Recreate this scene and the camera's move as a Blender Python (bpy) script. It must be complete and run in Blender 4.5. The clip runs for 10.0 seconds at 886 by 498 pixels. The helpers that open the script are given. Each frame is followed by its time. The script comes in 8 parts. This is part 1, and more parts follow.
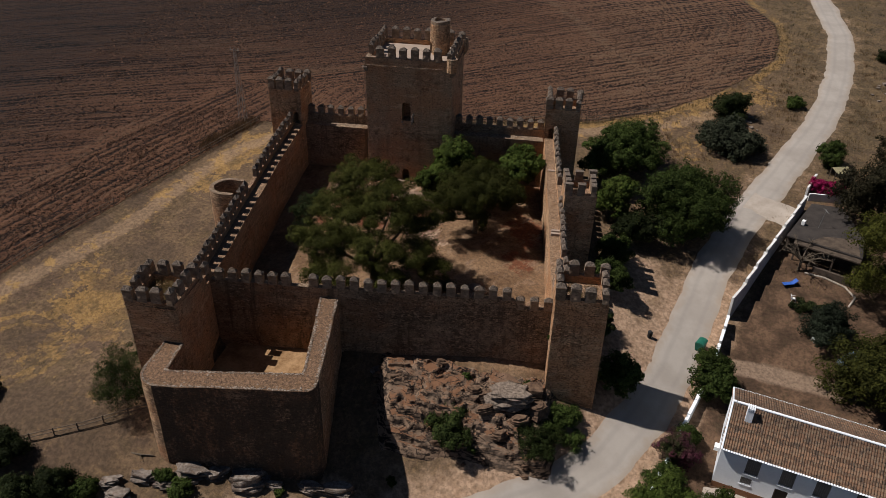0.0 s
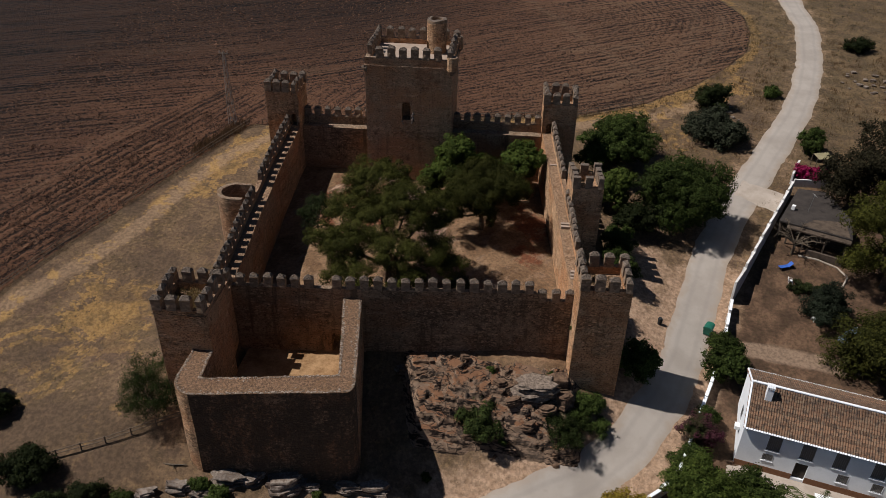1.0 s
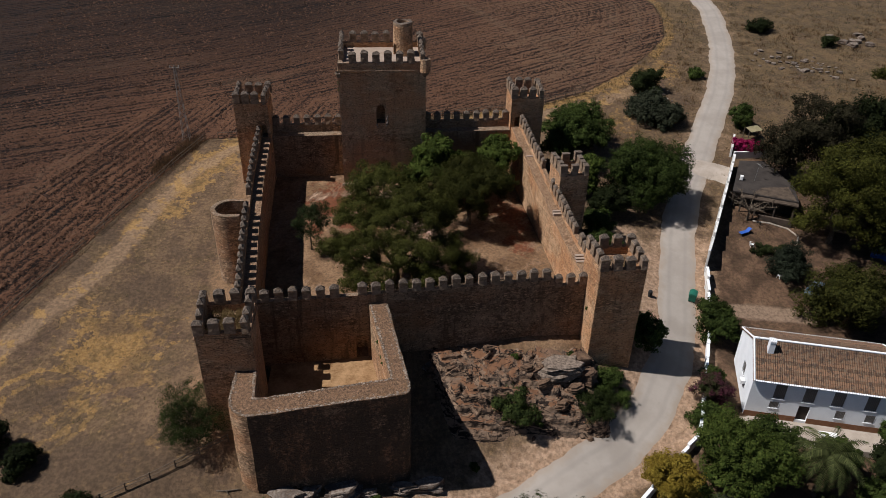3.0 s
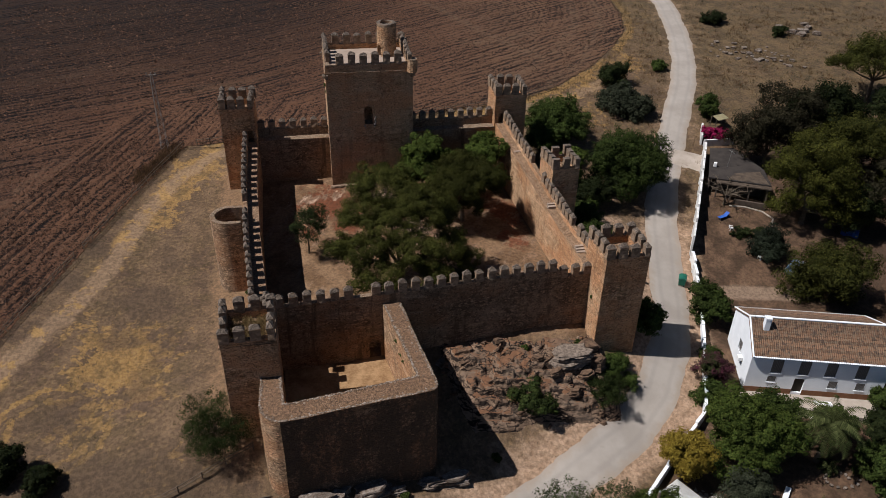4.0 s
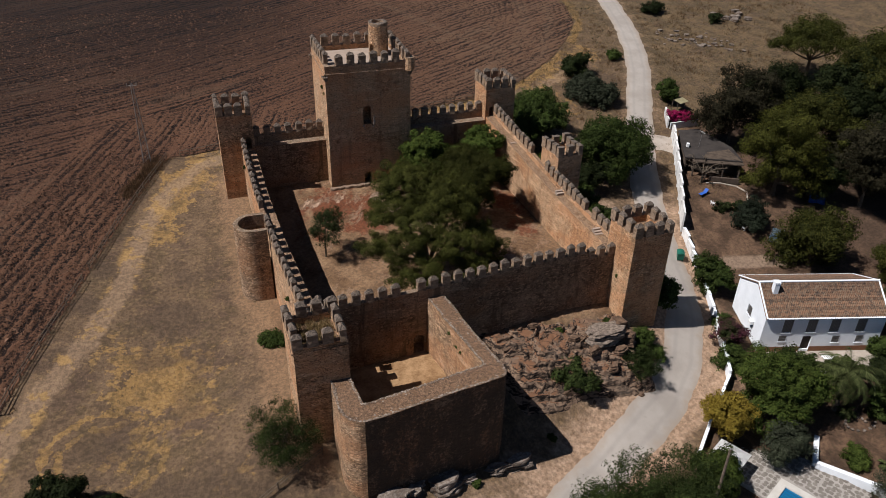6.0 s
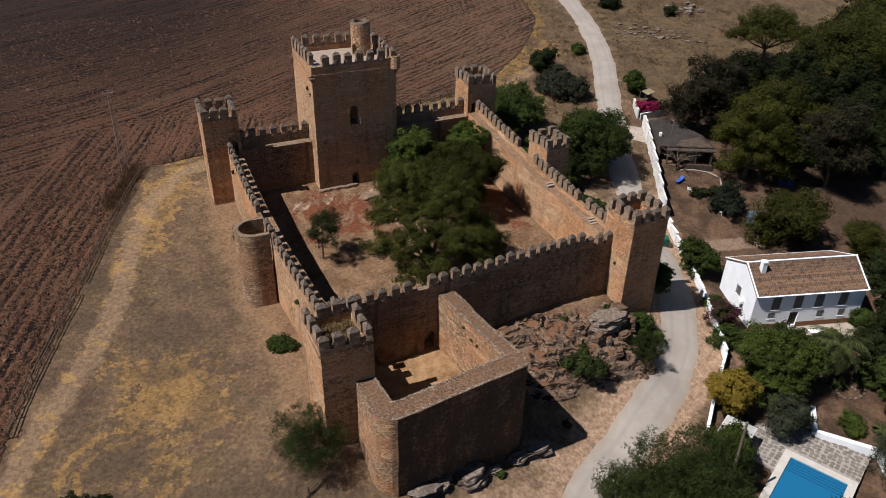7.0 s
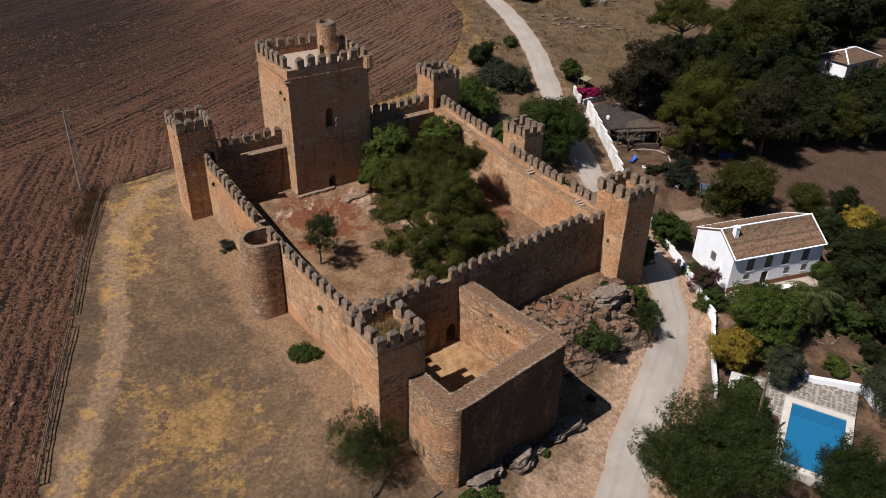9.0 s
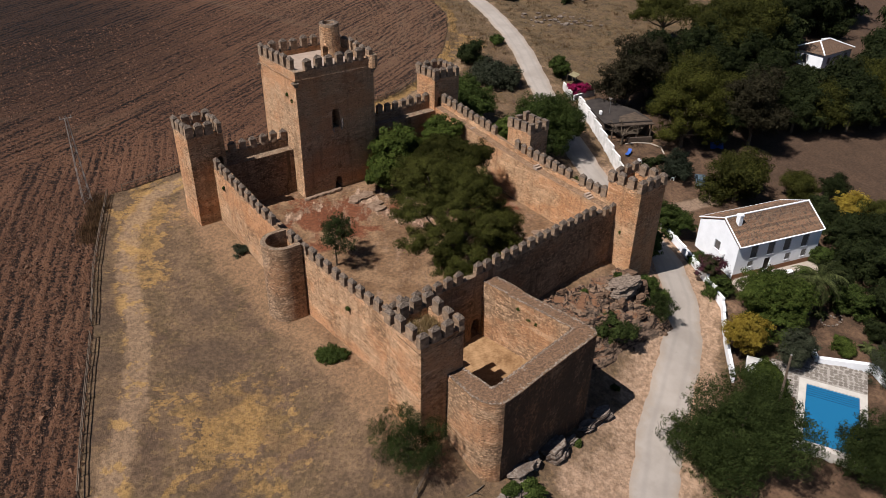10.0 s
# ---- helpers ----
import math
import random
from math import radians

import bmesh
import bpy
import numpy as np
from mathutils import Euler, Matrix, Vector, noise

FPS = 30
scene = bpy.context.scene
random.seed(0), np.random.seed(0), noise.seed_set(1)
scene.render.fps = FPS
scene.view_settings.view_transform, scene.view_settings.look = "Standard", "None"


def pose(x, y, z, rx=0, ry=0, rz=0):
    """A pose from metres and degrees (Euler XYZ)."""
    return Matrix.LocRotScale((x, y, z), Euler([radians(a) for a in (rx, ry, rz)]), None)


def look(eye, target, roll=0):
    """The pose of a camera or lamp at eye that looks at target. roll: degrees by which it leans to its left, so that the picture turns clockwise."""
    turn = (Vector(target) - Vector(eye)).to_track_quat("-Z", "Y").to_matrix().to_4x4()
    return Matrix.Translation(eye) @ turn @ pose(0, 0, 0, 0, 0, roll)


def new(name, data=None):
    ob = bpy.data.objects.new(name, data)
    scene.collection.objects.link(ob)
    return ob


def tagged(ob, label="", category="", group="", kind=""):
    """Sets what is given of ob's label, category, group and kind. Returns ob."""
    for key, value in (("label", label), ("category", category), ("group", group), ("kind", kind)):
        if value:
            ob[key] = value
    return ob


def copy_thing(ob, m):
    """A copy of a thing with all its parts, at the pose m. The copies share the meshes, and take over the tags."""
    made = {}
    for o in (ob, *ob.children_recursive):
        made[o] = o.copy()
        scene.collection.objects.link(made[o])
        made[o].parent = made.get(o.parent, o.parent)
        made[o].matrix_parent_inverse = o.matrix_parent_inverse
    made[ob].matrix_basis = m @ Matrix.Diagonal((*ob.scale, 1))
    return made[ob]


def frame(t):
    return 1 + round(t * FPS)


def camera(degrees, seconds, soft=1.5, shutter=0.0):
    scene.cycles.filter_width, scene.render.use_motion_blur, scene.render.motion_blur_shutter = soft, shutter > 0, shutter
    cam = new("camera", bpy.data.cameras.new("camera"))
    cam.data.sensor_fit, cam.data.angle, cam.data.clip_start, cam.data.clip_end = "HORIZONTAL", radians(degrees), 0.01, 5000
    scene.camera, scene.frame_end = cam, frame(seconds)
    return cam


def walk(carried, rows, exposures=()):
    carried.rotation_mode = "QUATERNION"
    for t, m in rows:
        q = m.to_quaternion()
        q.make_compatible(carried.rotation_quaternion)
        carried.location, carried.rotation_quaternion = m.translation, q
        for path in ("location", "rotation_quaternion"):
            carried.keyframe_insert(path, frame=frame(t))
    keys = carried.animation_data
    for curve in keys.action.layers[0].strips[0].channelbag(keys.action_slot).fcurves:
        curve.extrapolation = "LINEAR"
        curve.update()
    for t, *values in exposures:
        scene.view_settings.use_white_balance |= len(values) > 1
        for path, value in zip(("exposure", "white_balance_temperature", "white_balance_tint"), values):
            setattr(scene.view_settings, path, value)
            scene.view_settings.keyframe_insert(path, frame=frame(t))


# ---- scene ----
cam = camera(62.32, 10.0, soft=0.65)
# the clip's camera opens up and shifts its white balance a little on the way: seconds, stops, kelvin, tint
EXPOSURES = [(0.0, 0.05, 6400, 10), (5.0, 0.24, 6150, 10), (10.0, 0.46, 6400, 12)]
# seconds, x, y, z, heading, pitch, roll
PATH = [
    (0.0, 26.644, -95.521, 48.105, 9.073, -31.516, 1.407),
    (0.5, 23.279, -96.410, 48.306, 7.258, -31.613, 1.394),
    (1.0, 19.687, -97.255, 48.431, 4.880, -31.651, 1.411),
    (1.5, 16.081, -97.987, 48.674, 2.336, -31.702, 1.444),
    (2.0, 12.518, -98.633, 48.952, -0.333, -31.698, 1.373),
    (2.5, 8.947, -99.004, 49.149, -2.989, -31.703, 1.316),
    (4.0, -2.098, -99.101, 49.664, -10.883, -31.752, 1.314),
    (4.5, -5.796, -98.879, 49.661, -13.540, -31.720, 1.324),
    (5.0, -9.470, -98.439, 49.567, -15.829, -31.665, 1.323),
    (5.5, -13.057, -97.771, 49.434, -17.530, -31.600, 1.381),
    (7.0, -23.455, -94.956, 48.984, -24.629, -31.448, 1.399),
    (7.5, -26.803, -93.782, 48.900, -27.988, -31.391, 1.343),
    (8.0, -30.072, -92.348, 48.725, -31.416, -31.324, 1.295),
    (8.5, -33.231, -90.736, 48.425, -33.269, -31.212, 1.280),
    (9.0, -36.215, -89.110, 48.178, -34.698, -31.125, 1.216),
    (9.5, -39.099, -87.415, 47.908, -36.138, -31.040, 1.113),
    (10.0, -41.936, -85.620, 47.763, -38.025, -30.959, 0.963),
]
walk(cam, [(t, pose(x, y, z, 90 + pitch, 0, yaw) @ pose(0, 0, 0, 0, 0, roll)) for t, x, y, z, yaw, pitch, roll in PATH], EXPOSURES)
# ---- end of path ----
SKY_STRENGTH, SUN_STRENGTH = 0.049, 5.0


# ---- light ----
SUN_FROM = Vector((-0.665, 0.012, 1.0)).normalized()      # direction towards the sun
world = bpy.data.worlds.new("sky")
scene.world = world
world.use_nodes = True
wn = world.node_tree
sky = wn.nodes.new("ShaderNodeTexSky")
sky.sky_type, sky.sun_disc = "NISHITA", False
sky.air_density, sky.dust_density, sky.ozone_density, sky.altitude = 0.6, 0.1, 2.0, 400
sky.sun_elevation = math.asin(SUN_FROM.z)
sky.sun_rotation = math.atan2(SUN_FROM.x, SUN_FROM.y) % (2 * math.pi)
wn.links.new(sky.outputs["Color"], wn.nodes["Background"].inputs["Color"])
wn.nodes["Background"].inputs["Strength"].default_value = SKY_STRENGTH
sun_data = bpy.data.lights.new("sun", "SUN")
sun_data.energy, sun_data.angle, sun_data.color = SUN_STRENGTH, radians(0.53), (1.0, 0.945, 0.902)
sun_ob = new("sun", sun_data)
sun_ob.matrix_world = look((-60, 20, 120), Vector((-60, 20, 120)) - SUN_FROM)


# ---- materials ----
class Nodes:
    """A short way to wire a node material."""

    def __init__(self, name, rough=0.9, metal=0.0):
        self.mat = bpy.data.materials.new(name)
        self.mat.use_nodes = True
        self.t = self.mat.node_tree
        self.b = self.t.nodes["Principled BSDF"]
        self.b.inputs["Roughness"].default_value = rough
        self.b.inputs["Metallic"].default_value = metal
        self.b.inputs["Specular IOR Level"].default_value = 0.25

    def node(self, kind, **kw):
        n = self.t.nodes.new(kind)
        for k, v in kw.items():
            if k in n.inputs:
                self.put(n.inputs[k], v)
        return n

    def put(self, socket, v):
        if hasattr(v, "is_output"):
            self.t.links.new(v, socket)
        else:
            socket.default_value = v

    def pos(self, scale=(1, 1, 1), local=False, turn=0.0):
        c = self.node("ShaderNodeTexCoord").outputs["Object"] if local else self.node("ShaderNodeNewGeometry").outputs["Position"]
        if turn:
            r = self.node("ShaderNodeMapping")
            self.t.links.new(c, r.inputs["Vector"])
            r.inputs["Rotation"].default_value = (0, 0, turn)
            c = r.outputs["Vector"]
        m = self.node("ShaderNodeMapping")
        self.t.links.new(c, m.inputs["Vector"])
        m.inputs["Scale"].default_value = scale
        return m.outputs["Vector"]

    def noise(self, vec, scale, detail=4.0, rough=0.6):
        n = self.node("ShaderNodeTexNoise", Scale=scale, Detail=detail, Roughness=rough)
        self.t.links.new(vec, n.inputs["Vector"])
        return n.outputs["Fac"]

    def voronoi(self, vec, scale, feature="F1"):
        n = self.node("ShaderNodeTexVoronoi", Scale=scale)
        n.feature = feature
        self.t.links.new(vec, n.inputs["Vector"])
        return n

    def ramp(self, fac, lo, hi):
        n = self.node("ShaderNodeMapRange")
        n.interpolation_type = "SMOOTHSTEP"
        self.put(n.inputs["Value"], fac)
        n.inputs["From Min"].default_value, n.inputs["From Max"].default_value = lo, hi
        return n.outputs["Result"]

    def math(self, op, a, b=0.0):
        n = self.node("ShaderNodeMath")
        n.operation = op
        self.put(n.inputs[0], a), self.put(n.inputs[1], b)
        return n.outputs[0]

    def mix(self, fac, a, b, mode="MIX"):
        n = self.node("ShaderNodeMix")
        n.data_type, n.blend_type = "RGBA", mode
        for key, v in ((0, fac), (6, a), (7, b)):
            if key and not hasattr(v, "is_output"):
                v = (*v[:3], 1.0)
            self.put(n.inputs[key], v)
        return n.outputs[2]

    def colour(self, c):
        if not hasattr(c, "is_output"):
            c = (*c[:3], 1.0)
        self.put(self.b.inputs["Base Color"], c)

    def bump(self, height, strength=0.5, distance=0.05):
        n = self.node("ShaderNodeBump", Strength=strength, Distance=distance)
        self.put(n.inputs["Height"], height)
        self.t.links.new(n.outputs["Normal"], self.b.inputs["Normal"])

    def node_x(self, vec):
        s = self.node("ShaderNodeSeparateXYZ")
        self.t.links.new(vec, s.inputs[0])
        return s.outputs["X"]

    def attr(self, name):
        n = self.node("ShaderNodeAttribute")
        n.attribute_name = name
        return n

    def up(self):
        g = self.node("ShaderNodeNewGeometry")
        s = self.node("ShaderNodeSeparateXYZ")
        self.t.links.new(g.outputs["Normal"], s.inputs[0])
        return s.outputs["Z"]

    def random(self, island=False):
        if island:
            return self.node("ShaderNodeNewGeometry").outputs["Random Per Island"]
        return self.node("ShaderNodeObjectInfo").outputs["Random"]


def stone_material(name, stone, plaster, size=2.4, plaster_at=0.52, flat=(0.140, 0.108, 0.078), stain=0.5, dark_patches=0.0):
    """Coursed rubble masonry with worn render on it, lift lines, pits, streaks, optional painted dark patches, and
    earth on what faces up.
    """
    m = Nodes(name, 0.95)
    p = m.pos()
    rows = m.pos((1.0, 1.0, 2.1))
    big, mid, fine = m.noise(p, 0.22, 5), m.noise(p, 1.3, 5), m.noise(p, 9.0, 4)
    v, e = m.voronoi(rows, size * 0.8), m.voronoi(rows, size * 0.8, "DISTANCE_TO_EDGE")
    joint = m.ramp(e.outputs["Distance"], 0.02, 0.12)
    tone = m.node("ShaderNodeSeparateColor")
    m.t.links.new(v.outputs["Color"], tone.inputs[0])
    lum = m.mix(tone.outputs[0], [c * 0.38 for c in stone], [min(1, c * 1.66) for c in stone])
    lum = m.mix(m.math("MULTIPLY", m.ramp(tone.outputs[1], 0.76, 0.82), 0.65), lum, [c * 0.30 for c in stone])
    lum = m.mix(joint, [c * 0.42 for c in stone], lum)
    cover = m.ramp(m.math("ADD", m.math("MULTIPLY", mid, 0.5), m.math("MULTIPLY", big, 0.6)), plaster_at - 0.07, plaster_at + 0.07)
    smooth = m.mix(mid, [c * 0.80 for c in plaster], [min(1, c * 1.20) for c in plaster])
    c = m.mix(m.math("MULTIPLY", cover, 0.62), lum, smooth)
    # warm earth showing in broad patches, and lifts of rammed earth
    c = m.mix(m.math("MULTIPLY", m.ramp(m.noise(m.pos((1, 1, 1.5)), 0.14, 4, 0.6), 0.42, 0.60), 0.55), c, (stone[0] * 1.15, stone[1] * 0.86, stone[2] * 0.66))
    lift = m.noise(m.pos((0.10, 0.10, 1.0)), 1.9, 4, 0.6)
    c = m.mix(m.math("MULTIPLY", m.ramp(lift, 0.54, 0.66), 0.38), c, [x * 0.55 for x in stone])
    c = m.mix(m.math("MULTIPLY", m.ramp(m.noise(m.pos((0.25, 0.25, 1.0)), 1.1, 5, 0.65), 0.56, 0.66), 0.5), c, [min(1, x * 1.40) for x in plaster])
    streak = m.noise(m.pos((1.1, 1.1, 0.10)), 1.0, 5, 0.65)
    c = m.mix(m.math("MULTIPLY", m.ramp(streak, 0.52, 0.66), stain), c, [x * 0.42 for x in stone])
    # fallen-out stones and putlog holes
    pit = m.noise(m.pos((1, 1, 1.6)), 4.6, 3, 0.62)
    c = m.mix(m.math("MULTIPLY", m.ramp(pit, 0.56, 0.62), 0.80), c, [x * 0.26 for x in stone])
    c = m.mix(m.math("MULTIPLY", m.ramp(fine, 0.50, 0.70), 0.40), c, [x * 0.48 for x in stone])
    # dark patches in the colour; on the barbican's front they stand for shade
    if dark_patches:
        patch_mask = m.math("ADD", m.math("MULTIPLY", m.noise(m.pos((1, 1, 0.35)), 0.6, 6, 0.7), 0.6), m.math("MULTIPLY", m.noise(p, 3.0, 4, 0.7), 0.4))
        c = m.mix(m.math("MULTIPLY", m.ramp(patch_mask, 0.60 - 0.30 * dark_patches, 0.70 - 0.24 * dark_patches), 0.85), c, m.mix(fine, (0.034, 0.026, 0.020), (0.076, 0.058, 0.043)))
    topc = m.mix(m.ramp(m.noise(p, 5.0, 7, 0.8), 0.40, 0.62), [x * 0.70 for x in flat], [min(1, x * 2.0) for x in flat])
    topc = m.mix(m.ramp(mid, 0.5, 0.7), topc, (0.128, 0.078, 0.043))
    c = m.mix(m.ramp(m.up(), 0.6, 0.9), c, topc)
    c = m.mix(1.0, c, (1.16, 1.065, 0.98), "MULTIPLY")
    m.colour(c)
    joint = m.math("MULTIPLY", joint, m.ramp(m.up(), 0.9, 0.6))
    relief = m.math("ADD", m.math("MULTIPLY", joint, m.math("SUBTRACT", 1.0, m.math("MULTIPLY", cover, 0.7))), m.math("SUBTRACT", m.math("MULTIPLY", fine, 0.7), m.ramp(pit, 0.55, 0.62)))
    m.bump(relief, 1.0, 0.11)
    return m.mat


def plain_material(name, a, b, scale=3.0, rough=0.85, bump=0.2, metal=0.0, local=False):
    m = Nodes(name, rough, metal)
    p = m.pos(local=local)
    m.colour(m.mix(m.ramp(m.math("ADD", m.math("MULTIPLY", m.noise(p, scale, 5), 0.7), m.math("MULTIPLY", m.noise(p, scale * 9, 3), 0.3)), 0.3, 0.7), a, b))
    if bump:
        m.bump(m.noise(p, scale * 6, 4), bump, 0.03)
    return m.mat


def leaf_material(name, a, b, dry=None):
    m = Nodes(name, 0.7)
    c = m.mix(m.random(True), a, b)
    c = m.mix(m.ramp(m.noise(m.pos(), 0.55, 3), 0.35, 0.65), c, m.mix(0.5, c, a, "MULTIPLY") if dry is None else dry)
    hue = m.node("ShaderNodeHueSaturation")
    hue.inputs["Value"].default_value = 1.0
    m.t.links.new(c, hue.inputs["Color"])
    m.put(hue.inputs["Value"], m.math("ADD", 0.62, m.math("MULTIPLY", m.random(), 0.5)))
    m.colour(hue.outputs["Color"])
    m.b.inputs["Specular IOR Level"].default_value = 0.06
    trans = m.node("ShaderNodeBsdfTranslucent")
    m.t.links.new(hue.outputs["Color"], trans.inputs["Color"])
    mixer = m.node("ShaderNodeMixShader")
    mixer.inputs[0].default_value = 0.38
    m.t.links.new(m.b.outputs[0], mixer.inputs[1])
    m.t.links.new(trans.outputs[0], mixer.inputs[2])
    m.t.links.new(mixer.outputs[0], m.t.nodes["Material Output"].inputs["Surface"])
    return m.mat


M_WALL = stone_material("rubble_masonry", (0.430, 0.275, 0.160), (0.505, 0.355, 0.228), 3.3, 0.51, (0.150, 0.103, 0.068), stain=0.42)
# stain streaks over a base colour darkened to stand for shade
M_STAINED_SHADE = stone_material("stained_shaded_masonry", (0.262, 0.183, 0.120), (0.306, 0.226, 0.156), 3.3, 0.53, stain=0.85, dark_patches=0.14)
M_KEEP = stone_material("keep_masonry", (0.425, 0.275, 0.164), (0.500, 0.358, 0.232), 3.4, 0.48, stain=0.40)
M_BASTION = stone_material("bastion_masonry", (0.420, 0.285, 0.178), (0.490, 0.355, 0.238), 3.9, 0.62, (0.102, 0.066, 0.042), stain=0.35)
# copy of the bastion stone for the front wall, shade put into its colour
M_BASTION_SHADED = stone_material("bastion_masonry_shaded", (0.230, 0.158, 0.104), (0.265, 0.190, 0.130), 3.9, 0.62, (0.102, 0.066, 0.042), stain=0.7, dark_patches=0.72)
M_ROUND = stone_material("grey_tower_masonry", (0.350, 0.245, 0.160), (0.410, 0.305, 0.212), 3.6, 0.60, stain=0.6, dark_patches=0.18)
# tower fill kept dark, so that its colour carries the shade inside
M_SHADED_EARTH = plain_material("shaded_earth_fill", (0.050, 0.034, 0.022), (0.100, 0.068, 0.045), 1.2, 1.0, 0.5)
M_TERRACE = plain_material("lime_terrace", (0.245, 0.184, 0.139), (0.326, 0.255, 0.201), 0.8)
M_DARK = plain_material("dark_interior", (0.024, 0.018, 0.014), (0.043, 0.032, 0.023), 1.0)


def merlon_material():
    m = Nodes("merlon_masonry", 0.95)
    p = m.pos()
    fine, mid = m.noise(p, 7, 4), m.noise(p, 1.6, 4)
    v = m.voronoi(m.pos((1, 1, 1.7)), 2.8)
    tone = m.node("ShaderNodeSeparateColor")
    m.t.links.new(v.outputs["Color"], tone.inputs[0])
    c = m.mix(tone.outputs[0], (0.170, 0.110, 0.066), (0.330, 0.225, 0.145))
    c = m.mix(m.math("MULTIPLY", m.random(), 0.45), c, (0.157, 0.122, 0.092))
    c = m.mix(m.math("MULTIPLY", m.ramp(mid, 0.48, 0.72), 0.6), c, (0.076, 0.056, 0.041))
    cap = m.mix(m.ramp(fine, 0.35, 0.65), (0.052, 0.039, 0.030), (0.158, 0.122, 0.093))
    c = m.mix(m.ramp(m.up(), 0.25, 0.5), c, cap)
    m.colour(c)
    m.bump(m.math("ADD", fine, m.math("MULTIPLY", tone.outputs[0], 0.6)), 0.7, 0.05)
    return m.mat


M_MERLON = merlon_material()
M_WHITE = plain_material("whitewash", (0.69, 0.71, 0.73), (0.78, 0.80, 0.82), 0.7, 0.9, 0.15)
M_WHITE_OLD = plain_material("weathered_whitewash", (0.46, 0.45, 0.42), (0.74, 0.73, 0.71), 0.5, 0.9, 0.3)
M_BARK = plain_material("bark", (0.068, 0.051, 0.034), (0.136, 0.105, 0.075), 2.5, 0.95, 0.6)


def rock_material():
    m = Nodes("limestone_rock", 0.95)
    p = m.pos()
    layers = m.noise(m.pos((0.503, 0.604, 1.610)), 1.1, 7, 0.7)
    c = m.mix(m.ramp(layers, 0.40, 0.58), (0.042, 0.031, 0.024), (0.230, 0.188, 0.152))
    c = m.mix(m.math("MULTIPLY", m.ramp(m.noise(p, 2.6, 5), 0.46, 0.68), 0.75), c, (0.121, 0.075, 0.050))
    c = m.mix(m.math("MULTIPLY", m.ramp(m.up(), 0.55, 0.95), 0.25), c, (0.222, 0.191, 0.166))
    c = m.mix(m.math("MULTIPLY", m.ramp(m.noise(p, 3.5, 5, 0.7), 0.46, 0.60), 0.6), c, (0.070, 0.046, 0.030))
    m.colour(c)
    m.bump(m.math("ADD", layers, m.math("MULTIPLY", m.noise(p, 7, 5), 0.5)), 0.9, 0.14)
    return m.mat


M_ROCK = rock_material()


# ---- building helpers ----
def link(name, bm, material, parent=None, label="", smooth=False):
    """Turns a bmesh into one mesh object, under a parent if one is given."""
    me = bpy.data.meshes.new(name)
    bm.to_mesh(me)
    bm.free()
    for mat in material if isinstance(material, (list, tuple)) else (material,):
        me.materials.append(mat)
    if smooth:
        me.shade_smooth()
    ob = new(name, me)
    ob.parent = parent
    return tagged(ob, label)


def part(name, bm, material, parent, label="", smooth=False):
    return link(name, bm, material, parent, label, smooth)


def thing(name, at, label, category, group="", kind="", turn=0.0):
    """An empty at the base of a thing, which its parts hang from."""
    ob = new(name)
    ob.empty_display_size = 0.3
    ob.matrix_world = pose(*at, 0, 0, turn)
    return tagged(ob, label, category, group, kind)


def mesh_of(name, verts, faces, *mats):
    me = bpy.data.meshes.new(name)
    me.from_pydata([tuple(v) for v in verts], [], faces)
    for m in mats:
        me.materials.append(m)
    me.update()
    return me


def box(bm, x0, y0, z0, x1, y1, z1, bevel=0.0, m=None):
    made = bmesh.ops.create_cube(bm, size=1.0)
    bmesh.ops.scale(bm, vec=(x1 - x0, y1 - y0, z1 - z0), verts=made["verts"])
    bmesh.ops.translate(bm, vec=((x0 + x1) / 2, (y0 + y1) / 2, (z0 + z1) / 2), verts=made["verts"])
    vs = made["verts"]
    if bevel:
        es = list({e for v in vs for e in v.link_edges})
        r = bmesh.ops.bevel(bm, geom=es, offset=bevel, segments=1, affect="EDGES")
        vs = list({v for f in r["faces"] for v in f.verts} | {v for v in vs if v.is_valid})
    if m is not None:
        bmesh.ops.transform(bm, matrix=m, verts=vs)
    return vs


def tube(bm, points, radii, sides=8):
    """A tapered tube along points."""
    rings = []
    for k, p in enumerate(points):
        a, b = points[max(k - 1, 0)], points[min(k + 1, len(points) - 1)]
        q = (Vector(b) - Vector(a)).to_track_quat("Z", "Y")
        rings.append([bm.verts.new(Vector(p) + q @ Vector((radii[k] * math.cos(s * 2 * math.pi / sides), radii[k] * math.sin(s * 2 * math.pi / sides), 0))) for s in range(sides)])
    for r0, r1 in zip(rings, rings[1:]):
        for s in range(sides):
            bm.faces.new((r0[s], r0[(s + 1) % sides], r1[(s + 1) % sides], r1[s]))
    bm.faces.new(rings[-1])
    bm.faces.new(rings[0][::-1])


def weather(p, amp, scale=0.7):
    """A small steady offset, so that masonry is nowhere quite flat."""
    return Vector(p) + noise.noise_vector(Vector(p) * scale) * amp + noise.noise_vector(Vector(p) * scale * 3.1) * amp * 0.5


def resample(line, step):
    pts = [Vector(p) for p in line]
    out = []
    for a, b in zip(pts, pts[1:]):
        n = max(1, round((b - a).length / step))
        out += [a.lerp(b, k / n) for k in range(n)]
    return out + [pts[-1]]


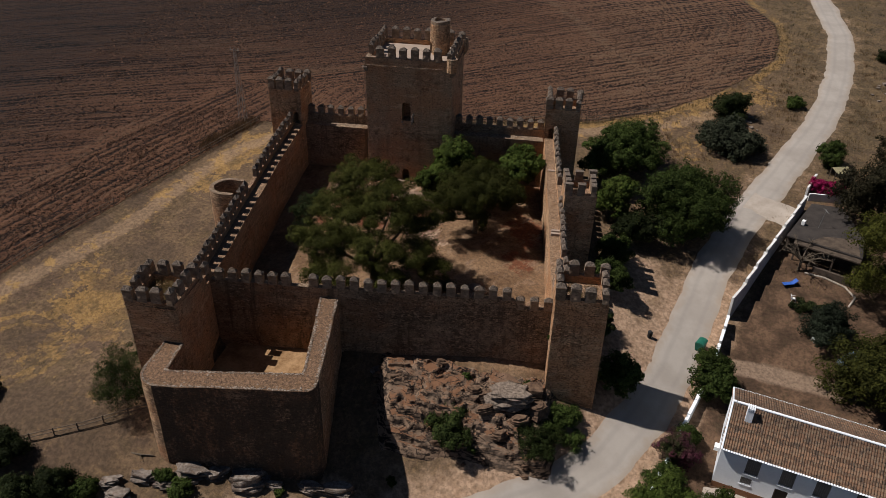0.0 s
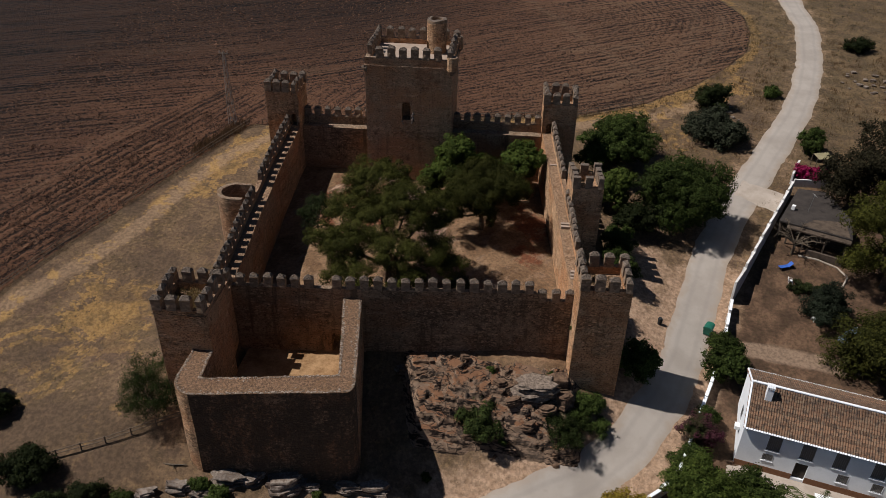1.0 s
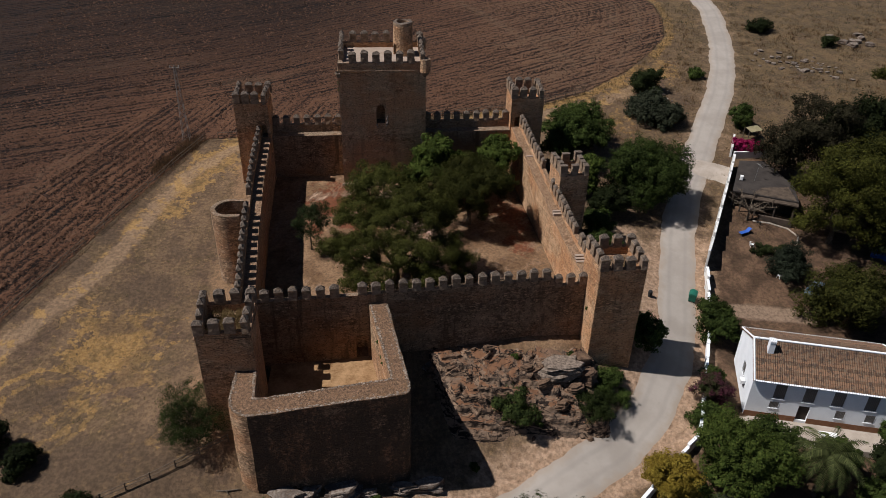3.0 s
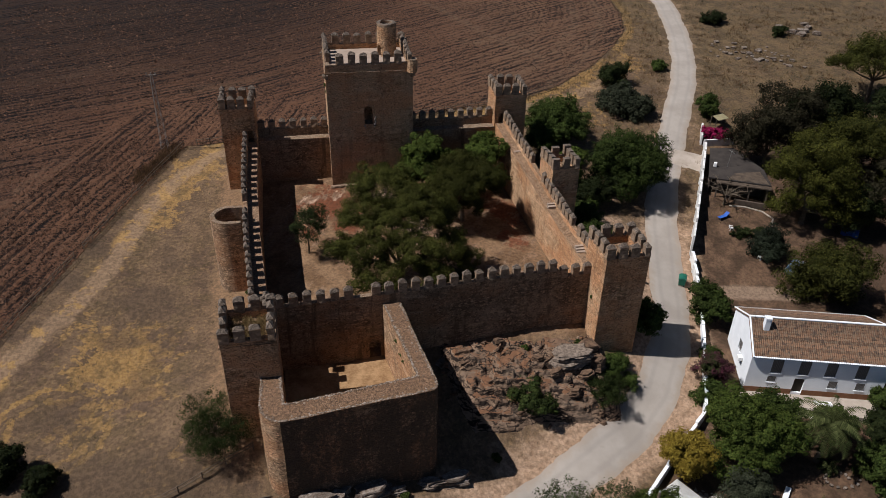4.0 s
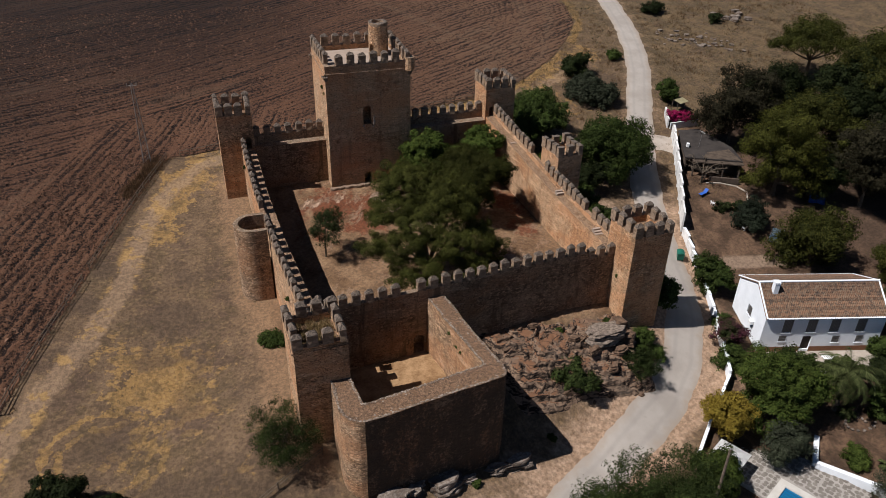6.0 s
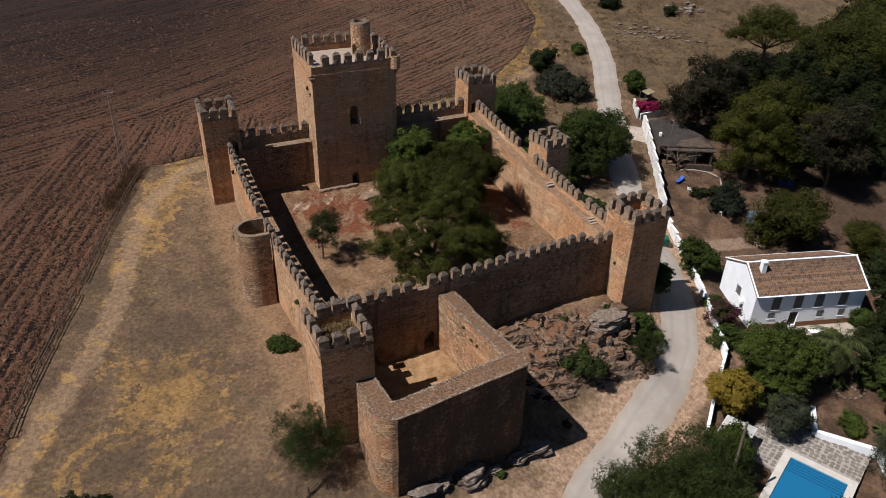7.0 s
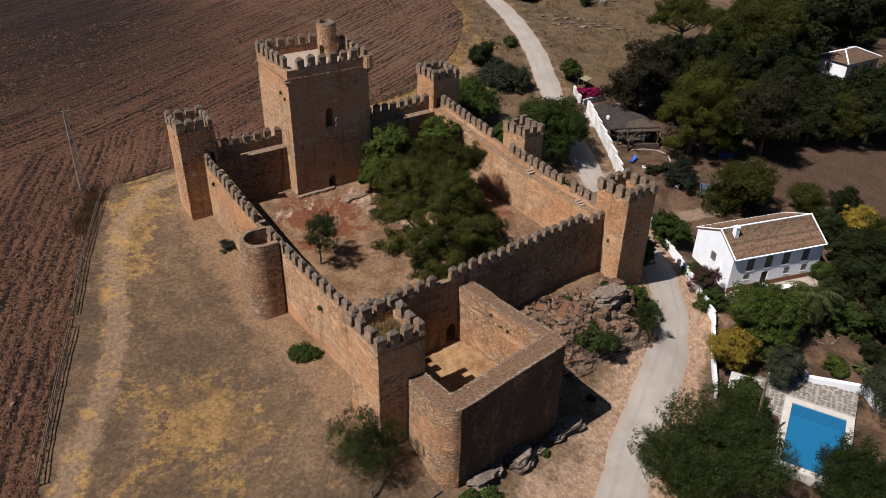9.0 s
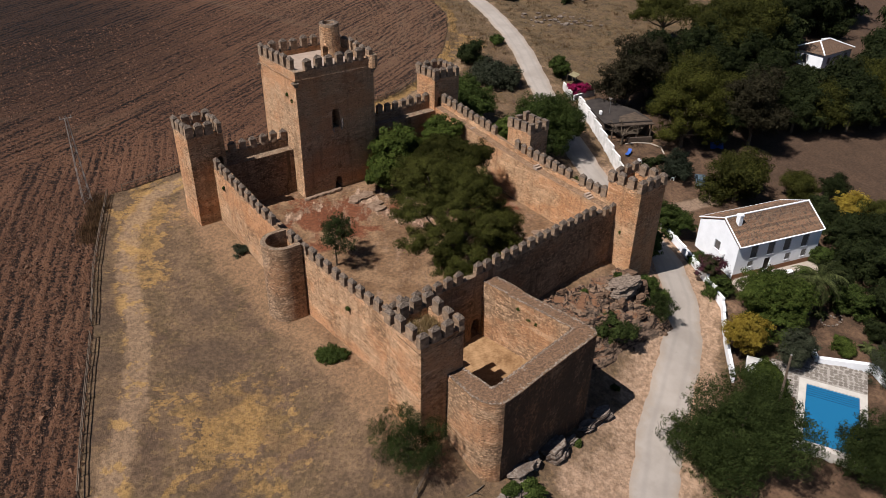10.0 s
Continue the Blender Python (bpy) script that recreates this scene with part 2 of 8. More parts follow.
def slab(bm, left, right, zb, zt, step=0.8, amp=0.05, closed=False):
    """A wall between two lines of the plan; zb and zt are numbers or functions of x and y. The top has its own vertices along the rim."""
    bottom = zb if callable(zb) else (lambda x, y: zb)
    top = zt if callable(zt) else (lambda x, y: zt)
    n = len(left)
    loops = []
    for i in range(n):
        l, r = left[i], right[i]
        across = max(1, round((Vector(r) - Vector(l)).length / step))
        ring = []
        for p, flip in ((l, False), (r, True)):
            z0, z1 = bottom(*p), top(*p)
            loops_n = SLAB_ROWS
            col = [(p[0], p[1], z0 + (z1 - z0) * k / loops_n) for k in range(loops_n + 1)]
            ring.append(col if not flip else col[::-1])
        mids = [Vector(l).lerp(Vector(r), k / 3) for k in (1, 2)]
        ring = ring[0] + [(q[0], q[1], top(q[0], q[1])) for q in mids] + ring[1]
        loops.append([bm.verts.new(weather(q, amp)) for q in ring])
    k = len(loops[0])
    last = n if closed else n - 1
    for i in range(last):
        a, b = loops[i], loops[(i + 1) % n]
        for j in range(k - 1):
            bm.faces.new((a[j], b[j], b[j + 1], a[j + 1]))
    if not closed:
        bm.faces.new(loops[0])
        bm.faces.new(loops[-1][::-1])


SLAB_ROWS = 8


def wall_lines(line, thick, step=0.9):
    """The two sides of a wall whose left side, seen along the line, is the line itself."""
    pts = resample(line, step)
    left, right = [], []
    for k, p in enumerate(pts):
        a, b = pts[max(k - 1, 0)], pts[min(k + 1, len(pts) - 1)]
        d = (b - a).normalized()
        left.append((p.x, p.y)), right.append((p.x + d.y * thick, p.y - d.x * thick))
    return left, right


def prism(bm, outline, zb, zt, step=0.8, amp=0.05):
    """A solid with an upright rough side over an outline of the plan."""
    pts = resample([(*p, 0) for p in outline] + [(*outline[0], 0)], step)[:-1]
    bottom = zb if callable(zb) else (lambda x, y: zb)
    rows = max(2, round((zt - bottom(*outline[0])) / 0.9))
    rings = []
    for k in range(rows + 1):
        rings.append([bm.verts.new(weather((p.x, p.y, bottom(p.x, p.y) + (zt - bottom(p.x, p.y)) * k / rows), amp)) for p in pts])
    n = len(pts)
    for a, b in zip(rings, rings[1:]):
        for s in range(n):
            bm.faces.new((a[s], a[(s + 1) % n], b[(s + 1) % n], b[s]))
    bm.faces.new(rings[-1])
    bm.faces.new(rings[0][::-1])


def cut(ob, *cutters):
    """Takes the cutters' shapes out of a mesh."""
    for c in cutters:
        mod = ob.modifiers.new("cut", "BOOLEAN")
        mod.object, mod.operation, mod.solver = c, "DIFFERENCE", "EXACT"
    bpy.context.view_layer.update()
    me = bpy.data.meshes.new_from_object(ob.evaluated_get(bpy.context.evaluated_depsgraph_get()))
    ob.modifiers.clear()
    ob.data = me
    for c in cutters:
        bpy.data.objects.remove(c)


def arch_cutter(x0, x1, y0, y1, z0, z1, along="y"):
    """An opening with a round head, through a wall along y (or along x)."""
    bm = bmesh.new()
    w = (x1 - x0) / 2 if along == "y" else (y1 - y0) / 2
    prof = [(-w, z0), (w, z0)] + [(w * math.cos(a * math.pi / 8), z1 - w + w * math.sin(a * math.pi / 8)) for a in range(9)]
    if along == "y":
        rings = [[bm.verts.new(((x0 + x1) / 2 + u, y, z)) for u, z in prof] for y in (y0, y1)]
    else:
        rings = [[bm.verts.new((x, (y0 + y1) / 2 + u, z)) for u, z in prof] for x in (x0, x1)]
    n = len(prof)
    for s in range(n):
        bm.faces.new((rings[0][s], rings[0][(s + 1) % n], rings[1][(s + 1) % n], rings[1][s]))
    bm.faces.new(rings[1])
    bm.faces.new(rings[0][::-1])
    bmesh.ops.recalc_face_normals(bm, faces=bm.faces)
    return link("cutter", bm, M_DARK)


# ---- ground ----
# heights estimated to fit the camera's view: x, y, z
CONTROL = np.array([
    (-15, 1, -.4), (-12.3, -39, -3.6), (-25, -1, -1), (-25, -22, -3.2), (-35, -26, -2.6), (-29, -31, -3.9), (-13, -35, -3.9),
    (-23, 15, 1.1), (-31, 17, 2.3), (-36, -1, .6), (-50, 61, 8.1), (40, 50, 6.2), (-5, -51.6, -8.4), (28.5, -33, -4.8), (25, -39, -6.6),
    (34, -35, -7), (31.7, -42.2, -10.2), (46, -22, -7.3), (60, -19, -6.5), (58, -10, -4.6), (66, 10, -1.6), (105, 51, 7),
    (88, 57, 7), (47, -33, -8.8), (46, -41, -9.8), (36, -59, -12.3), (22, -53, -11.6), (-30, -41, -5.6), (3, -51, -9.6), (0, 0, -.2), (-4, -15, -2.2), (12, -30, -3.4), (9, -49.5, -10.1), (18.8, -46.6, -10.6), (36.8, -38.9, -9.1), (-14, -47.5, -6.1), (-16.6, -45, -4.9), (-21, -34.7, -4.7), (-26.6, -36.1, -5.0)])
CONTROL = np.concatenate([CONTROL, np.array([(-150, 100, 12), (220, 160, 18), (170, -60, -7), (-120, -60, -4), (30, -130, -19), (0, 260, 24)])])


def spline_weights():
    n = len(CONTROL)
    d2 = (CONTROL[:, None, 0] - CONTROL[None, :, 0]) ** 2 + (CONTROL[:, None, 1] - CONTROL[None, :, 1]) ** 2
    a = np.zeros((n + 3, n + 3))
    a[:n, :n] = 0.5 * d2 * np.log(d2 + 1e-9) + np.eye(n) * 1.5
    a[:n, n:] = np.c_[np.ones(n), CONTROL[:, :2]]
    a[n:, :n] = a[:n, n:].T
    return np.linalg.solve(a, np.r_[CONTROL[:, 2], 0, 0, 0])


WEIGHTS = spline_weights()


def heights(x, y):
    """The ground's height; far out it runs on as a gentle slope."""
    cx, cy = np.clip(x, -150, 240), np.clip(y, -140, 260)
    d2 = (cx[..., None] - CONTROL[:, 0]) ** 2 + (cy[..., None] - CONTROL[:, 1]) ** 2
    z = (0.5 * d2 * np.log(d2 + 1e-9)) @ WEIGHTS[:-3] + WEIGHTS[-3] + WEIGHTS[-2] * cx + WEIGHTS[-1] * cy
    return z + 0.03 * (y - cy) * (y > cy)


def gz(x, y):
    return float(heights(np.array(float(x)), np.array(float(y))))


def line_distance(x, y, line, side=False):
    """Distance to a line of the plan; with side, positive on the left of the way along it."""
    best, sign = np.full(x.shape, 1e9), np.ones(x.shape)
    for (ax, ay), (bx, by) in zip(line, line[1:]):
        dx, dy = bx - ax, by - ay
        t = np.clip(((x - ax) * dx + (y - ay) * dy) / (dx * dx + dy * dy), 0, 1)
        d = np.hypot(x - ax - t * dx, y - ay - t * dy)
        s = np.sign(dx * (y - ay) - dy * (x - ax))
        near = d < best
        best, sign = np.where(near, d, best), np.where(near, s, sign)
    return best * sign if side else best


FENCE = [(-47, -58), (-40, -33), (-33.2, -13.7), (-29.4, -1.5), (-26.2, 6.5), (-22.8, 14.6), (-12.7, 16.2)]
FIELD_EDGE = FENCE + [(10, 19.5), (31.5, 24), (43.8, 30), (53.8, 38), (62, 47), (67, 54), (69.5, 63), (70, 72), (62, 95), (30, 130), (-60, 330)]
ROAD = [(86, 135), (83, 100), (82.6, 83), (82.1, 67), (79, 53.3), (75.2, 41.4), (70.7, 31.0), (65.3, 21.6), (60.2, 12.6), (53.9, 1.5), (49, -9), (45.8, -18), (42.6, -27.5), (39.3, -34.5), (35.3, -40.3), (29.7, -45.1), (22.4, -49.3), (14.5, -53.6), (6.2, -59.2), (-8, -69), (-24, -84), (-60, -112), (-130, -150), (-320, -210)]
TRACK = [(-46, -52), (-38, -34.2), (-32.1, -23.8), (-29, -15.6), (-26.2, -2.8), (-23.6, 4), (-18.1, 11.6), (-12, 13.8), (6, 16.2), (30, 20), (45, 26), (58, 34)]


PALE_TRACKS = [[(8, 108), (23, 76), (29.5, 64.5), (37, 51), (45, 41)], [(66, 74), (63, 58), (53, 41), (42, 30.5)], [(46, 54), (40, 51), (30, 49)], [(60, 74), (57, 58), (48, 44), (38, 35)]]


def grid_axis(lo, hi, a, b, fine):
    inner = np.arange(a, b + fine / 2, fine)
    up, down, s = [], [], fine
    v = b
    while v < hi:
        s *= 1.12
        v += s
        up.append(v)
    v, s = a, fine
    while v > lo:
        s *= 1.12
        v -= s
        down.append(v)
    return np.array(down[::-1] + list(inner) + up)


GX, GY = grid_axis(-1800, 2200, -60, 95, 0.75), grid_axis(-900, 2500, -80, 70, 0.75)
gx, gy = np.meshgrid(GX, GY)
gh = heights(gx, gy)
field = line_distance(gx, gy, FIELD_EDGE, True)
road_d = line_distance(gx, gy, ROAD)
track_d = line_distance(gx, gy, TRACK)
strip = line_distance(gx, gy, FENCE)
rough = np.array([[noise.noise((x * 0.35, y * 0.35, 0)) for x in GX] for y in GY])
rough2 = np.array([[noise.noise((x * 1.1, y * 1.1, 5)) for x in GX] for y in GY])
near = np.clip(1 - np.maximum(np.abs(gx - 10) - 90, np.abs(gy) - 90) / 60, 0, 1)
field_m = np.clip(0.5 + field / 1.6, 0, 1)
flat_m = np.clip((road_d - 2.2) / 2.0, 0, 1)
gh = gh + near * (rough * 0.10 + rough2 * 0.05) * flat_m + field_m * near * rough2 * 0.10
yard = np.clip(np.minimum(np.minimum(gx + 12, 28.5 - gx), np.minimum(gy + 34.2, 4 - gy)) + 0.5, 0, 1)
court = (gx > -8.2) & (gx < 6.0 - 0.02 * (gy + 40)) & (gy > -49.0 + 0.14 * (gx + 7)) & (gy < -34.6)
gh = np.where(court, np.minimum(gh, -6.0), gh)
pool_x, pool_y = gx - 36.0, gy + 58.9
pool_u, pool_v = pool_x * 0.4507 - pool_y * 0.8927, -pool_x * 0.8927 - pool_y * 0.4507
pool_in = (pool_u > -0.6) & (pool_u < 6.5) & (pool_v > -0.6) & (pool_v < 11.1)
gh = np.where(pool_in, np.minimum(gh, -13.6), gh)
road_m = np.clip((6.4 - road_d) / 3.4, 0, 1) * np.clip(0.25 + (-8 - gy) / 14, 0.25, 1)
for sx, sy, sr in ((23.2, -46.3, 6), (16.5, -49.6, 4.5), (11, -52.5, 5), (20, -46.5, 3.5), (31, -40, 3), (38, -43, 3), (5, -55.5, 5), (1, -54.5, 3.5), (14, -53, 5), (26, -44, 4), (33, -46, 3), (38.5, -24, 6.5), (37, -17.5, 6), (36, -29, 4.5), (40, -12, 4), (56, 5, 4)):
    road_m = np.maximum(road_m, 0.85 * np.exp(-((gx - sx) ** 2 + (gy - sy) ** 2) / (sr * sr)))
track_m = np.clip((2.1 - track_d) / 1.8, 0, 1)
east = np.clip(-line_distance(gx, gy, [(190, 30), (125, 22), (98, 12), (80, 13), (69, 12), (62, 1.5), (53, -14), (48.6, -25.6), (43.9, -34), (39.6, -43.9), (28.1, -53.7), (20, -62)], True) * -1 + 0.5, 0, 1)
verts = np.stack([gx, gy, gh], -1).reshape(-1, 3)
rows_n, cols_n = gx.shape
idx = np.arange(rows_n * cols_n).reshape(rows_n, cols_n)
faces = np.stack([idx[:-1, :-1], idx[:-1, 1:], idx[1:, 1:], idx[1:, :-1]], -1).reshape(-1, 4)
ground_me = bpy.data.meshes.new("ground")
ground_me.from_pydata(verts.tolist(), [], faces.tolist())
za = ground_me.color_attributes.new("zones", "FLOAT_COLOR", "POINT")
za.data.foreach_set("color", np.stack([field_m, road_m, track_m, yard], -1).astype(np.float32).ravel())
zb = ground_me.color_attributes.new("places", "FLOAT_COLOR", "POINT")
strip_m = np.clip((15 - strip) / 3.0, 0, 1)
pale = np.zeros_like(gx)
for line in PALE_TRACKS:
    pale = np.maximum(pale, np.exp(-(line_distance(gx, gy, line) / 1.1) ** 2))
straw = np.zeros_like(gx)
for sx, sy, sr, sa in ((-20, 8, 5, 1.0), (-24.5, -4.5, 4, 0.85), (-17, 12.5, 4, 1.0), (-22.5, 2, 4, 0.9), (-15, 5, 3, 0.7), (-24.6, -31.6, 7.0, 1.0), (-22.1, -35.9, 4.5, 0.8), (-28.5, -27, 4.5, 0.7), (-27.7, -39.4, 6, 0.6), (-23.5, 0.5, 3.0, 0.9), (-21.5, 6, 3.2, 1.0), (-18.5, 11, 3.0, 0.9), (-26, -3, 2.5, 0.5), (-19, -47, 4, 0.5), (38, 8, 6, 0.5), (48, 20, 7, 0.6), (60, 40, 8, 0.7), (25.1, -46, 4, 0.7), (31, -39, 2.5, 0.6), (40.5, -20, 3, 0.5), (70, 60, 9, 0.5), (50, 33, 6, 0.8)):
    straw = np.maximum(straw, sa * np.exp(-((gx - sx) ** 2 + (gy - sy) ** 2) / (sr * sr)))
for ring_r in (4.2, 5.6):
    straw = np.maximum(straw, 0.95 * np.exp(-((np.hypot(gx + 30.5, gy + 40.5) - ring_r) / 0.45) ** 2))
straw = np.maximum(straw, 0.9 * np.exp(-((field + 1.2) / 1.3) ** 2) * (gx > 20))
zb.data.foreach_set("color", np.stack([strip_m, east, straw, pale], -1).astype(np.float32).ravel())
# where the ground is coloured darker or paler: metres from the field's edge, tone of the field; then dust, darker
# ground, garden drive, red earth
west_side = np.clip((16 - gy) / 4, 0, 1) * np.clip((4 - gx) / 6, 0, 1)
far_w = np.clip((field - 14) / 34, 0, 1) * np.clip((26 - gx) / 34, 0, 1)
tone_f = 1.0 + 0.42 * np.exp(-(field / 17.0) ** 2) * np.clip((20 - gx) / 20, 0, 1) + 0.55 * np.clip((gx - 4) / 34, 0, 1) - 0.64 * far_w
tyre = sum(np.exp(-((field - d + 0.5 * rough) / 0.32) ** 2) for d in (12.6, 14.3)) * np.clip((12 - gy) / 4, 0, 1)
zc = ground_me.color_attributes.new("furrows", "FLOAT_COLOR", "POINT")
zc.data.foreach_set("color", np.stack([field, tone_f, np.clip((12.2 - field) / 1.2, 0, 1) * west_side, tyre], -1).astype(np.float32).ravel())
dust_w = np.exp(-(np.maximum(line_distance(gx, gy, [(-9.8, -44), (-11.5, -20), (-12.5, 6)]) - 1.0, 0) / 4.2) ** 2) * (gx < -9)
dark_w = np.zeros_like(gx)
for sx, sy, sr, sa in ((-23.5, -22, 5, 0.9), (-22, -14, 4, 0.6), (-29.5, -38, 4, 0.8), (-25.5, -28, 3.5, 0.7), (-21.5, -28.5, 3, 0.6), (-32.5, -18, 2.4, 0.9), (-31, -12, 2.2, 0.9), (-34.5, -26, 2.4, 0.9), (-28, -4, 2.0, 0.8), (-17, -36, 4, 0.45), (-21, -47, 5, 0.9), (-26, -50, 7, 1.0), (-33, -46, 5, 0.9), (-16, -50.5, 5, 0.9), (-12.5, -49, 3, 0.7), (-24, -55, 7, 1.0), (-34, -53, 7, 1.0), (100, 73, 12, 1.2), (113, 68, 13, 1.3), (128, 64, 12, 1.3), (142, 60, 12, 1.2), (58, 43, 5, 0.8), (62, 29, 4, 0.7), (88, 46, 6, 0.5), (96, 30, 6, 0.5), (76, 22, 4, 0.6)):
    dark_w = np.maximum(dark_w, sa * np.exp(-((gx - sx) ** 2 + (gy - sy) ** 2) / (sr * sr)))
drive = np.clip(1.7 - line_distance(gx, gy, [(48.4, -24.4), (52.5, -24.6), (57, -25.6), (62, -26.8), (66, -25.2)]), 0, 1)
red_y = np.zeros_like(gx)
for sx, sy, sr, sa in ((-1, -4, 5, 1.0), (4, -6, 4, 1.0), (2.5, -10, 4, 0.8), (9.5, -10, 3.5, 0.9), (24.5, -9, 4, 1.0), (24, -16, 3, 0.8), (-4, -10, 3.5, 0.6)):
    red_y = np.maximum(red_y, sa * np.exp(-((gx - sx) ** 2 + (gy - sy) ** 2) / (sr * sr)))
bed_y = np.zeros_like(gx)
for line in ([(7.5, -3.0), (7.2, -7.5), (9.2, -12.0), (10.5, -15)], [(12.5, -8), (10, -11), (13.5, -14)], [(17, -27), (21, -29), (26, -28.5)], [(18, -24), (22, -25.5), (26, -24.5)], [(0, -2.5), (-5, -3.2)]):
    bed_y = np.maximum(bed_y, np.exp(-(line_distance(gx, gy, line) / 1.3) ** 2))
ze = ground_me.color_attributes.new("bedrock", "FLOAT_COLOR", "POINT")
ze.data.foreach_set("color", np.stack([bed_y] * 4, -1).astype(np.float32).ravel())
zd = ground_me.color_attributes.new("soils", "FLOAT_COLOR", "POINT")
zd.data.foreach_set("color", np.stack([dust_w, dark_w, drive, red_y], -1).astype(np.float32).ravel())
ground_me.shade_smooth()


def ground_material():
    m = Nodes("ground_soil", 1.0)
    p = m.pos()
    zones, places = m.attr("zones"), m.attr("places")
    sep, sep2 = m.node("ShaderNodeSeparateColor"), m.node("ShaderNodeSeparateColor")
    furrows, soils = m.attr("furrows"), m.attr("soils")
    sep3, sep4 = m.node("ShaderNodeSeparateColor"), m.node("ShaderNodeSeparateColor")
    m.t.links.new(furrows.outputs["Color"], sep3.inputs[0]), m.t.links.new(soils.outputs["Color"], sep4.inputs[0])
    m.t.links.new(zones.outputs["Color"], sep.inputs[0]), m.t.links.new(places.outputs["Color"], sep2.inputs[0])
    fld, road, track, yrd = sep.outputs[0], sep.outputs[1], sep.outputs[2], zones.outputs["Alpha"]
    strip_f, east_f = sep2.outputs[0], sep2.outputs[1]
    big, mid, fine, grit = m.noise(p, 0.05, 4), m.noise(p, 0.35, 5), m.noise(p, 2.2, 6), m.noise(p, 11.0, 4)
    # dry grass land
    c = m.mix(m.ramp(mid, 0.35, 0.65), (0.089, 0.063, 0.039), (0.133, 0.094, 0.059))
    blotch = m.math("ADD", m.math("MULTIPLY", m.noise(p, 0.75, 8, 0.62), 0.80), m.math("MULTIPLY", m.noise(m.pos((1, 2.2, 1), turn=0.5), 2.0, 4, 0.6), 0.20))
    c = m.mix(m.math("MULTIPLY", m.ramp(m.math("ADD", blotch, m.math("MULTIPLY", m.math("SUBTRACT", sep2.outputs[2], 0.56), 0.36)), 0.500, 0.522), 0.72), c, (0.262, 0.168, 0.060))
    c = m.mix(m.math("MULTIPLY", m.ramp(m.noise(m.pos((1, 1, 1)), 0.16, 5), 0.52, 0.64), 0.65), c, (0.071, 0.049, 0.036))
    c = m.mix(m.math("MULTIPLY", m.ramp(m.noise(p, 0.28, 7, 0.66), 0.50, 0.60), 0.6), c, (0.075, 0.056, 0.030))
    c = m.mix(m.math("MULTIPLY", m.ramp(m.noise(p, 1.5, 5, 0.65), 0.54, 0.62), 0.38), c, (0.215, 0.150, 0.078))
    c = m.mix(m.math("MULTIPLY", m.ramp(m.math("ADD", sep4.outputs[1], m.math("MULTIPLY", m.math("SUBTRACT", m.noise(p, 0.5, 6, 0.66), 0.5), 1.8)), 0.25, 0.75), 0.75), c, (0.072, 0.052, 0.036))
    c = m.mix(m.math("MULTIPLY", m.ramp(m.math("ADD", sep4.outputs[0], m.math("MULTIPLY", m.math("SUBTRACT", m.noise(p, 0.7, 6, 0.66), 0.5), 1.5)), 0.30, 0.80), 0.75), c, (0.200, 0.133, 0.080))
    c = m.mix(m.math("MULTIPLY", m.ramp(grit, 0.50, 0.66), 0.6), c, (0.069, 0.045, 0.027))
    hill = m.ramp(m.math("MULTIPLY", m.math("SUBTRACT", m.node_x(p), 60.0), 0.05), 0.0, 1.0)
    c = m.mix(m.math("MULTIPLY", hill, m.math("MULTIPLY", m.ramp(m.noise(p, 0.9, 5, 0.65), 0.42, 0.58), 0.75)), c, (0.058, 0.045, 0.027))
    c = m.mix(m.math("MULTIPLY", hill, m.math("ADD", m.math("MULTIPLY", m.ramp(m.noise(p, 0.12, 4, 0.6), 0.42, 0.58), 0.40), 0.20)), c, (0.070, 0.054, 0.031))
    c = m.mix(m.math("MULTIPLY", hill, m.math("MULTIPLY", m.ramp(m.noise(p, 0.35, 6, 0.66), 0.44, 0.60), 0.60)), c, (0.120, 0.087, 0.047))
    # garden soil beyond the white wall
    soil = m.mix(m.ramp(mid, 0.35, 0.65), (0.048, 0.031, 0.020), (0.112, 0.072, 0.047))
    c = m.mix(east_f, c, m.mix(m.math("MULTIPLY", m.ramp(fine, 0.5, 0.7), 0.5), soil, (0.052, 0.042, 0.022)))
    c = m.mix(m.ramp(m.math("ADD", sep4.outputs[2], m.math("MULTIPLY", m.math("SUBTRACT", mid, 0.5), 0.9)), 0.2, 0.7), c, m.mix(fine, (0.150, 0.110, 0.080), (0.215, 0.165, 0.125)))
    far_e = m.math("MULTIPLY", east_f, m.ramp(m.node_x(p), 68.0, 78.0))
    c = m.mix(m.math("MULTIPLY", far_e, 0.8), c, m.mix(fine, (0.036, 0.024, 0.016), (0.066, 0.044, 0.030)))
    # track: worn pale earth, with mats of straw left on it
    worn = m.math("ADD", track, m.math("MULTIPLY", m.math("SUBTRACT", m.noise(p, 0.55, 7, 0.68), 0.5), 1.7))
    c = m.mix(m.math("MULTIPLY", m.ramp(worn, 0.30, 0.75), 0.70), c, m.mix(fine, (0.165, 0.117, 0.077), (0.270, 0.198, 0.132)))
    mat_f = m.math("MULTIPLY", m.ramp(track, 0.05, 0.5), m.ramp(m.noise(p, 0.33, 7, 0.66), 0.53, 0.58))
    c = m.mix(m.math("MULTIPLY", mat_f, 0.8), c, (0.275, 0.180, 0.072))
    # yard: bare earth, red in places
    ye = m.mix(m.ramp(mid, 0.38, 0.62), (0.118, 0.074, 0.042), (0.190, 0.127, 0.077))
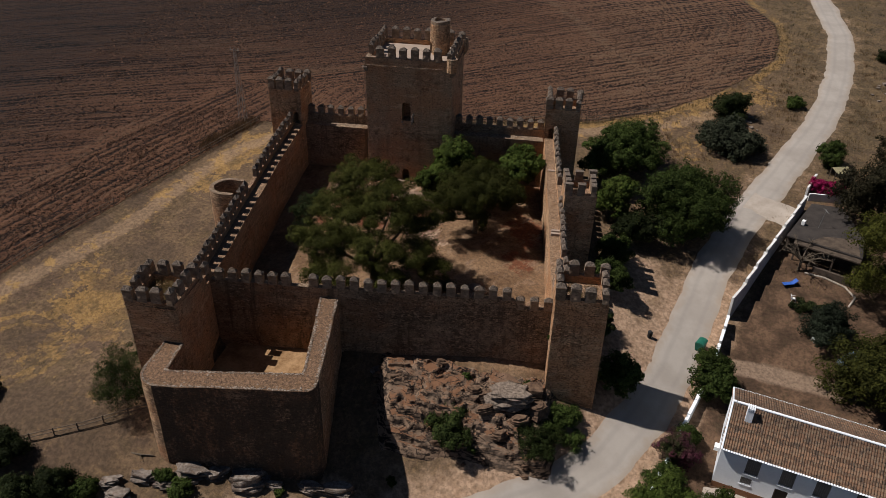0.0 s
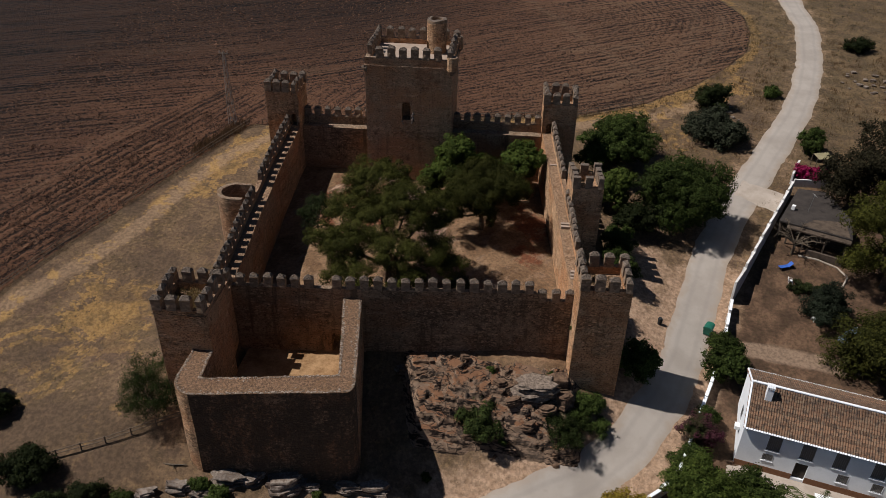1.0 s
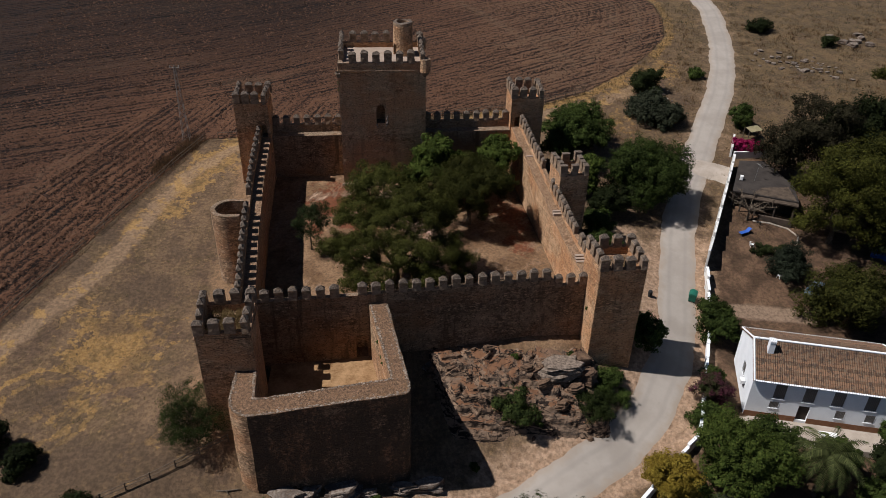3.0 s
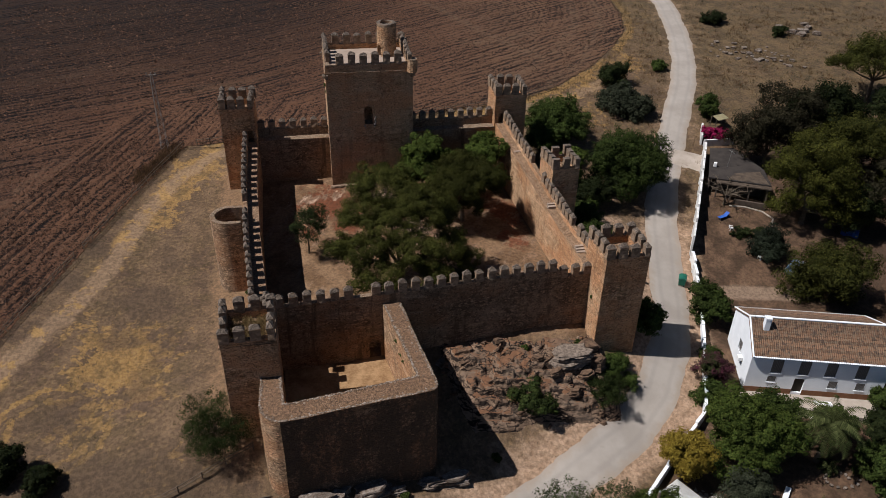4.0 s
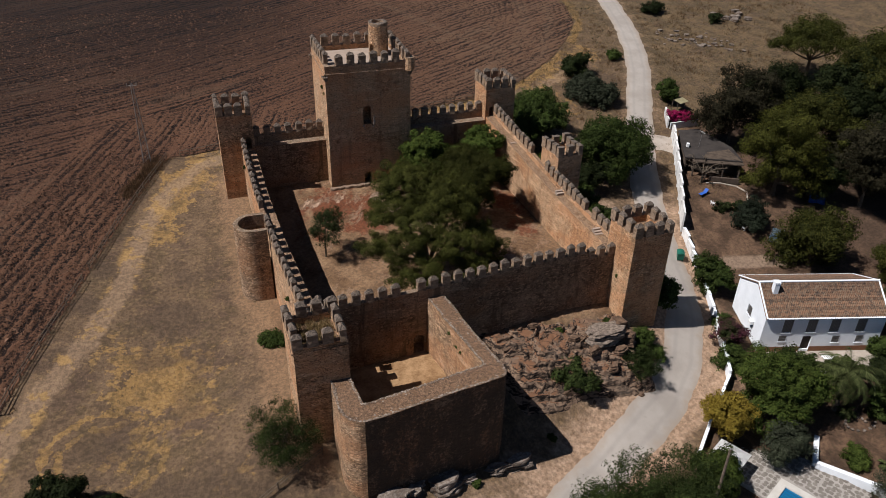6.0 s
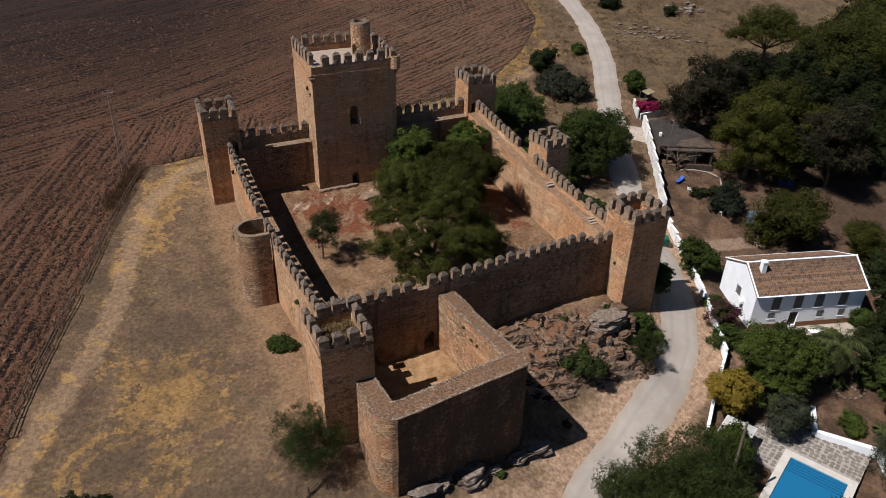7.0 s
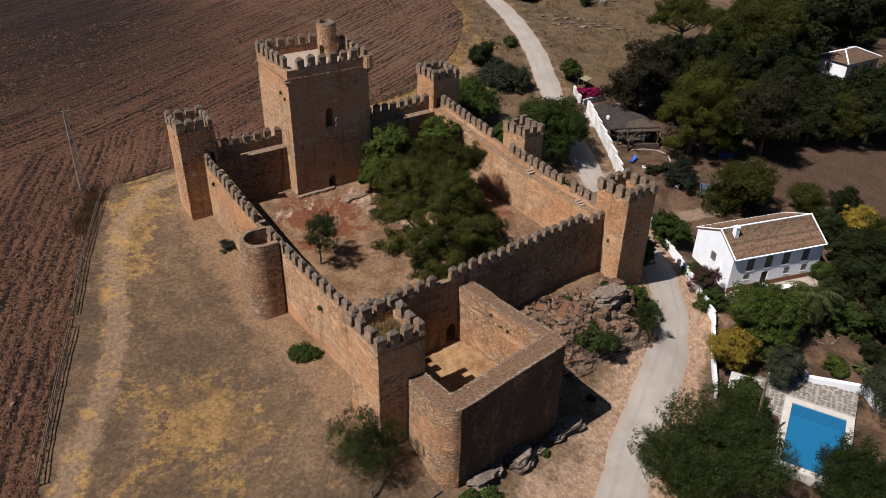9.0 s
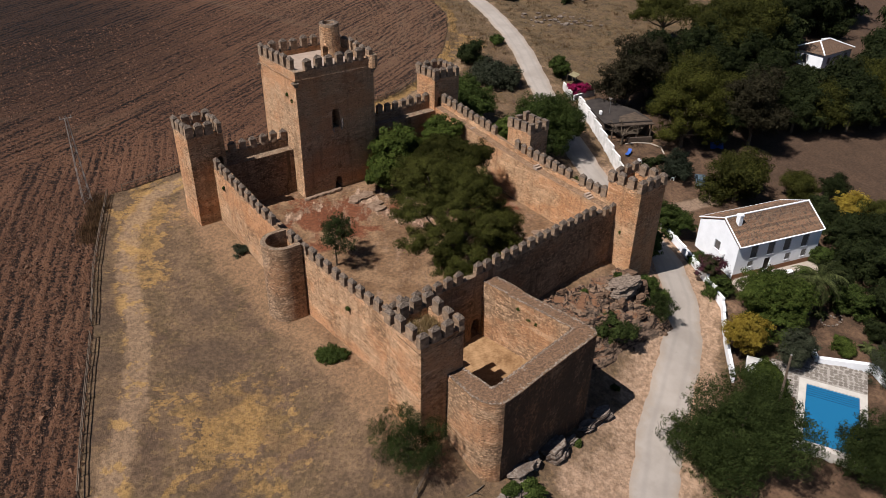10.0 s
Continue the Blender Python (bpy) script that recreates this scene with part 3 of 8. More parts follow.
    ye = m.mix(m.math("MULTIPLY", m.ramp(m.math("ADD", soils.outputs["Alpha"], m.math("MULTIPLY", m.math("SUBTRACT", m.noise(p, 0.5, 8, 0.70), 0.5), 2.2)), 0.40, 0.72), 0.85), ye, m.mix(fine, (0.075, 0.024, 0.011), (0.150, 0.050, 0.023)))
    ye = m.mix(m.math("MULTIPLY", m.ramp(m.noise(m.pos((1.7, 0.6, 1), turn=0.6), 0.42, 9, 0.75), 0.54, 0.60), 0.75), ye, (0.190, 0.134, 0.094))
    slabs = m.noise(m.pos((1.0, 0.45, 1), turn=0.5), 1.1, 6, 0.62)
    ye = m.mix(m.math("MULTIPLY", m.ramp(m.math("ADD", m.attr("bedrock").outputs["Fac"], m.math("MULTIPLY", m.math("SUBTRACT", slabs, 0.5), 2.6)), 0.55, 0.70), 0.9), ye, m.mix(m.ramp(slabs, 0.5, 0.62), (0.150, 0.100, 0.070), (0.330, 0.248, 0.188)))
    ye = m.mix(m.math("MULTIPLY", m.ramp(grit, 0.52, 0.72), 0.45), ye, (0.058, 0.034, 0.020))
    c = m.mix(yrd, c, ye)
    # road verge dust
    dust = m.mix(m.ramp(m.noise(p, 1.4, 5, 0.62), 0.35, 0.65), (0.232, 0.164, 0.114), (0.325, 0.240, 0.174))
    c = m.mix(m.ramp(m.math("ADD", road, m.math("MULTIPLY", m.math("SUBTRACT", mid, 0.5), 1.2)), 0.15, 0.8), c, dust)
    # ploughed field: streaks along the furrows, in two directions, and clods
    streaks = []
    for turn in (radians(-27), radians(-66)):
        v = m.pos((0.040, 1.0, 0), turn=turn)
        fine_s, wide_s = m.noise(v, 1.7, 3, 0.55), m.noise(v, 0.40, 3, 0.5)
        w = m.node("ShaderNodeTexWave", Scale=0.30, Distortion=5.0, Detail=3.0)
        w.inputs["Detail Scale"].default_value = 0.4
        w.bands_direction = "Y"
        m.t.links.new(m.pos((1, 1, 0), turn=turn), w.inputs["Vector"])
        streaks.append(m.math("ADD", m.math("MULTIPLY", fine_s, 0.62), m.math("ADD", m.math("MULTIPLY", wide_s, 0.38), m.math("MULTIPLY", w.outputs["Fac"], 0.10))))
    wave = m.math("ADD", m.math("MULTIPLY", streaks[0], m.math("SUBTRACT", 1.0, strip_f)), m.math("MULTIPLY", streaks[1], strip_f))
    clod = m.noise(p, 2.2, 5, 0.72)
    fur = m.math("ADD", m.math("MULTIPLY", wave, 0.55), m.math("MULTIPLY", clod, 0.55))
    ridge = m.node("ShaderNodeMath")
    ridge.operation = "SINE"
    m.put(ridge.inputs[0], m.math("MULTIPLY", m.math("ADD", sep3.outputs[0], m.math("MULTIPLY", m.noise(p, 0.35, 3), 1.1)), 4.7))
    fur = m.math("ADD", fur, m.math("MULTIPLY", m.math("MULTIPLY", ridge.outputs[0], 0.042), sep3.outputs[2]))
    ridge_e = m.node("ShaderNodeMath")
    ridge_e.operation = "SINE"
    m.put(ridge_e.inputs[0], m.math("MULTIPLY", m.math("ADD", sep3.outputs[0], m.math("MULTIPLY", m.noise(p, 0.09, 3), 5.0)), 4.3))
    near_e = m.math("MULTIPLY", m.ramp(m.node_x(p), 8.0, 24.0), m.ramp(sep3.outputs[0], 52.0, 20.0))
    fur = m.math("ADD", fur, m.math("MULTIPLY", m.math("MULTIPLY", ridge_e.outputs[0], m.math("MULTIPLY", m.noise(p, 0.2, 3), 0.045)), near_e))
    # near-black hollows and pale ridges: the furrows' shade is put into the colour
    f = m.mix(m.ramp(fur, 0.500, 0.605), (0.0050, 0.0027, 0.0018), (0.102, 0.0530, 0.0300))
    f = m.mix(m.math("MULTIPLY", m.ramp(big, 0.42, 0.62), 0.28), f, (0.040, 0.0182, 0.0108))
    f = m.mix(m.math("MULTIPLY", m.ramp(m.noise(m.pos((0.35, 1.8, 1), turn=radians(-21)), 0.07, 5, 0.65), 0.58, 0.70), 0.5), f, (0.097, 0.061, 0.038))
    f = m.mix(m.math("MULTIPLY", m.math("MULTIPLY", places.outputs["Alpha"], m.ramp(m.noise(p, 0.6, 4), 0.3, 0.6)), 0.6), f, (0.111, 0.073, 0.047))
    f = m.mix(m.math("MULTIPLY", m.math("MULTIPLY", furrows.outputs["Alpha"], m.ramp(m.noise(p, 0.5, 4), 0.3, 0.6)), 0.65), f, (0.120, 0.075, 0.047))
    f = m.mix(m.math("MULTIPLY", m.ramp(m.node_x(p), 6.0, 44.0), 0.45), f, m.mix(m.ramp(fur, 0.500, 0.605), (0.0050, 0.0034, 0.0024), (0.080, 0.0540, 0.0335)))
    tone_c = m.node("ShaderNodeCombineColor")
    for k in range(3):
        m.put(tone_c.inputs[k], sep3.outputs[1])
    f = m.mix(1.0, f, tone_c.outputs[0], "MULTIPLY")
    speck = m.ramp(m.noise(p, 2.4, 4, 0.62), 0.34, 0.64)
    c = m.mix(0.55, c, m.mix(speck, (0.56, 0.53, 0.49), (1.36, 1.30, 1.22)), "MULTIPLY")
    c = m.mix(m.math("MULTIPLY", m.ramp(m.noise(p, 7.0, 2, 0.5), 0.66, 0.70), 0.6), c, (0.035, 0.026, 0.018))
    edge = m.ramp(m.math("ADD", fld, m.math("MULTIPLY", m.math("SUBTRACT", fine, 0.5), 0.7)), 0.42, 0.58)
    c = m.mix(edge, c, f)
    c = m.mix(1.0, c, (1.05, 0.98, 0.92), "MULTIPLY")
    m.colour(c)
    h = m.math("ADD", m.math("MULTIPLY", m.math("MULTIPLY", fur, edge), 4.2), m.math("ADD", m.math("MULTIPLY", grit, 0.35), m.math("MULTIPLY", fine, 0.5)))
    m.bump(h, 1.0, 0.24)
    return m.mat


M_GROUND = ground_material()
ground_me.materials.append(M_GROUND)
ground = tagged(new("ground", ground_me), "sloping dry land with ploughed brown field and parched grass", "ground", kind="structure")


def ribbon(name, line, half, lift, mat, ragged=0.25, step=1.0):
    """A strip of road laid on the ground, with uneven edges."""
    pts = resample([(*p, 0) for p in line], step)
    vs, fs = [], []
    cross = (-1.0, -0.8, -0.4, 0.0, 0.4, 0.8, 1.0)
    for k, p in enumerate(pts):
        d = (pts[min(k + 1, len(pts) - 1)] - pts[max(k - 1, 0)]).normalized()
        wl = half + ragged * noise.noise((k * 0.20, 1, 0)) + ragged * 0.8 * noise.noise((k * 1.3, 4, 0))
        wr = half + ragged * noise.noise((k * 0.20, 9, 0)) + ragged * 0.8 * noise.noise((k * 1.3, 7, 0))
        for c in cross:
            u = c * (wl if c < 0 else wr)
            x, y = p.x - d.y * u, p.y + d.x * u
            vs.append((x, y, gz(x, y) + (lift + 0.04 * (1 - c * c) if abs(c) < 1 else -0.06)))
    n = len(cross)
    edge_c = np.tile(np.abs(np.array(cross)), len(pts))
    for k in range(len(pts) - 1):
        for j in range(n - 1):
            a = k * n + j
            fs.append((a, a + n, a + n + 1, a + 1))
    me = mesh_of(name, vs, fs, mat)
    ca = me.color_attributes.new("verge", "FLOAT_COLOR", "POINT")
    ca.data.foreach_set("color", np.stack([edge_c] * 4, -1).astype(np.float32).ravel())
    me.shade_smooth()
    return new(name, me)


def road_material():
    m = Nodes("dusty_asphalt", 0.9)
    p = m.pos()
    c = m.mix(m.ramp(m.noise(p, 0.25, 5), 0.35, 0.65), (0.272, 0.238, 0.203), (0.326, 0.289, 0.249))
    c = m.mix(m.math("MULTIPLY", m.ramp(m.noise(p, 0.8, 6, 0.7), 0.55, 0.75), 0.25), c, (0.211, 0.177, 0.146))
    c = m.mix(m.math("MULTIPLY", m.ramp(m.noise(p, 12, 3), 0.5, 0.8), 0.25), c, (0.150, 0.129, 0.109))
    verge = m.math("ADD", m.attr("verge").outputs["Fac"], m.math("MULTIPLY", m.math("SUBTRACT", m.noise(p, 0.9, 5), 0.5), 0.9))
    c = m.mix(m.math("MULTIPLY", m.ramp(verge, 0.50, 1.00), 0.75), c, (0.275, 0.218, 0.165))
    wheel = m.math("ABSOLUTE", m.math("SUBTRACT", m.attr("verge").outputs["Fac"], 0.38))
    c = m.mix(m.math("MULTIPLY", m.ramp(wheel, 0.16, 0.02), 0.25), c, (0.204, 0.180, 0.160))
    m.colour(c)
    m.bump(m.noise(p, 9, 5), 0.3, 0.02)
    return m.mat


M_ROAD = road_material()
M_GRAVEL = plain_material("pale_gravel", (0.286, 0.238, 0.190), (0.381, 0.326, 0.272), 0.6, 0.95, 0.5)
tagged(ribbon("road", ROAD, 2.75, 0.05, M_ROAD, 0.45), "pale dusty country road winding past the castle", "road", kind="structure")


# clods on the ploughed land
crs = np.random.default_rng(77)
cx_, cy_ = crs.uniform(-62, 66, 150000), crs.uniform(-40, 75, 150000)
ok_ = line_distance(cx_, cy_, FIELD_EDGE, True) > 0.8
cx_, cy_ = cx_[ok_][:52000], cy_[ok_][:52000]
sx_, sy_ = crs.uniform(-75, -14, 160000), crs.uniform(-62, 16, 160000)
sd_ = line_distance(sx_, sy_, FIELD_EDGE, True)
ok_ = (sd_ > 0.4) & (sd_ < 12.4) & (crs.uniform(size=len(sd_)) < 0.62 + 0.38 * np.sin(sd_ * 4.7 + 2.2 * np.sin(sx_ * 0.21) + sy_ * 0.05))
cx_, cy_ = np.r_[cx_, sx_[ok_]], np.r_[cy_, sy_[ok_]]
cz_ = heights(cx_, cy_)
cs_ = crs.gamma(1.7, 0.040, len(cx_)) + 0.035
ca_ = crs.uniform(0, 6.28, len(cx_))
ring_ = [np.stack([cx_ + cs_ * np.cos(ca_ + k * 2.094) * 1.2, cy_ + cs_ * np.sin(ca_ + k * 2.094), cz_ - 0.04], -1) for k in range(3)]
peak_ = np.stack([cx_ + cs_ * crs.normal(size=len(cx_)) * 0.3, cy_ + cs_ * crs.normal(size=len(cx_)) * 0.3, cz_ + 0.05 + cs_ * 0.5], -1)
cv_ = np.stack(ring_ + [peak_], 1).reshape(-1, 3)
ci_ = np.arange(len(cx_))[:, None] * 4
cf_ = np.concatenate([ci_ + np.array(f) for f in ((0, 1, 3), (1, 2, 3), (2, 0, 3))])
M_CLOD = Nodes("clods", 1.0)
M_CLOD.colour(M_CLOD.mix(M_CLOD.random(True), (0.014, 0.008, 0.006), (0.165, 0.090, 0.054)))
M_CLOD = M_CLOD.mat
clod_me = bpy.data.meshes.new("soil_clods")
clod_me.from_pydata(cv_.tolist(), [], cf_.tolist())
clod_me.materials.append(M_CLOD)
tagged(new("soil_clods", clod_me), "dark brown soil clods on the ploughed field", "soil", kind="stuff")


# ---- castle ----
def merlon_mesh(seed, w, d, h, cap):
    rnd = random.Random(seed)
    bm = bmesh.new()
    rings = []
    for z, g in ((-0.12, 0.0), (0.0, 0.0), (h * 0.5, -0.015), (h, 0.0), (h + 0.03, 0.02), (h + 0.08, 0.012), (h + 0.08 + cap * 0.55, -0.17 if cap > 0.1 else 0.0)):
        pts = []
        for sx, sy in ((-1, -1), (0, -1), (1, -1), (1, 0), (1, 1), (0, 1), (-1, 1), (-1, 0)):
            j = 0.035
            pts.append(bm.verts.new((sx * (w / 2 + g) + rnd.uniform(-j, j), sy * (d / 2 + g) + rnd.uniform(-j, j), z + (rnd.uniform(-j, j) if 0 < z else 0))))
        rings.append(pts)
    for a, b in zip(rings, rings[1:]):
        for s in range(8):
            bm.faces.new((a[s], a[(s + 1) % 8], b[(s + 1) % 8], b[s]))
    ridge = 0.12 * rnd.random()
    t0 = bm.verts.new((-ridge + rnd.uniform(-.05, .05), rnd.uniform(-.04, .04), h + 0.10 + cap * rnd.uniform(0.85, 1.08)))
    for s in range(8):
        bm.faces.new((rings[-1][s], rings[-1][(s + 1) % 8], t0))
    bm.faces.new(rings[0][::-1])
    me = bpy.data.meshes.new("merlon")
    bm.to_mesh(me)
    bm.free()
    me.materials.append(M_MERLON)
    return me


MERLONS = [merlon_mesh(s, 0.92, 0.58, 1.04, 0.46) for s in range(6)]
BIG_MERLONS = [merlon_mesh(20 + s, 0.98, 0.62, 1.22, 0.46) for s in range(4)]
mrnd = random.Random(7)


def merlon_at(parent, x, y, z, turn, meshes=None, drop=0.0):
    ob = new("merlon", mrnd.choice(meshes or MERLONS))
    ob.parent = parent
    world_m = pose(x, y, z - drop, mrnd.uniform(-2, 2), mrnd.uniform(-2, 2), turn + mrnd.uniform(-3, 3) + 180 * mrnd.randint(0, 1))
    s = 1 + mrnd.uniform(-0.06, 0.06)
    ob.matrix_basis = parent.matrix_world.inverted() @ world_m @ Matrix.Diagonal((s, 1, 1 + mrnd.uniform(-0.1, 0.06), 1))
    return ob


def merlon_row(parent, a, b, count, sill, meshes=None, skip=()):
    """Merlons at even steps from a to b, on a sill whose height is a number or a function."""
    turn = math.degrees(math.atan2(b[1] - a[1], b[0] - a[0]))
    for k in range(count):
        if k in skip:
            continue
        t = k / max(count - 1, 1)
        x, y = a[0] + (b[0] - a[0]) * t, a[1] + (b[1] - a[1]) * t
        merlon_at(parent, x, y, sill(x, y) if callable(sill) else sill, turn, meshes)


def rect(x0, y0, x1, y1):
    return [(x0, y0), (x1, y0), (x1, y1), (x0, y1)]


def ring_lines(outline, thick, step=0.7):
    """Outer and inner line of a closed parapet over a convex outline (counter-clockwise)."""
    pts = resample([(*p, 0) for p in outline] + [(*outline[0], 0)], step)[:-1]
    cx, cy = sum(p[0] for p in outline) / len(outline), sum(p[1] for p in outline) / len(outline)
    x0, x1 = min(p[0] for p in outline), max(p[0] for p in outline)
    y0, y1 = min(p[1] for p in outline), max(p[1] for p in outline)
    fx, fy = 1 - 2 * thick / (x1 - x0), 1 - 2 * thick / (y1 - y0)
    return [(p.x, p.y) for p in pts], [((x0 + x1) / 2 + (p.x - (x0 + x1) / 2) * fx, (y0 + y1) / 2 + (p.y - (y0 + y1) / 2) * fy) for p in pts]


def square_tower(name, x0, y0, x1, y1, base, roof, sill, label, sides=(4, 4), mat=None, meshes=None, skew=0.0, parapet=0.55, cutters=(), skips=None):
    """A square tower: body, parapet, and merlons on all four sides. skew turns the plan, in degrees."""
    mat = mat or M_WALL
    t = thing(name, ((x0 + x1) / 2, (y0 + y1) / 2, base), label, "tower")
    cx, cy, s, c = (x0 + x1) / 2, (y0 + y1) / 2, math.sin(radians(skew)), math.cos(radians(skew))

    def q(x, y):
        return (cx + (x - cx) * c - (y - cy) * s, cy + (x - cx) * s + (y - cy) * c)

    back = t.matrix_world.inverted()
    bm = bmesh.new()
    prism(bm, [q(*p) for p in rect(x0, y0, x1, y1)], base, roof, 0.8, 0.03)
    bmesh.ops.recalc_face_normals(bm, faces=bm.faces)
    body = part("tower_body", bm, mat, None)
    if cutters:
        cut(body, *cutters)
    body.data.transform(back)
    body.parent = t
    bm = bmesh.new()
    outer, inner = ring_lines(rect(x0, y0, x1, y1), parapet)
    slab(bm, [q(*p) for p in outer], [q(*p) for p in inner], roof - 0.1, sill, amp=0.03, closed=True)
    bmesh.ops.recalc_face_normals(bm, faces=bm.faces)
    bm.transform(back)
    part("parapet", bm, mat, t)
    e = parapet / 2
    corners = [q(x0 + e + .15, y0 + e), q(x1 - e - .15, y0 + e), q(x1 - e, y1 - e), q(x0 + e, y1 - e)]
    skips = skips or {}
    for k in range(4):
        a, b = corners[k], corners[(k + 1) % 4]
        n = sides[k % 2]
        turn = math.degrees(math.atan2(b[1] - a[1], b[0] - a[0]))
        for j in range(n - 1):
            if j in skips.get(k, ()):
                continue
            u = j / (n - 1)
            merlon_at(t, a[0] + (b[0] - a[0]) * u, a[1] + (b[1] - a[1]) * u, sill, turn, meshes)
    return t


def string_course(parent, outline, z, out=0.08, h=0.14, mat=None):
    bm = bmesh.new()
    o, i = ring_lines(outline, -out)
    slab(bm, i, o, z, z + h, amp=0.015, closed=True)
    bmesh.ops.recalc_face_normals(bm, faces=bm.faces)
    bm.transform(parent.matrix_world.inverted())
    part("string_course", bm, mat or M_WALL, parent)


# corner towers
tower_sw = square_tower("corner_tower", -12.2, -44.4, -7.1, -39.2, -8.0, 6.1, 6.95, "square tan stone corner tower with dry grass on top", meshes=BIG_MERLONS, skew=2.5)
string_course(tower_sw, rect(-12.2, -44.4, -7.1, -39.2), 6.3)
tower_se = square_tower("corner_tower", 28.3, -35.75, 33.5, -30.6, -11.0, 5.8, 6.75, "square tan stone corner tower with pointed merlons beside the road", meshes=BIG_MERLONS, skew=2.5)
tower_nw = square_tower("corner_tower", -14.9, 1.2, -10.2, 6.0, -2.0, 11.1, 12.1, "tall slim square tan stone corner tower with pointed merlons", meshes=BIG_MERLONS,
                        cutters=[arch_cutter(-11.4, -10.6, 0.5, 2.6, 7.0, 8.8)])
tower_ne = square_tower("corner_tower", 25.0, 2.8, 29.8, 7.5, -1.0, 10.9, 11.8, "square tan stone corner tower with doorway to the wall walk", meshes=BIG_MERLONS,
                        cutters=[arch_cutter(25.6, 26.4, 2.0, 4.0, 7.0, 8.9)])

# keep
KX, KY = 12.1, 10.5
keep = square_tower("castle_keep", 0, 0, KX, KY, -1.5, 17.3, 18.1, "massive square tan stone keep with arched window and crenellated terrace", (8, 7), M_KEEP, BIG_MERLONS,
                    cutters=[arch_cutter(5.1, 6.3, -1, 1.6, 9.35, 12.05), arch_cutter(6.38, 6.8, -1, 1.2, 9.05, 9.8), arch_cutter(5.0, 6.1, -1, 1.6, -0.3, 1.8)], parapet=0.6, skips={0: (0,), 3: ()})
string_course(keep, rect(0, 0, KX, KY), 16.9, 0.12, 0.16, M_KEEP)
bm = bmesh.new()
box(bm, 0.6, 0.6, 17.2, KX - 0.6, KY - 0.6, 17.36)
bm.transform(keep.matrix_world.inverted())
part("terrace", bm, M_TERRACE, keep, "pale lime-plastered terrace floor")
# stair turret on the terrace
bm = bmesh.new()
circ = [(9.2 + 1.4 * math.cos(a * math.pi / 10), 6.6 + 1.4 * math.sin(a * math.pi / 10)) for a in range(20)]
prism(bm, circ, 17.2, 21.6, 0.9, 0.05)
bmesh.ops.recalc_face_normals(bm, faces=bm.faces)
turret = part("stair_turret", bm, M_KEEP, None, "round stair turret with a broken rim")
cut(turret, arch_cutter(7.2, 9.0, 5.6, 6.3, 17.3, 19.0, "x"))
turret.data.transform(keep.matrix_world.inverted())
turret.parent = keep
bm = bmesh.new()
inner = [(9.2 + (p[0] - 9.2) * 0.62, 6.6 + (p[1] - 6.6) * 0.62) for p in circ]
slab(bm, circ, inner, 21.5, lambda x, y: 21.95 + 0.35 * noise.noise((x * 1.3, y * 1.3, 3)), amp=0.06, closed=True)
bmesh.ops.recalc_face_normals(bm, faces=bm.faces)
bm.transform(keep.matrix_world.inverted())
part("turret_rim", bm, M_MERLON, keep)
for sx, sy, n in ((0, 0, 4), (KX, 0, 4), (0, KY, 3), (KX, KY, 3)):
    # corbels that once carried a corner turret
    for k in range(n):
        bm = bmesh.new()
        a = math.atan2(sy - KY / 2, sx - KX / 2) + (k - (n - 1) / 2) * 0.5
        for j in range(3):
            box(bm, -0.14, -0.2, 0.24 * j, 0.25 + 0.18 * j, 0.2, 0.24 * j + 0.22, 0.03)
        bm.transform(keep.matrix_world.inverted() @ pose(sx + (0.15 if sx == 0 else -0.15), sy + (0.15 if sy == 0 else -0.15), 16.1, 0, 0, math.degrees(a)))
        part("corbel", bm, M_MERLON, keep)
    if sx:
        bm = bmesh.new()
        cc = [(sx - 0.1 + 0.75 * math.cos(a * math.pi / 6), sy + (0.1 if sy == 0 else -0.1) + 0.75 * math.sin(a * math.pi / 6)) for a in range(12)]
        prism(bm, cc, 16.8, 18.6, 0.5, 0.05)
        bmesh.ops.recalc_face_normals(bm, faces=bm.faces)
        bm.transform(keep.matrix_world.inverted())
        part("corner_turret", bm, M_KEEP, keep, "stump of a round corner turret")
# window jambs worn open below the arch
for x, z, w, h in ((6.42, 9.2, 0.30, 0.34), (6.55, 9.55, 0.26, 0.30), (6.46, 9.9, 0.22, 0.34), (6.60, 10.25, 0.20, 0.26), (6.40, 8.85, 0.22, 0.22), (5.02, 9.0, 0.24, 0.26), (5.18, 8.7, 0.16, 0.18)):
    bm = bmesh.new()
    box(bm, x, -0.24, z, x + w, 0.12, z + h, 0.05, pose(0, 0, 0, 0, 0, 0))
    bm.transform(keep.matrix_world.inverted())
    part("broken_stone", bm, M_TERRACE, keep, "pale broken stone beside the window")
# steps at the keep's door
stair = thing("stone_steps", (6.6, -0.8, -0.3), "worn pale stone steps at the keep door", "steps")
for k in range(4):
    bm = bmesh.new()
    r = 2.5 - 0.5 * k
    prism(bm, [(6.5 + 1.15 * r * math.cos(a), -0.02 + r * math.sin(a)) for a in np.linspace(math.pi, 2 * math.pi, 11)], -1.9, -1.3 + 0.2 * k, 0.5, 0.015)
    bmesh.ops.recalc_face_normals(bm, faces=bm.faces)
    bm.transform(stair.matrix_world.inverted())
    part("step", bm, M_TERRACE, stair)


def tip_west(x, y):
    return max(6.0, 7.05 + (0.122 if y > -15.9 else 0.075) * (y + 15.9))


def tip_east(x, y):
    return 6.3 + (0.185 if y > -15.5 else 0.10) * (y + 15.5)


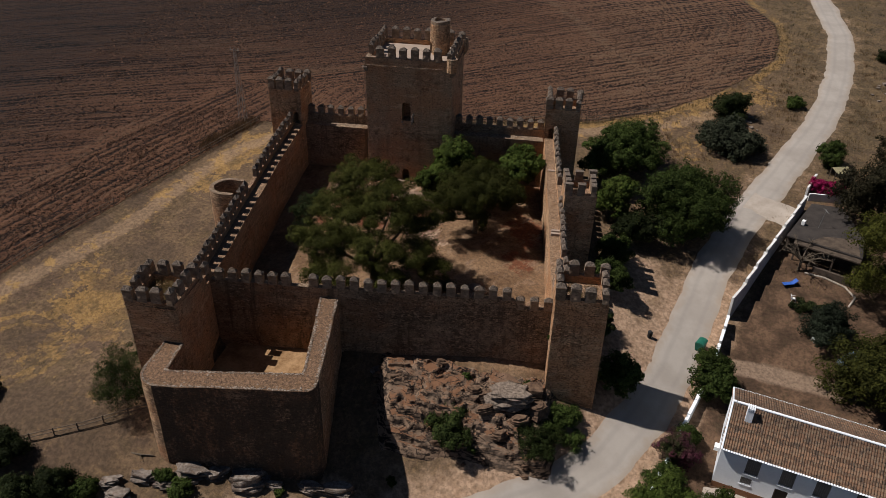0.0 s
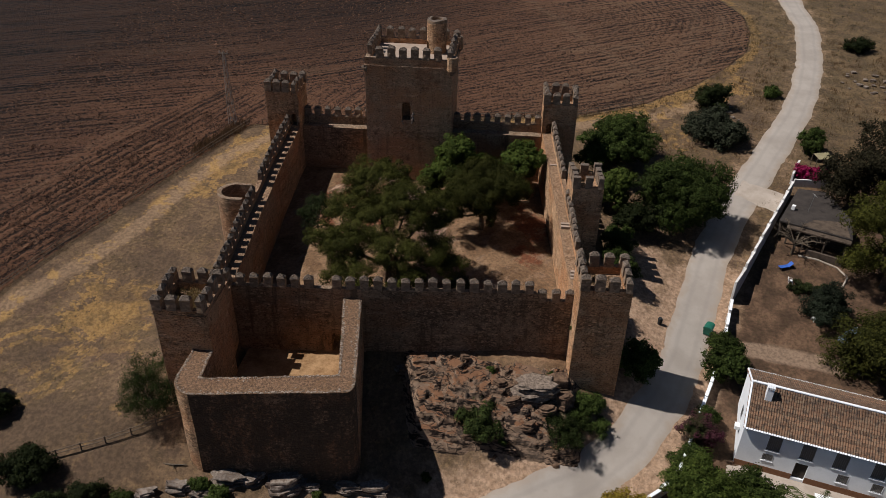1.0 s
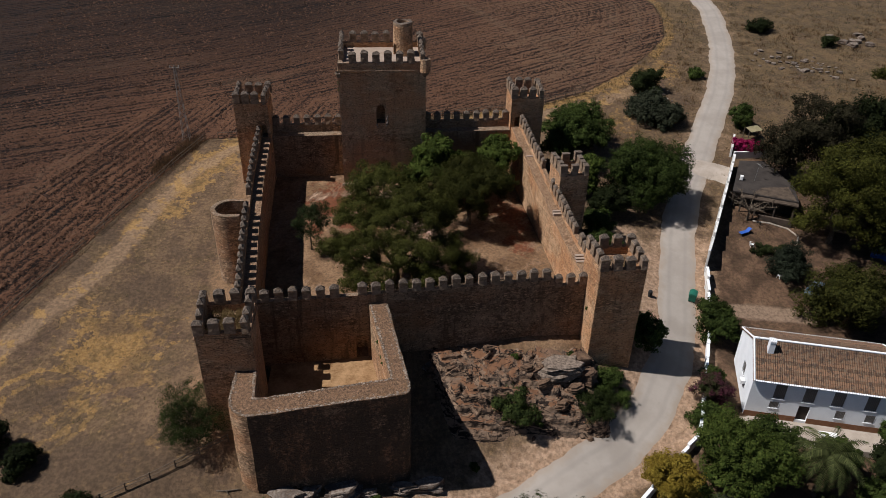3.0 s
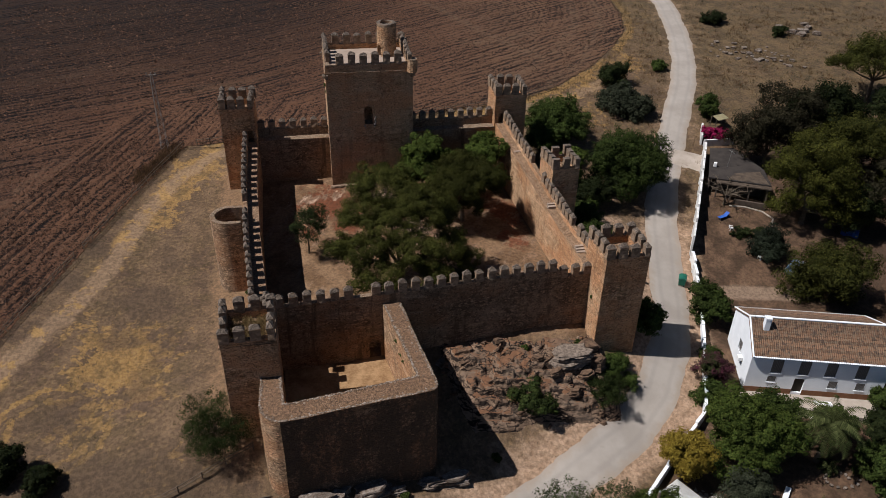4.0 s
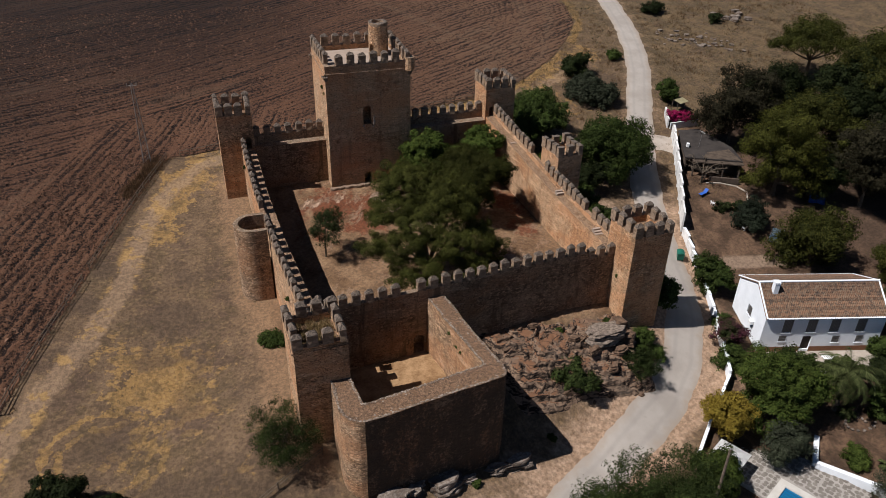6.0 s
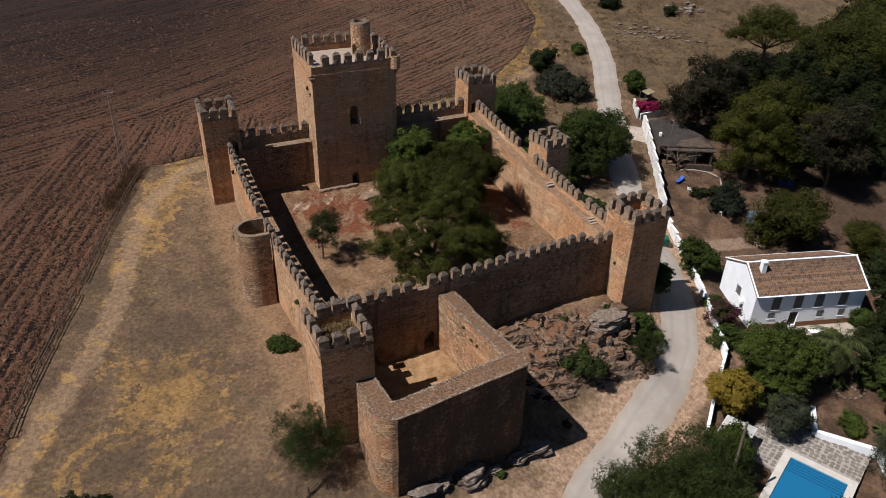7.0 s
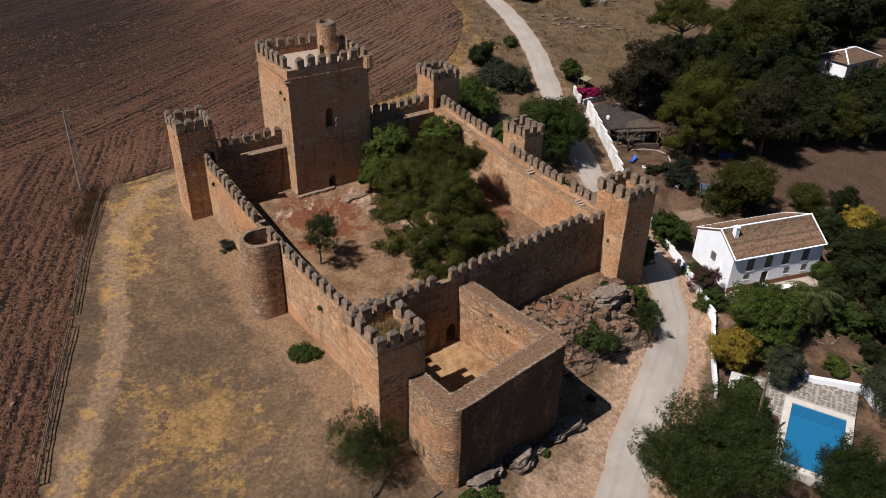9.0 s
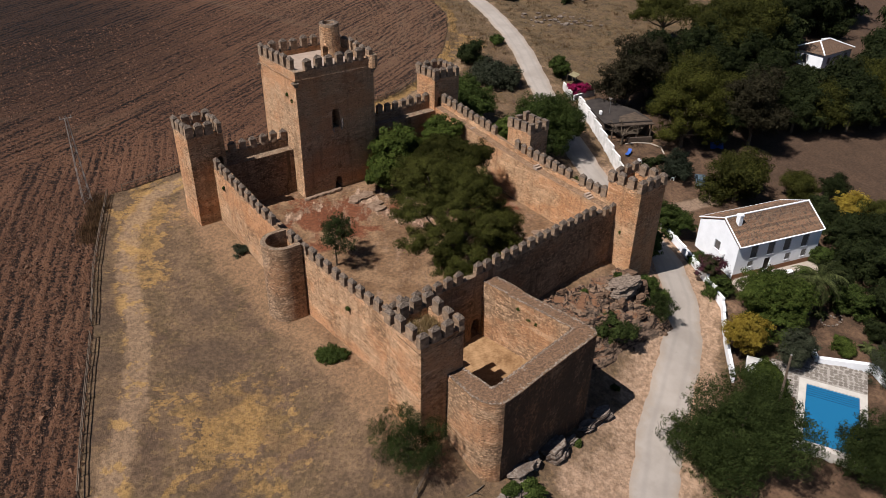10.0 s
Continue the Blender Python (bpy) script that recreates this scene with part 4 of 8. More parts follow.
def curtain(name, line, thick, base, tip, label, count, breast=0.55, skip=(), mat=None, openings=(), walk_drop=2.35):
    """A curtain wall: body with a wall walk, an outer breast wall, and merlons. The line is the outer face; the walk lies on its right."""
    t = thing(name, (line[0][0], line[0][1], base), label, "castle wall")
    mat = mat or M_WALL
    back = t.matrix_world.inverted()
    left, right = wall_lines(line, thick)
    bm = bmesh.new()
    slab(bm, left, right, base, lambda x, y: tip(x, y) - walk_drop, amp=0.035)
    bmesh.ops.recalc_face_normals(bm, faces=bm.faces)
    body = part("wall_body", bm, mat, None)
    if openings:
        cut(body, *openings)
    body.data.transform(back)
    body.parent = t
    l2, r2 = wall_lines(line, breast)
    bm = bmesh.new()
    slab(bm, l2, r2, lambda x, y: tip(x, y) - walk_drop - 0.1, lambda x, y: tip(x, y) - 1.55, amp=0.025)
    bmesh.ops.recalc_face_normals(bm, faces=bm.faces)
    bm.transform(back)
    part("breast_wall", bm, mat, t)
    m0, _ = wall_lines(line, 0.0)
    mid = [((a[0] + b[0]) / 2, (a[1] + b[1]) / 2) for a, b in zip(l2, r2)]
    pts = [Vector((*p, 0)) for p in mid]
    total = sum((b - a).length for a, b in zip(pts, pts[1:]))
    for k in range(count):
        if k in skip:
            continue
        s = total * (k + 0.5) / count
        for a, b in zip(pts, pts[1:]):
            seg = (b - a).length
            if s <= seg + 1e-6:
                p = a.lerp(b, s / seg)
                merlon_at(t, p.x, p.y, tip(p.x, p.y) - 1.56, math.degrees(math.atan2(b.y - a.y, b.x - a.x)))
                break
            s -= seg
    return t


west_wall = curtain("curtain_wall", [(-9.75, -39.3), (-11.3, -21.0), (-11.9, -10.0), (-12.1, 1.3)], 1.85, -6.0, tip_west, "long tan stone curtain wall with pointed merlons and wall walk", 28, skip=(15, 16))
bm = bmesh.new()
slab(bm, [(-8.02, -39.1), (-8.0, -36.35)], [(-8.55, -39.1), (-8.53, -36.35)], 3.5, 4.95, amp=0.03)
bmesh.ops.recalc_face_normals(bm, faces=bm.faces)
bm.transform(west_wall.matrix_world.inverted())
part("breast_wall", bm, M_WALL, west_wall)
for y in (-35.85, -37.45):
    merlon_at(west_wall, -8.27, y, 4.94, 90)
south_wall = curtain("curtain_wall", [(28.6, -32.4), (2.0, -34.7), (-9.3, -35.4)], 1.7, -8.5, lambda x, y: 5.35 if x < 24.6 else 4.35, "stained and shade-darkened tan stone curtain wall with pointed merlons above the rock outcrop", 26, mat=M_STAINED_SHADE,
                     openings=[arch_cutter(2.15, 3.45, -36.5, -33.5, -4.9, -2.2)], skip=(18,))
north_wall = curtain("curtain_wall", [(-10.4, 4.4), (0.2, 4.5)], 2.0, -2.0, lambda x, y: 9.3, "short stained and shade-darkened curtain wall between corner tower and keep", 7, mat=M_STAINED_SHADE, walk_drop=2.75)
north_wall_b = curtain("curtain_wall", [(11.9, 4.5), (25.2, 4.7)], 2.0, -2.0, lambda x, y: 9.55, "short stained and shade-darkened curtain wall between keep and corner tower", 9, mat=M_STAINED_SHADE, walk_drop=2.7)
east_wall = curtain("curtain_wall", [(26.9, 3.0), (28.8, -15.5), (29.3, -22.8), (30.2, -30.8)], 1.75, -8.0, tip_east, "tan stone curtain wall with a wall walk and steps", 28, skip=(10, 11, 12, 22))

# steps on the wall walks
for x, y, z, turn, n in ((28.75, -27.2, 2.1, 0, 5), (27.95, -18.0, 3.7, 0, 2), (26.75, -5.0, 5.5, 0, 2)):
    st = thing("wall_steps", (x, y, z), "short flight of worn stone steps on the wall walk", "steps")
    for k in range(n):
        bm = bmesh.new()
        box(bm, -0.55, -0.18, 0, 0.55, 0.2, 0.42 + 0.2 * (n - k), 0.03)
        bm.transform(pose(0, -0.36 * k + 0.2, -0.3))
        part("step", bm, M_TERRACE, st)

# round-fronted open tower on the west wall
round_tower = thing("round_tower", (-13.0, -18.8, -4.0), "half-round open-topped stone tower against the west wall", "tower")
bm = bmesh.new()
arc = [(-11.5, -21.3), (-12.9, -21.35)] + [(-13.0 - 2.15 * math.cos(a), -19.2 - 2.15 * math.sin(a)) for a in np.linspace(1.45, -1.45, 18)] + [(-12.9, -17.05), (-11.5, -17.1)]
inn = [(-11.5, -20.75), (-12.9, -20.8)] + [(-13.0 - 1.6 * math.cos(a), -19.2 - 1.6 * math.sin(a)) for a in np.linspace(1.45, -1.45, 18)] + [(-12.9, -17.6), (-11.5, -17.65)]
slab(bm, arc, inn, -5.5, lambda x, y: 6.5 + 0.03 * (y + 19), amp=0.04)
bmesh.ops.recalc_face_normals(bm, faces=bm.faces)
bm.transform(round_tower.matrix_world.inverted())
part("tower_body", bm, M_ROUND, round_tower)
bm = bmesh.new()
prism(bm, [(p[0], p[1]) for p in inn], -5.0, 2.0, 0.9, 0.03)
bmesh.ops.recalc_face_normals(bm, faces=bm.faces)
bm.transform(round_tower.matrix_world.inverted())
part("tower_floor", bm, M_SHADED_EARTH, round_tower, "earth fill inside the tower, its colour darkened for shade")

# wall tower on the east wall
BLOCK_TALL = [merlon_mesh(60 + k, 0.95, 0.6, 1.3, 0.03) for k in range(3)]
east_tower = square_tower("wall_tower", 28.35, -15.3, 32.2, -10.9, -6.5, 7.1, 7.95, "tan stone wall tower with tall flat-topped block merlons", (3, 4), M_WALL, BLOCK_TALL, skew=5.0,
                          cutters=[arch_cutter(27.0, 30.2, -14.6, -13.75, 4.1, 6.2, "x")])

# barbican: a three-sided enclosure in front of the south wall
bastion = thing("barbican", (0, -45, -6), "low thick-walled stone barbican with rounded corners and open court", "castle wall")
BO, BI = [], []


def lerp_line(a, b, n):
    return [(a[0] + (b[0] - a[0]) * k / n, a[1] + (b[1] - a[1]) * k / n) for k in range(n)]


BO += lerp_line((-8.95, -44.2), (-9.0, -48.0), 5)
BI += lerp_line((-7.0, -44.2), (-6.7, -47.6), 5)
for k in range(7):
    a = math.pi + k / 6 * math.pi / 2 * 0.95
    BO.append((-6.9 + 2.1 * math.cos(a), -48.3 + 2.2 * math.sin(a)))
    BI.append((-6.65 + 0.02 * k, -48.1 - 0.01 * k))
BO += lerp_line((-6.0, -50.4), (6.0, -48.7), 14)[1:]
BI += lerp_line((-6.4, -48.2), (5.6, -46.3), 14)[1:]
for k in range(5):
    a = -math.pi / 2 + k / 4 * math.pi / 2
    BO.append((6.75 + 0.85 * math.cos(a), -47.75 + 0.85 * math.sin(a)))
    BI.append((5.7 + 0.02 * k, -46.3 + 0.03 * k))
BO += lerp_line((7.55, -46.8), (5.7, -34.2), 14) + [(5.7, -34.2)]
BI += lerp_line((5.75, -46.0), (3.7, -34.2), 14) + [(3.7, -34.2)]
west_end, east_start = 11, len(BO) - 15
# the front takes the stone copy that has shade painted in
for name, a, b, mat, lab in (("west_wall", 0, west_end, M_BASTION, "sunlit tan rubble return with rounded corner"), ("front_wall", west_end, east_start, M_BASTION_SHADED, "rubble front wall with its shade put into the colour"), ("east_wall", east_start, len(BO) - 1, M_BASTION, "thick rubble side wall")):
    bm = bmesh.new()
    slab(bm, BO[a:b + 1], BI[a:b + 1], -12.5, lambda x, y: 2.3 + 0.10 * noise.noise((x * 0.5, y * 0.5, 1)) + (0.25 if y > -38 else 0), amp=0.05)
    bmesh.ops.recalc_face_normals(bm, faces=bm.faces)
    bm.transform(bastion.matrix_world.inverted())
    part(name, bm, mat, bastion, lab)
# loose rim stones along the barbican's top
M_RIM_STONE = Nodes("rim_rubble", 0.95)
M_RIM_STONE.colour(M_RIM_STONE.mix(M_RIM_STONE.random(True), (0.085, 0.056, 0.037), (0.290, 0.235, 0.185)))
M_RIM_STONE = M_RIM_STONE.mat
rim_v, rim_f = [], []
for rim, inward in ((BO, 1), (BI, -1)):
    for p in resample([(*q, 0) for q in rim], 0.13):
        for _ in range(2):
            depth = 0.05 + (0.24 if mrnd.random() < 0.9 else 0.75) * mrnd.random()
            d = (Vector((-0.5, -42, 0)) - p).normalized() * depth * inward
            x, y, r = p.x + d.x + mrnd.uniform(-.05, .05), p.y + d.y + mrnd.uniform(-.05, .05), mrnd.uniform(0.035, 0.12)
            z = 2.31 + 0.10 * noise.noise((p.x * 0.5, p.y * 0.5, 1)) + (0.25 if p.y > -38 else 0)
            a, i = mrnd.uniform(0, 6.28), len(rim_v)
            rim_v += [(x + r * 1.2 * math.cos(a + k * math.pi / 2), y + r * math.sin(a + k * math.pi / 2), z + r * 0.25) for k in range(4)] + [(x + r * 0.2, y, z + r * 0.75), (x, y, z - r * 0.5)]
            rim_f += [(i + k, i + (k + 1) % 4, i + 4) for k in range(4)] + [(i + (k + 1) % 4, i + k, i + 5) for k in range(4)]
me = mesh_of("rim_rubble", rim_v, rim_f, M_RIM_STONE)
me.transform(bastion.matrix_world.inverted())
rubble = new("rim_rubble", me)
rubble.parent = bastion
tagged(rubble, "pale loose rubble along the wall top", kind="stuff")
bm = bmesh.new()
prism(bm, [(-7.3, -48.5), (6.2, -46.6), (4.2, -34.0), (-7.3, -34.6)], -7.5, -4.8, 0.8, 0.06)
bmesh.ops.recalc_face_normals(bm, faces=bm.faces)
M_COURT = plain_material("court_earth", (0.130, 0.068, 0.028), (0.345, 0.215, 0.110), 0.45, 1.0, 0.6)
tagged(link("barbican_floor", bm, M_COURT), "packed tan earth floor of the barbican court", "floor", kind="structure")


# ---- trees and shrubs ----
M_PINE = leaf_material("pine_needles", (0.034, 0.039, 0.009), (0.100, 0.100, 0.021))
M_PINE_OLIVE = leaf_material("yellowish_pine_needles", (0.036, 0.040, 0.008), (0.100, 0.098, 0.018))
M_BROAD = leaf_material("broad_leaves", (0.030, 0.050, 0.011), (0.095, 0.125, 0.030))
M_BROAD_DARK = leaf_material("dark_leaves", (0.017, 0.026, 0.009), (0.046, 0.056, 0.018))
M_OLIVE_DARK = leaf_material("bluish_leaves", (0.018, 0.025, 0.014), (0.046, 0.056, 0.034))
M_OLIVE = leaf_material("olive_leaves", (0.039, 0.048, 0.026), (0.088, 0.095, 0.059))
M_YELLOW = leaf_material("yellow_leaves", (0.240, 0.170, 0.026), (0.420, 0.320, 0.056))
M_PEPPER = leaf_material("pepper_leaves", (0.021, 0.033, 0.009), (0.062, 0.080, 0.022))
M_FRESH = leaf_material("fresh_leaves", (0.048, 0.078, 0.014), (0.130, 0.160, 0.034))
M_DRY = leaf_material("dry_twigs", (0.024, 0.022, 0.011), (0.055, 0.047, 0.025))
M_BOUGAIN = leaf_material("magenta_bracts", (0.19, 0.008, 0.050), (0.36, 0.022, 0.105))
M_PLUM = leaf_material("plum_bracts", (0.060, 0.022, 0.030), (0.130, 0.034, 0.060), (0.035, 0.045, 0.014))
M_PALM = leaf_material("palm_fronds", (0.048, 0.062, 0.020), (0.150, 0.165, 0.060))
M_STRAW = leaf_material("straw", (0.150, 0.104, 0.048), (0.250, 0.180, 0.086))


M_STRAW_DARK = leaf_material("brown_brush", (0.095, 0.056, 0.028), (0.180, 0.110, 0.056))


def leaf_mesh(name, centres, normals, size, rs, mat, slim=0.55):
    """Many small leaves in one mesh: a slim blade each, about its centre and facing its normal."""
    n = len(centres)
    nrm = normals / (np.linalg.norm(normals, axis=1, keepdims=True) + 1e-9)
    r = rs.normal(size=(n, 3))
    u = np.cross(nrm, r)
    u /= np.linalg.norm(u, axis=1, keepdims=True) + 1e-9
    v = np.cross(nrm, u)
    s = size * rs.uniform(0.6, 1.35, (n, 1))
    tri = np.stack([centres + u * s, centres - u * s * 0.6 + v * s * slim + nrm * s * 0.15, centres - u * s * 0.6 - v * s * slim - nrm * s * 0.15], 1).reshape(-1, 3)
    me = bpy.data.meshes.new(name)
    me.vertices.add(3 * n)
    me.vertices.foreach_set("co", tri.astype(np.float32).ravel())
    me.loops.add(3 * n)
    me.loops.foreach_set("vertex_index", np.arange(3 * n, dtype=np.int32))
    me.polygons.add(n)
    me.polygons.foreach_set("loop_start", np.arange(0, 3 * n, 3, dtype=np.int32))
    me.update(calc_edges=True)
    me.materials.append(mat)
    return me


def crown_points(lobes, count, rs, clump=0.6, flat=0.75):
    """Leaf places on uneven clumps over each lobe (x, y, z, rx, ry, rz), and the way they face; some leaves stray."""
    cs, ns = [], []
    area = np.array([l[3] * l[4] for l in lobes])
    for l, share in zip(lobes, area / area.sum()):
        c, r = np.array(l[:3]), np.array(l[3:6])
        size = min(clump, 0.42 * r.mean())
        k = max(7, int(3.4 * r[0] * r[1] / size ** 2))
        d = rs.normal(size=(k, 3))
        d[:, 2] = d[:, 2] * 0.9 + 0.25
        d /= np.linalg.norm(d, axis=1, keepdims=True)
        centre = c + d * r * rs.uniform(0.45, 1.0, (k, 1)) ** 0.7 + rs.normal(size=(k, 3)) * size * 0.35
        rad = size * rs.uniform(0.45, 1.35, k)
        weight = rad ** 2
        m = max(1, int(count * share))
        pick = rs.choice(k, m, p=weight / weight.sum())
        e = rs.normal(size=(m, 3))
        e /= np.linalg.norm(e, axis=1, keepdims=True)
        reach = rs.uniform(0.35, 1.0, m) ** 0.5
        reach = np.where(rs.uniform(size=m) < 0.09, reach * 1.6, reach)
        off = e * (rad[pick] * reach)[:, None] * np.array([1, 1, flat])
        cs.append(centre[pick] + off)
        ns.append(e + d[pick] * 0.6 + np.array([0, 0, 0.35]) + rs.normal(size=(m, 3)) * 0.30)
    return np.concatenate(cs), np.concatenate(ns)


def tree(name, x, y, lobes, mat, label, count=7000, size=0.22, trunk=0.25, seed=1, clump=0.55, slim=0.55, category="tree", z=None, lean=(0, 0), group=""):
    """Lobes are given round the tree's foot."""
    z = gz(x, y) if z is None else z
    rs = np.random.default_rng(seed)
    far = group == "grove trees"
    count, size, slim = int(count * (2.9 if far else 3.0)), size * (0.72 if far else 0.66), max(slim, 0.22)
    t = thing(name, (x, y, z), label, category, group)
    cs, ns = crown_points(lobes, count, rs, clump)
    crown = new("crown", leaf_mesh("crown", cs, ns, size, rs, mat, slim))
    crown.parent = t
    if trunk:
        bm = bmesh.new()
        top = Vector((lean[0], lean[1], min(l[2] for l in lobes) * 0.6 + 0.2))
        tube(bm, [(0, 0, -0.3), (top.x * 0.3 + 0.05, top.y * 0.3, top.z * 0.4), tuple(top)], [trunk * 1.25, trunk, trunk * 0.8], 8)
        for l in lobes[:9]:
            mid = top.lerp(Vector(l[:3]), 0.5) + Vector(rs.normal(size=3) * 0.25)
            tube(bm, [tuple(top), tuple(mid), l[:3]], [trunk * 0.55, trunk * 0.38, trunk * 0.12], 6)
        tr = part("trunk", bm, M_BARK, t)
    return t


def lobe_ball(h, r, n, seed, flat=0.7, spread=0.62):
    r = r * 1.22
    rs = np.random.default_rng(seed)
    out = [(0, 0, h, r * 0.62, r * 0.62, r * 0.55 * flat / 0.7)]
    for k in range(n):
        a = 2 * math.pi * (k / n + rs.uniform(-0.06, 0.06)) * 2.4
        d = r * spread * math.sqrt((k + 0.8) / n)
        q = r * rs.uniform(0.32, 0.50)
        out.append((d * math.cos(a), d * math.sin(a), h + r * flat * rs.uniform(-0.75, 0.45) * (1 - 0.3 * d / r), q, q, q * 0.8))
    return out


# courtyard
tree("pine_tree", 7.0, -25.0, [(-1.3, 3.6, 12.6, 4.3, 3.9, 2.4), (2.4, 0.6, 11.4, 4.0, 3.8, 2.5), (-4.2, 1.4, 10.2, 3.3, 3.2, 2.1), (-1.2, -1.6, 10.0, 3.6, 3.2, 2.3), (4.6, 3.0, 9.3, 3.0, 3.0, 2.0), (-7.4, -1.9, 8.3, 1.9, 1.8, 1.3), (-4.0, -3.4, 8.2, 2.8, 2.6, 1.8),
                                (1.6, -4.6, 8.3, 3.0, 2.6, 1.9), (5.6, -1.6, 7.2, 2.9, 2.6, 1.7), (-2.6, -6.3, 6.0, 2.4, 2.0, 1.6), (3.4, -6.2, 5.6, 2.2, 1.9, 1.4), (7.6, -2.2, 5.4, 1.9, 1.9, 1.3), (-4.9, -5.2, 5.6, 1.9, 1.7, 1.2)],
     M_PINE, "large dark green pine with layered crown in the castle yard", 72000, 0.17, 0.42, 3, 0.72, 0.36)
tree("pine_tree", 17.4, -11.2, [(-0.3, 2.0, 6.9, 4.1, 3.8, 2.1), (2.8, -1.2, 7.2, 3.2, 2.8, 1.9), (-3.4, -1.4, 5.8, 2.7, 2.6, 1.8), (-0.6, -2.4, 6.2, 3.0, 2.6, 1.8), (3.7, 1.6, 5.9, 2.5, 2.3, 1.6), (-3.8, -3.2, 3.6, 1.6, 1.5, 1.1), (0.6, -3.6, 4.2, 1.7, 1.5, 1.1)],
     M_PINE, "dark green spreading pine beside the east wall walk", 38000, 0.17, 0.34, 4, 0.72, 0.36)
tree("fig_tree", 13.0, -3.4, lobe_ball(6.3, 3.5, 11, 5, 1.0), M_FRESH, "leafy green tree growing at the foot of the keep", 9500, 0.27, 0.2, 5)
tree("fig_tree", 9.8, -4.6, lobe_ball(3.4, 2.0, 7, 25, 0.9), M_FRESH, "bright green bushy young tree beside the keep steps", 3600, 0.25, 0.1, 25)
tree("fig_tree", 22.2, -2.0, lobe_ball(5.8, 3.3, 9, 6, 0.95), M_FRESH, "leafy green tree against the north curtain wall", 8000, 0.27, 0.2, 6)
tree("fig_tree", 17.2, -4.5, lobe_ball(5.0, 2.6, 7, 26, 0.95), M_FRESH, "broad green tree behind the courtyard pines", 5500, 0.27, 0.18, 26)
tree("young_tree", -4.0, -15.2, lobe_ball(5.0, 2.0, 14, 7, 1.15, 1.0), M_BROAD_DARK, "small thin-crowned tree standing alone in the yard", 3600, 0.14, 0.12, 7, 0.3)
tree("dry_shrub", 15.5, -24.0, lobe_ball(1.2, 1.5, 5, 8), M_OLIVE, "low greyish shrub under the pines", 1500, 0.16, 0.05, 8, category="shrub")

# west side and barbican
tree("olive_tree", -14.0, -45.0, lobe_ball(3.3, 2.3, 26, 11, 1.2, 1.05), M_PEPPER, "feathery dark green tree beside the barbican", 9000, 0.12, 0.12, 11, 0.30, 0.36)
tree("olive_tree", -34.3, -45, lobe_ball(2.0, 2.2, 9, 12, 0.8), M_BROAD_DARK, "dark green bushy tree at the grassland edge", 6500, 0.22, 0.15, 12)
tree("olive_tree", -29.8, -47.1, lobe_ball(1.3, 1.6, 7, 13, 0.7), M_BROAD_DARK, "low dark green bush in dry grass", 3500, 0.2, 0.1, 13)
tree("shrub", -12.6, -28.6, [(-0.9, 0.5, 0.25, 0.9, 0.8, 0.45), (0.1, 0.1, 0.35, 1.0, 0.9, 0.5), (0.7, -0.9, 0.25, 0.9, 0.8, 0.4), (-0.4, -0.8, 0.2, 0.8, 0.8, 0.35), (-1.3, -0.2, 0.15, 0.7, 0.7, 0.3)], M_BROAD, "low flat green shrub against the west wall", 3000, 0.15, 0, 14, category="shrub")
tree("shrub", -12.9, -6.4, lobe_ball(0.45, 1.0, 6, 15, 0.4), M_OLIVE, "small green shrub at the foot of the wall", 1200, 0.14, 0, 15, category="shrub")

# rock slope south of the wall
tree("fig_tree", 19.2, -41.6, lobe_ball(1.6, 1.9, 12, 16, 0.8, 0.95), M_PEPPER, "spreading fig bush on the rocky slope", 3600, 0.22, 0.1, 16, 0.36)
tree("shrub", 28.4, -40.9, lobe_ball(1.5, 1.9, 14, 17, 0.85, 0.9), M_PEPPER, "feathery green bush at the roadside", 6500, 0.15, 0.08, 17, 0.30, 0.3, category="shrub")
tree("shrub", 30.8, -37.6, lobe_ball(0.8, 1.6, 7, 18, 0.5), M_BROAD, "low green bush under the corner tower", 2600, 0.17, 0, 18, category="shrub")
tree("fig_tree", 36.0, -32.6, lobe_ball(3.0, 2.1, 8, 19, 0.8), M_BROAD, "dark round bush in the tower's shade", 3800, 0.25, 0.12, 19)
tree("fig_tree", 33.6, -25.0, lobe_ball(2.0, 1.9, 8, 20, 0.9), M_BROAD_DARK, "dark green bush beside the east wall", 3200, 0.25, 0.12, 20)

# east of the castle
tree("carob_tree", 45.2, -3.4, lobe_ball(5.4, 5.5, 22, 31, 0.85, 0.68), M_BROAD, "broad dark green tree shading the road", 27000, 0.22, 0.3, 31)
tree("carob_tree", 38.6, 11.8, lobe_ball(4.2, 4.4, 16, 44, 0.8, 0.68), M_BROAD, "spreading green tree on the dry bank", 16000, 0.22, 0.22, 44)
tree("carob_tree", 35.6, -2.6, lobe_ball(4.4, 2.7, 11, 45, 1.1), M_FRESH, "green tree close to the east wall", 7000, 0.25, 0.2, 45)
tree("carob_tree", 34.6, 6.6, lobe_ball(4.4, 3.4, 12, 46, 0.9, 0.8), M_BROAD, "green tree crowding the north-east tower", 9000, 0.23, 0.2, 46)
tree("carob_tree", 38.6, -6.6, lobe_ball(2.6, 2.6, 10, 47, 0.8, 0.8), M_BROAD_DARK, "dark low tree between wall and road", 5500, 0.23, 0.15, 47)
tree("fig_tree", 35.4, -11.4, lobe_ball(2.0, 1.9, 9, 48, 0.9, 0.8), M_BROAD, "bushy green fig at the wall foot", 3600, 0.22, 0.1, 48)
tree("carob_tree", 35.2, -17.5, lobe_ball(2.6, 2.2, 8, 43, 0.8), M_BROAD, "green tree between the wall and the road", 3800, 0.25, 0.2, 43)
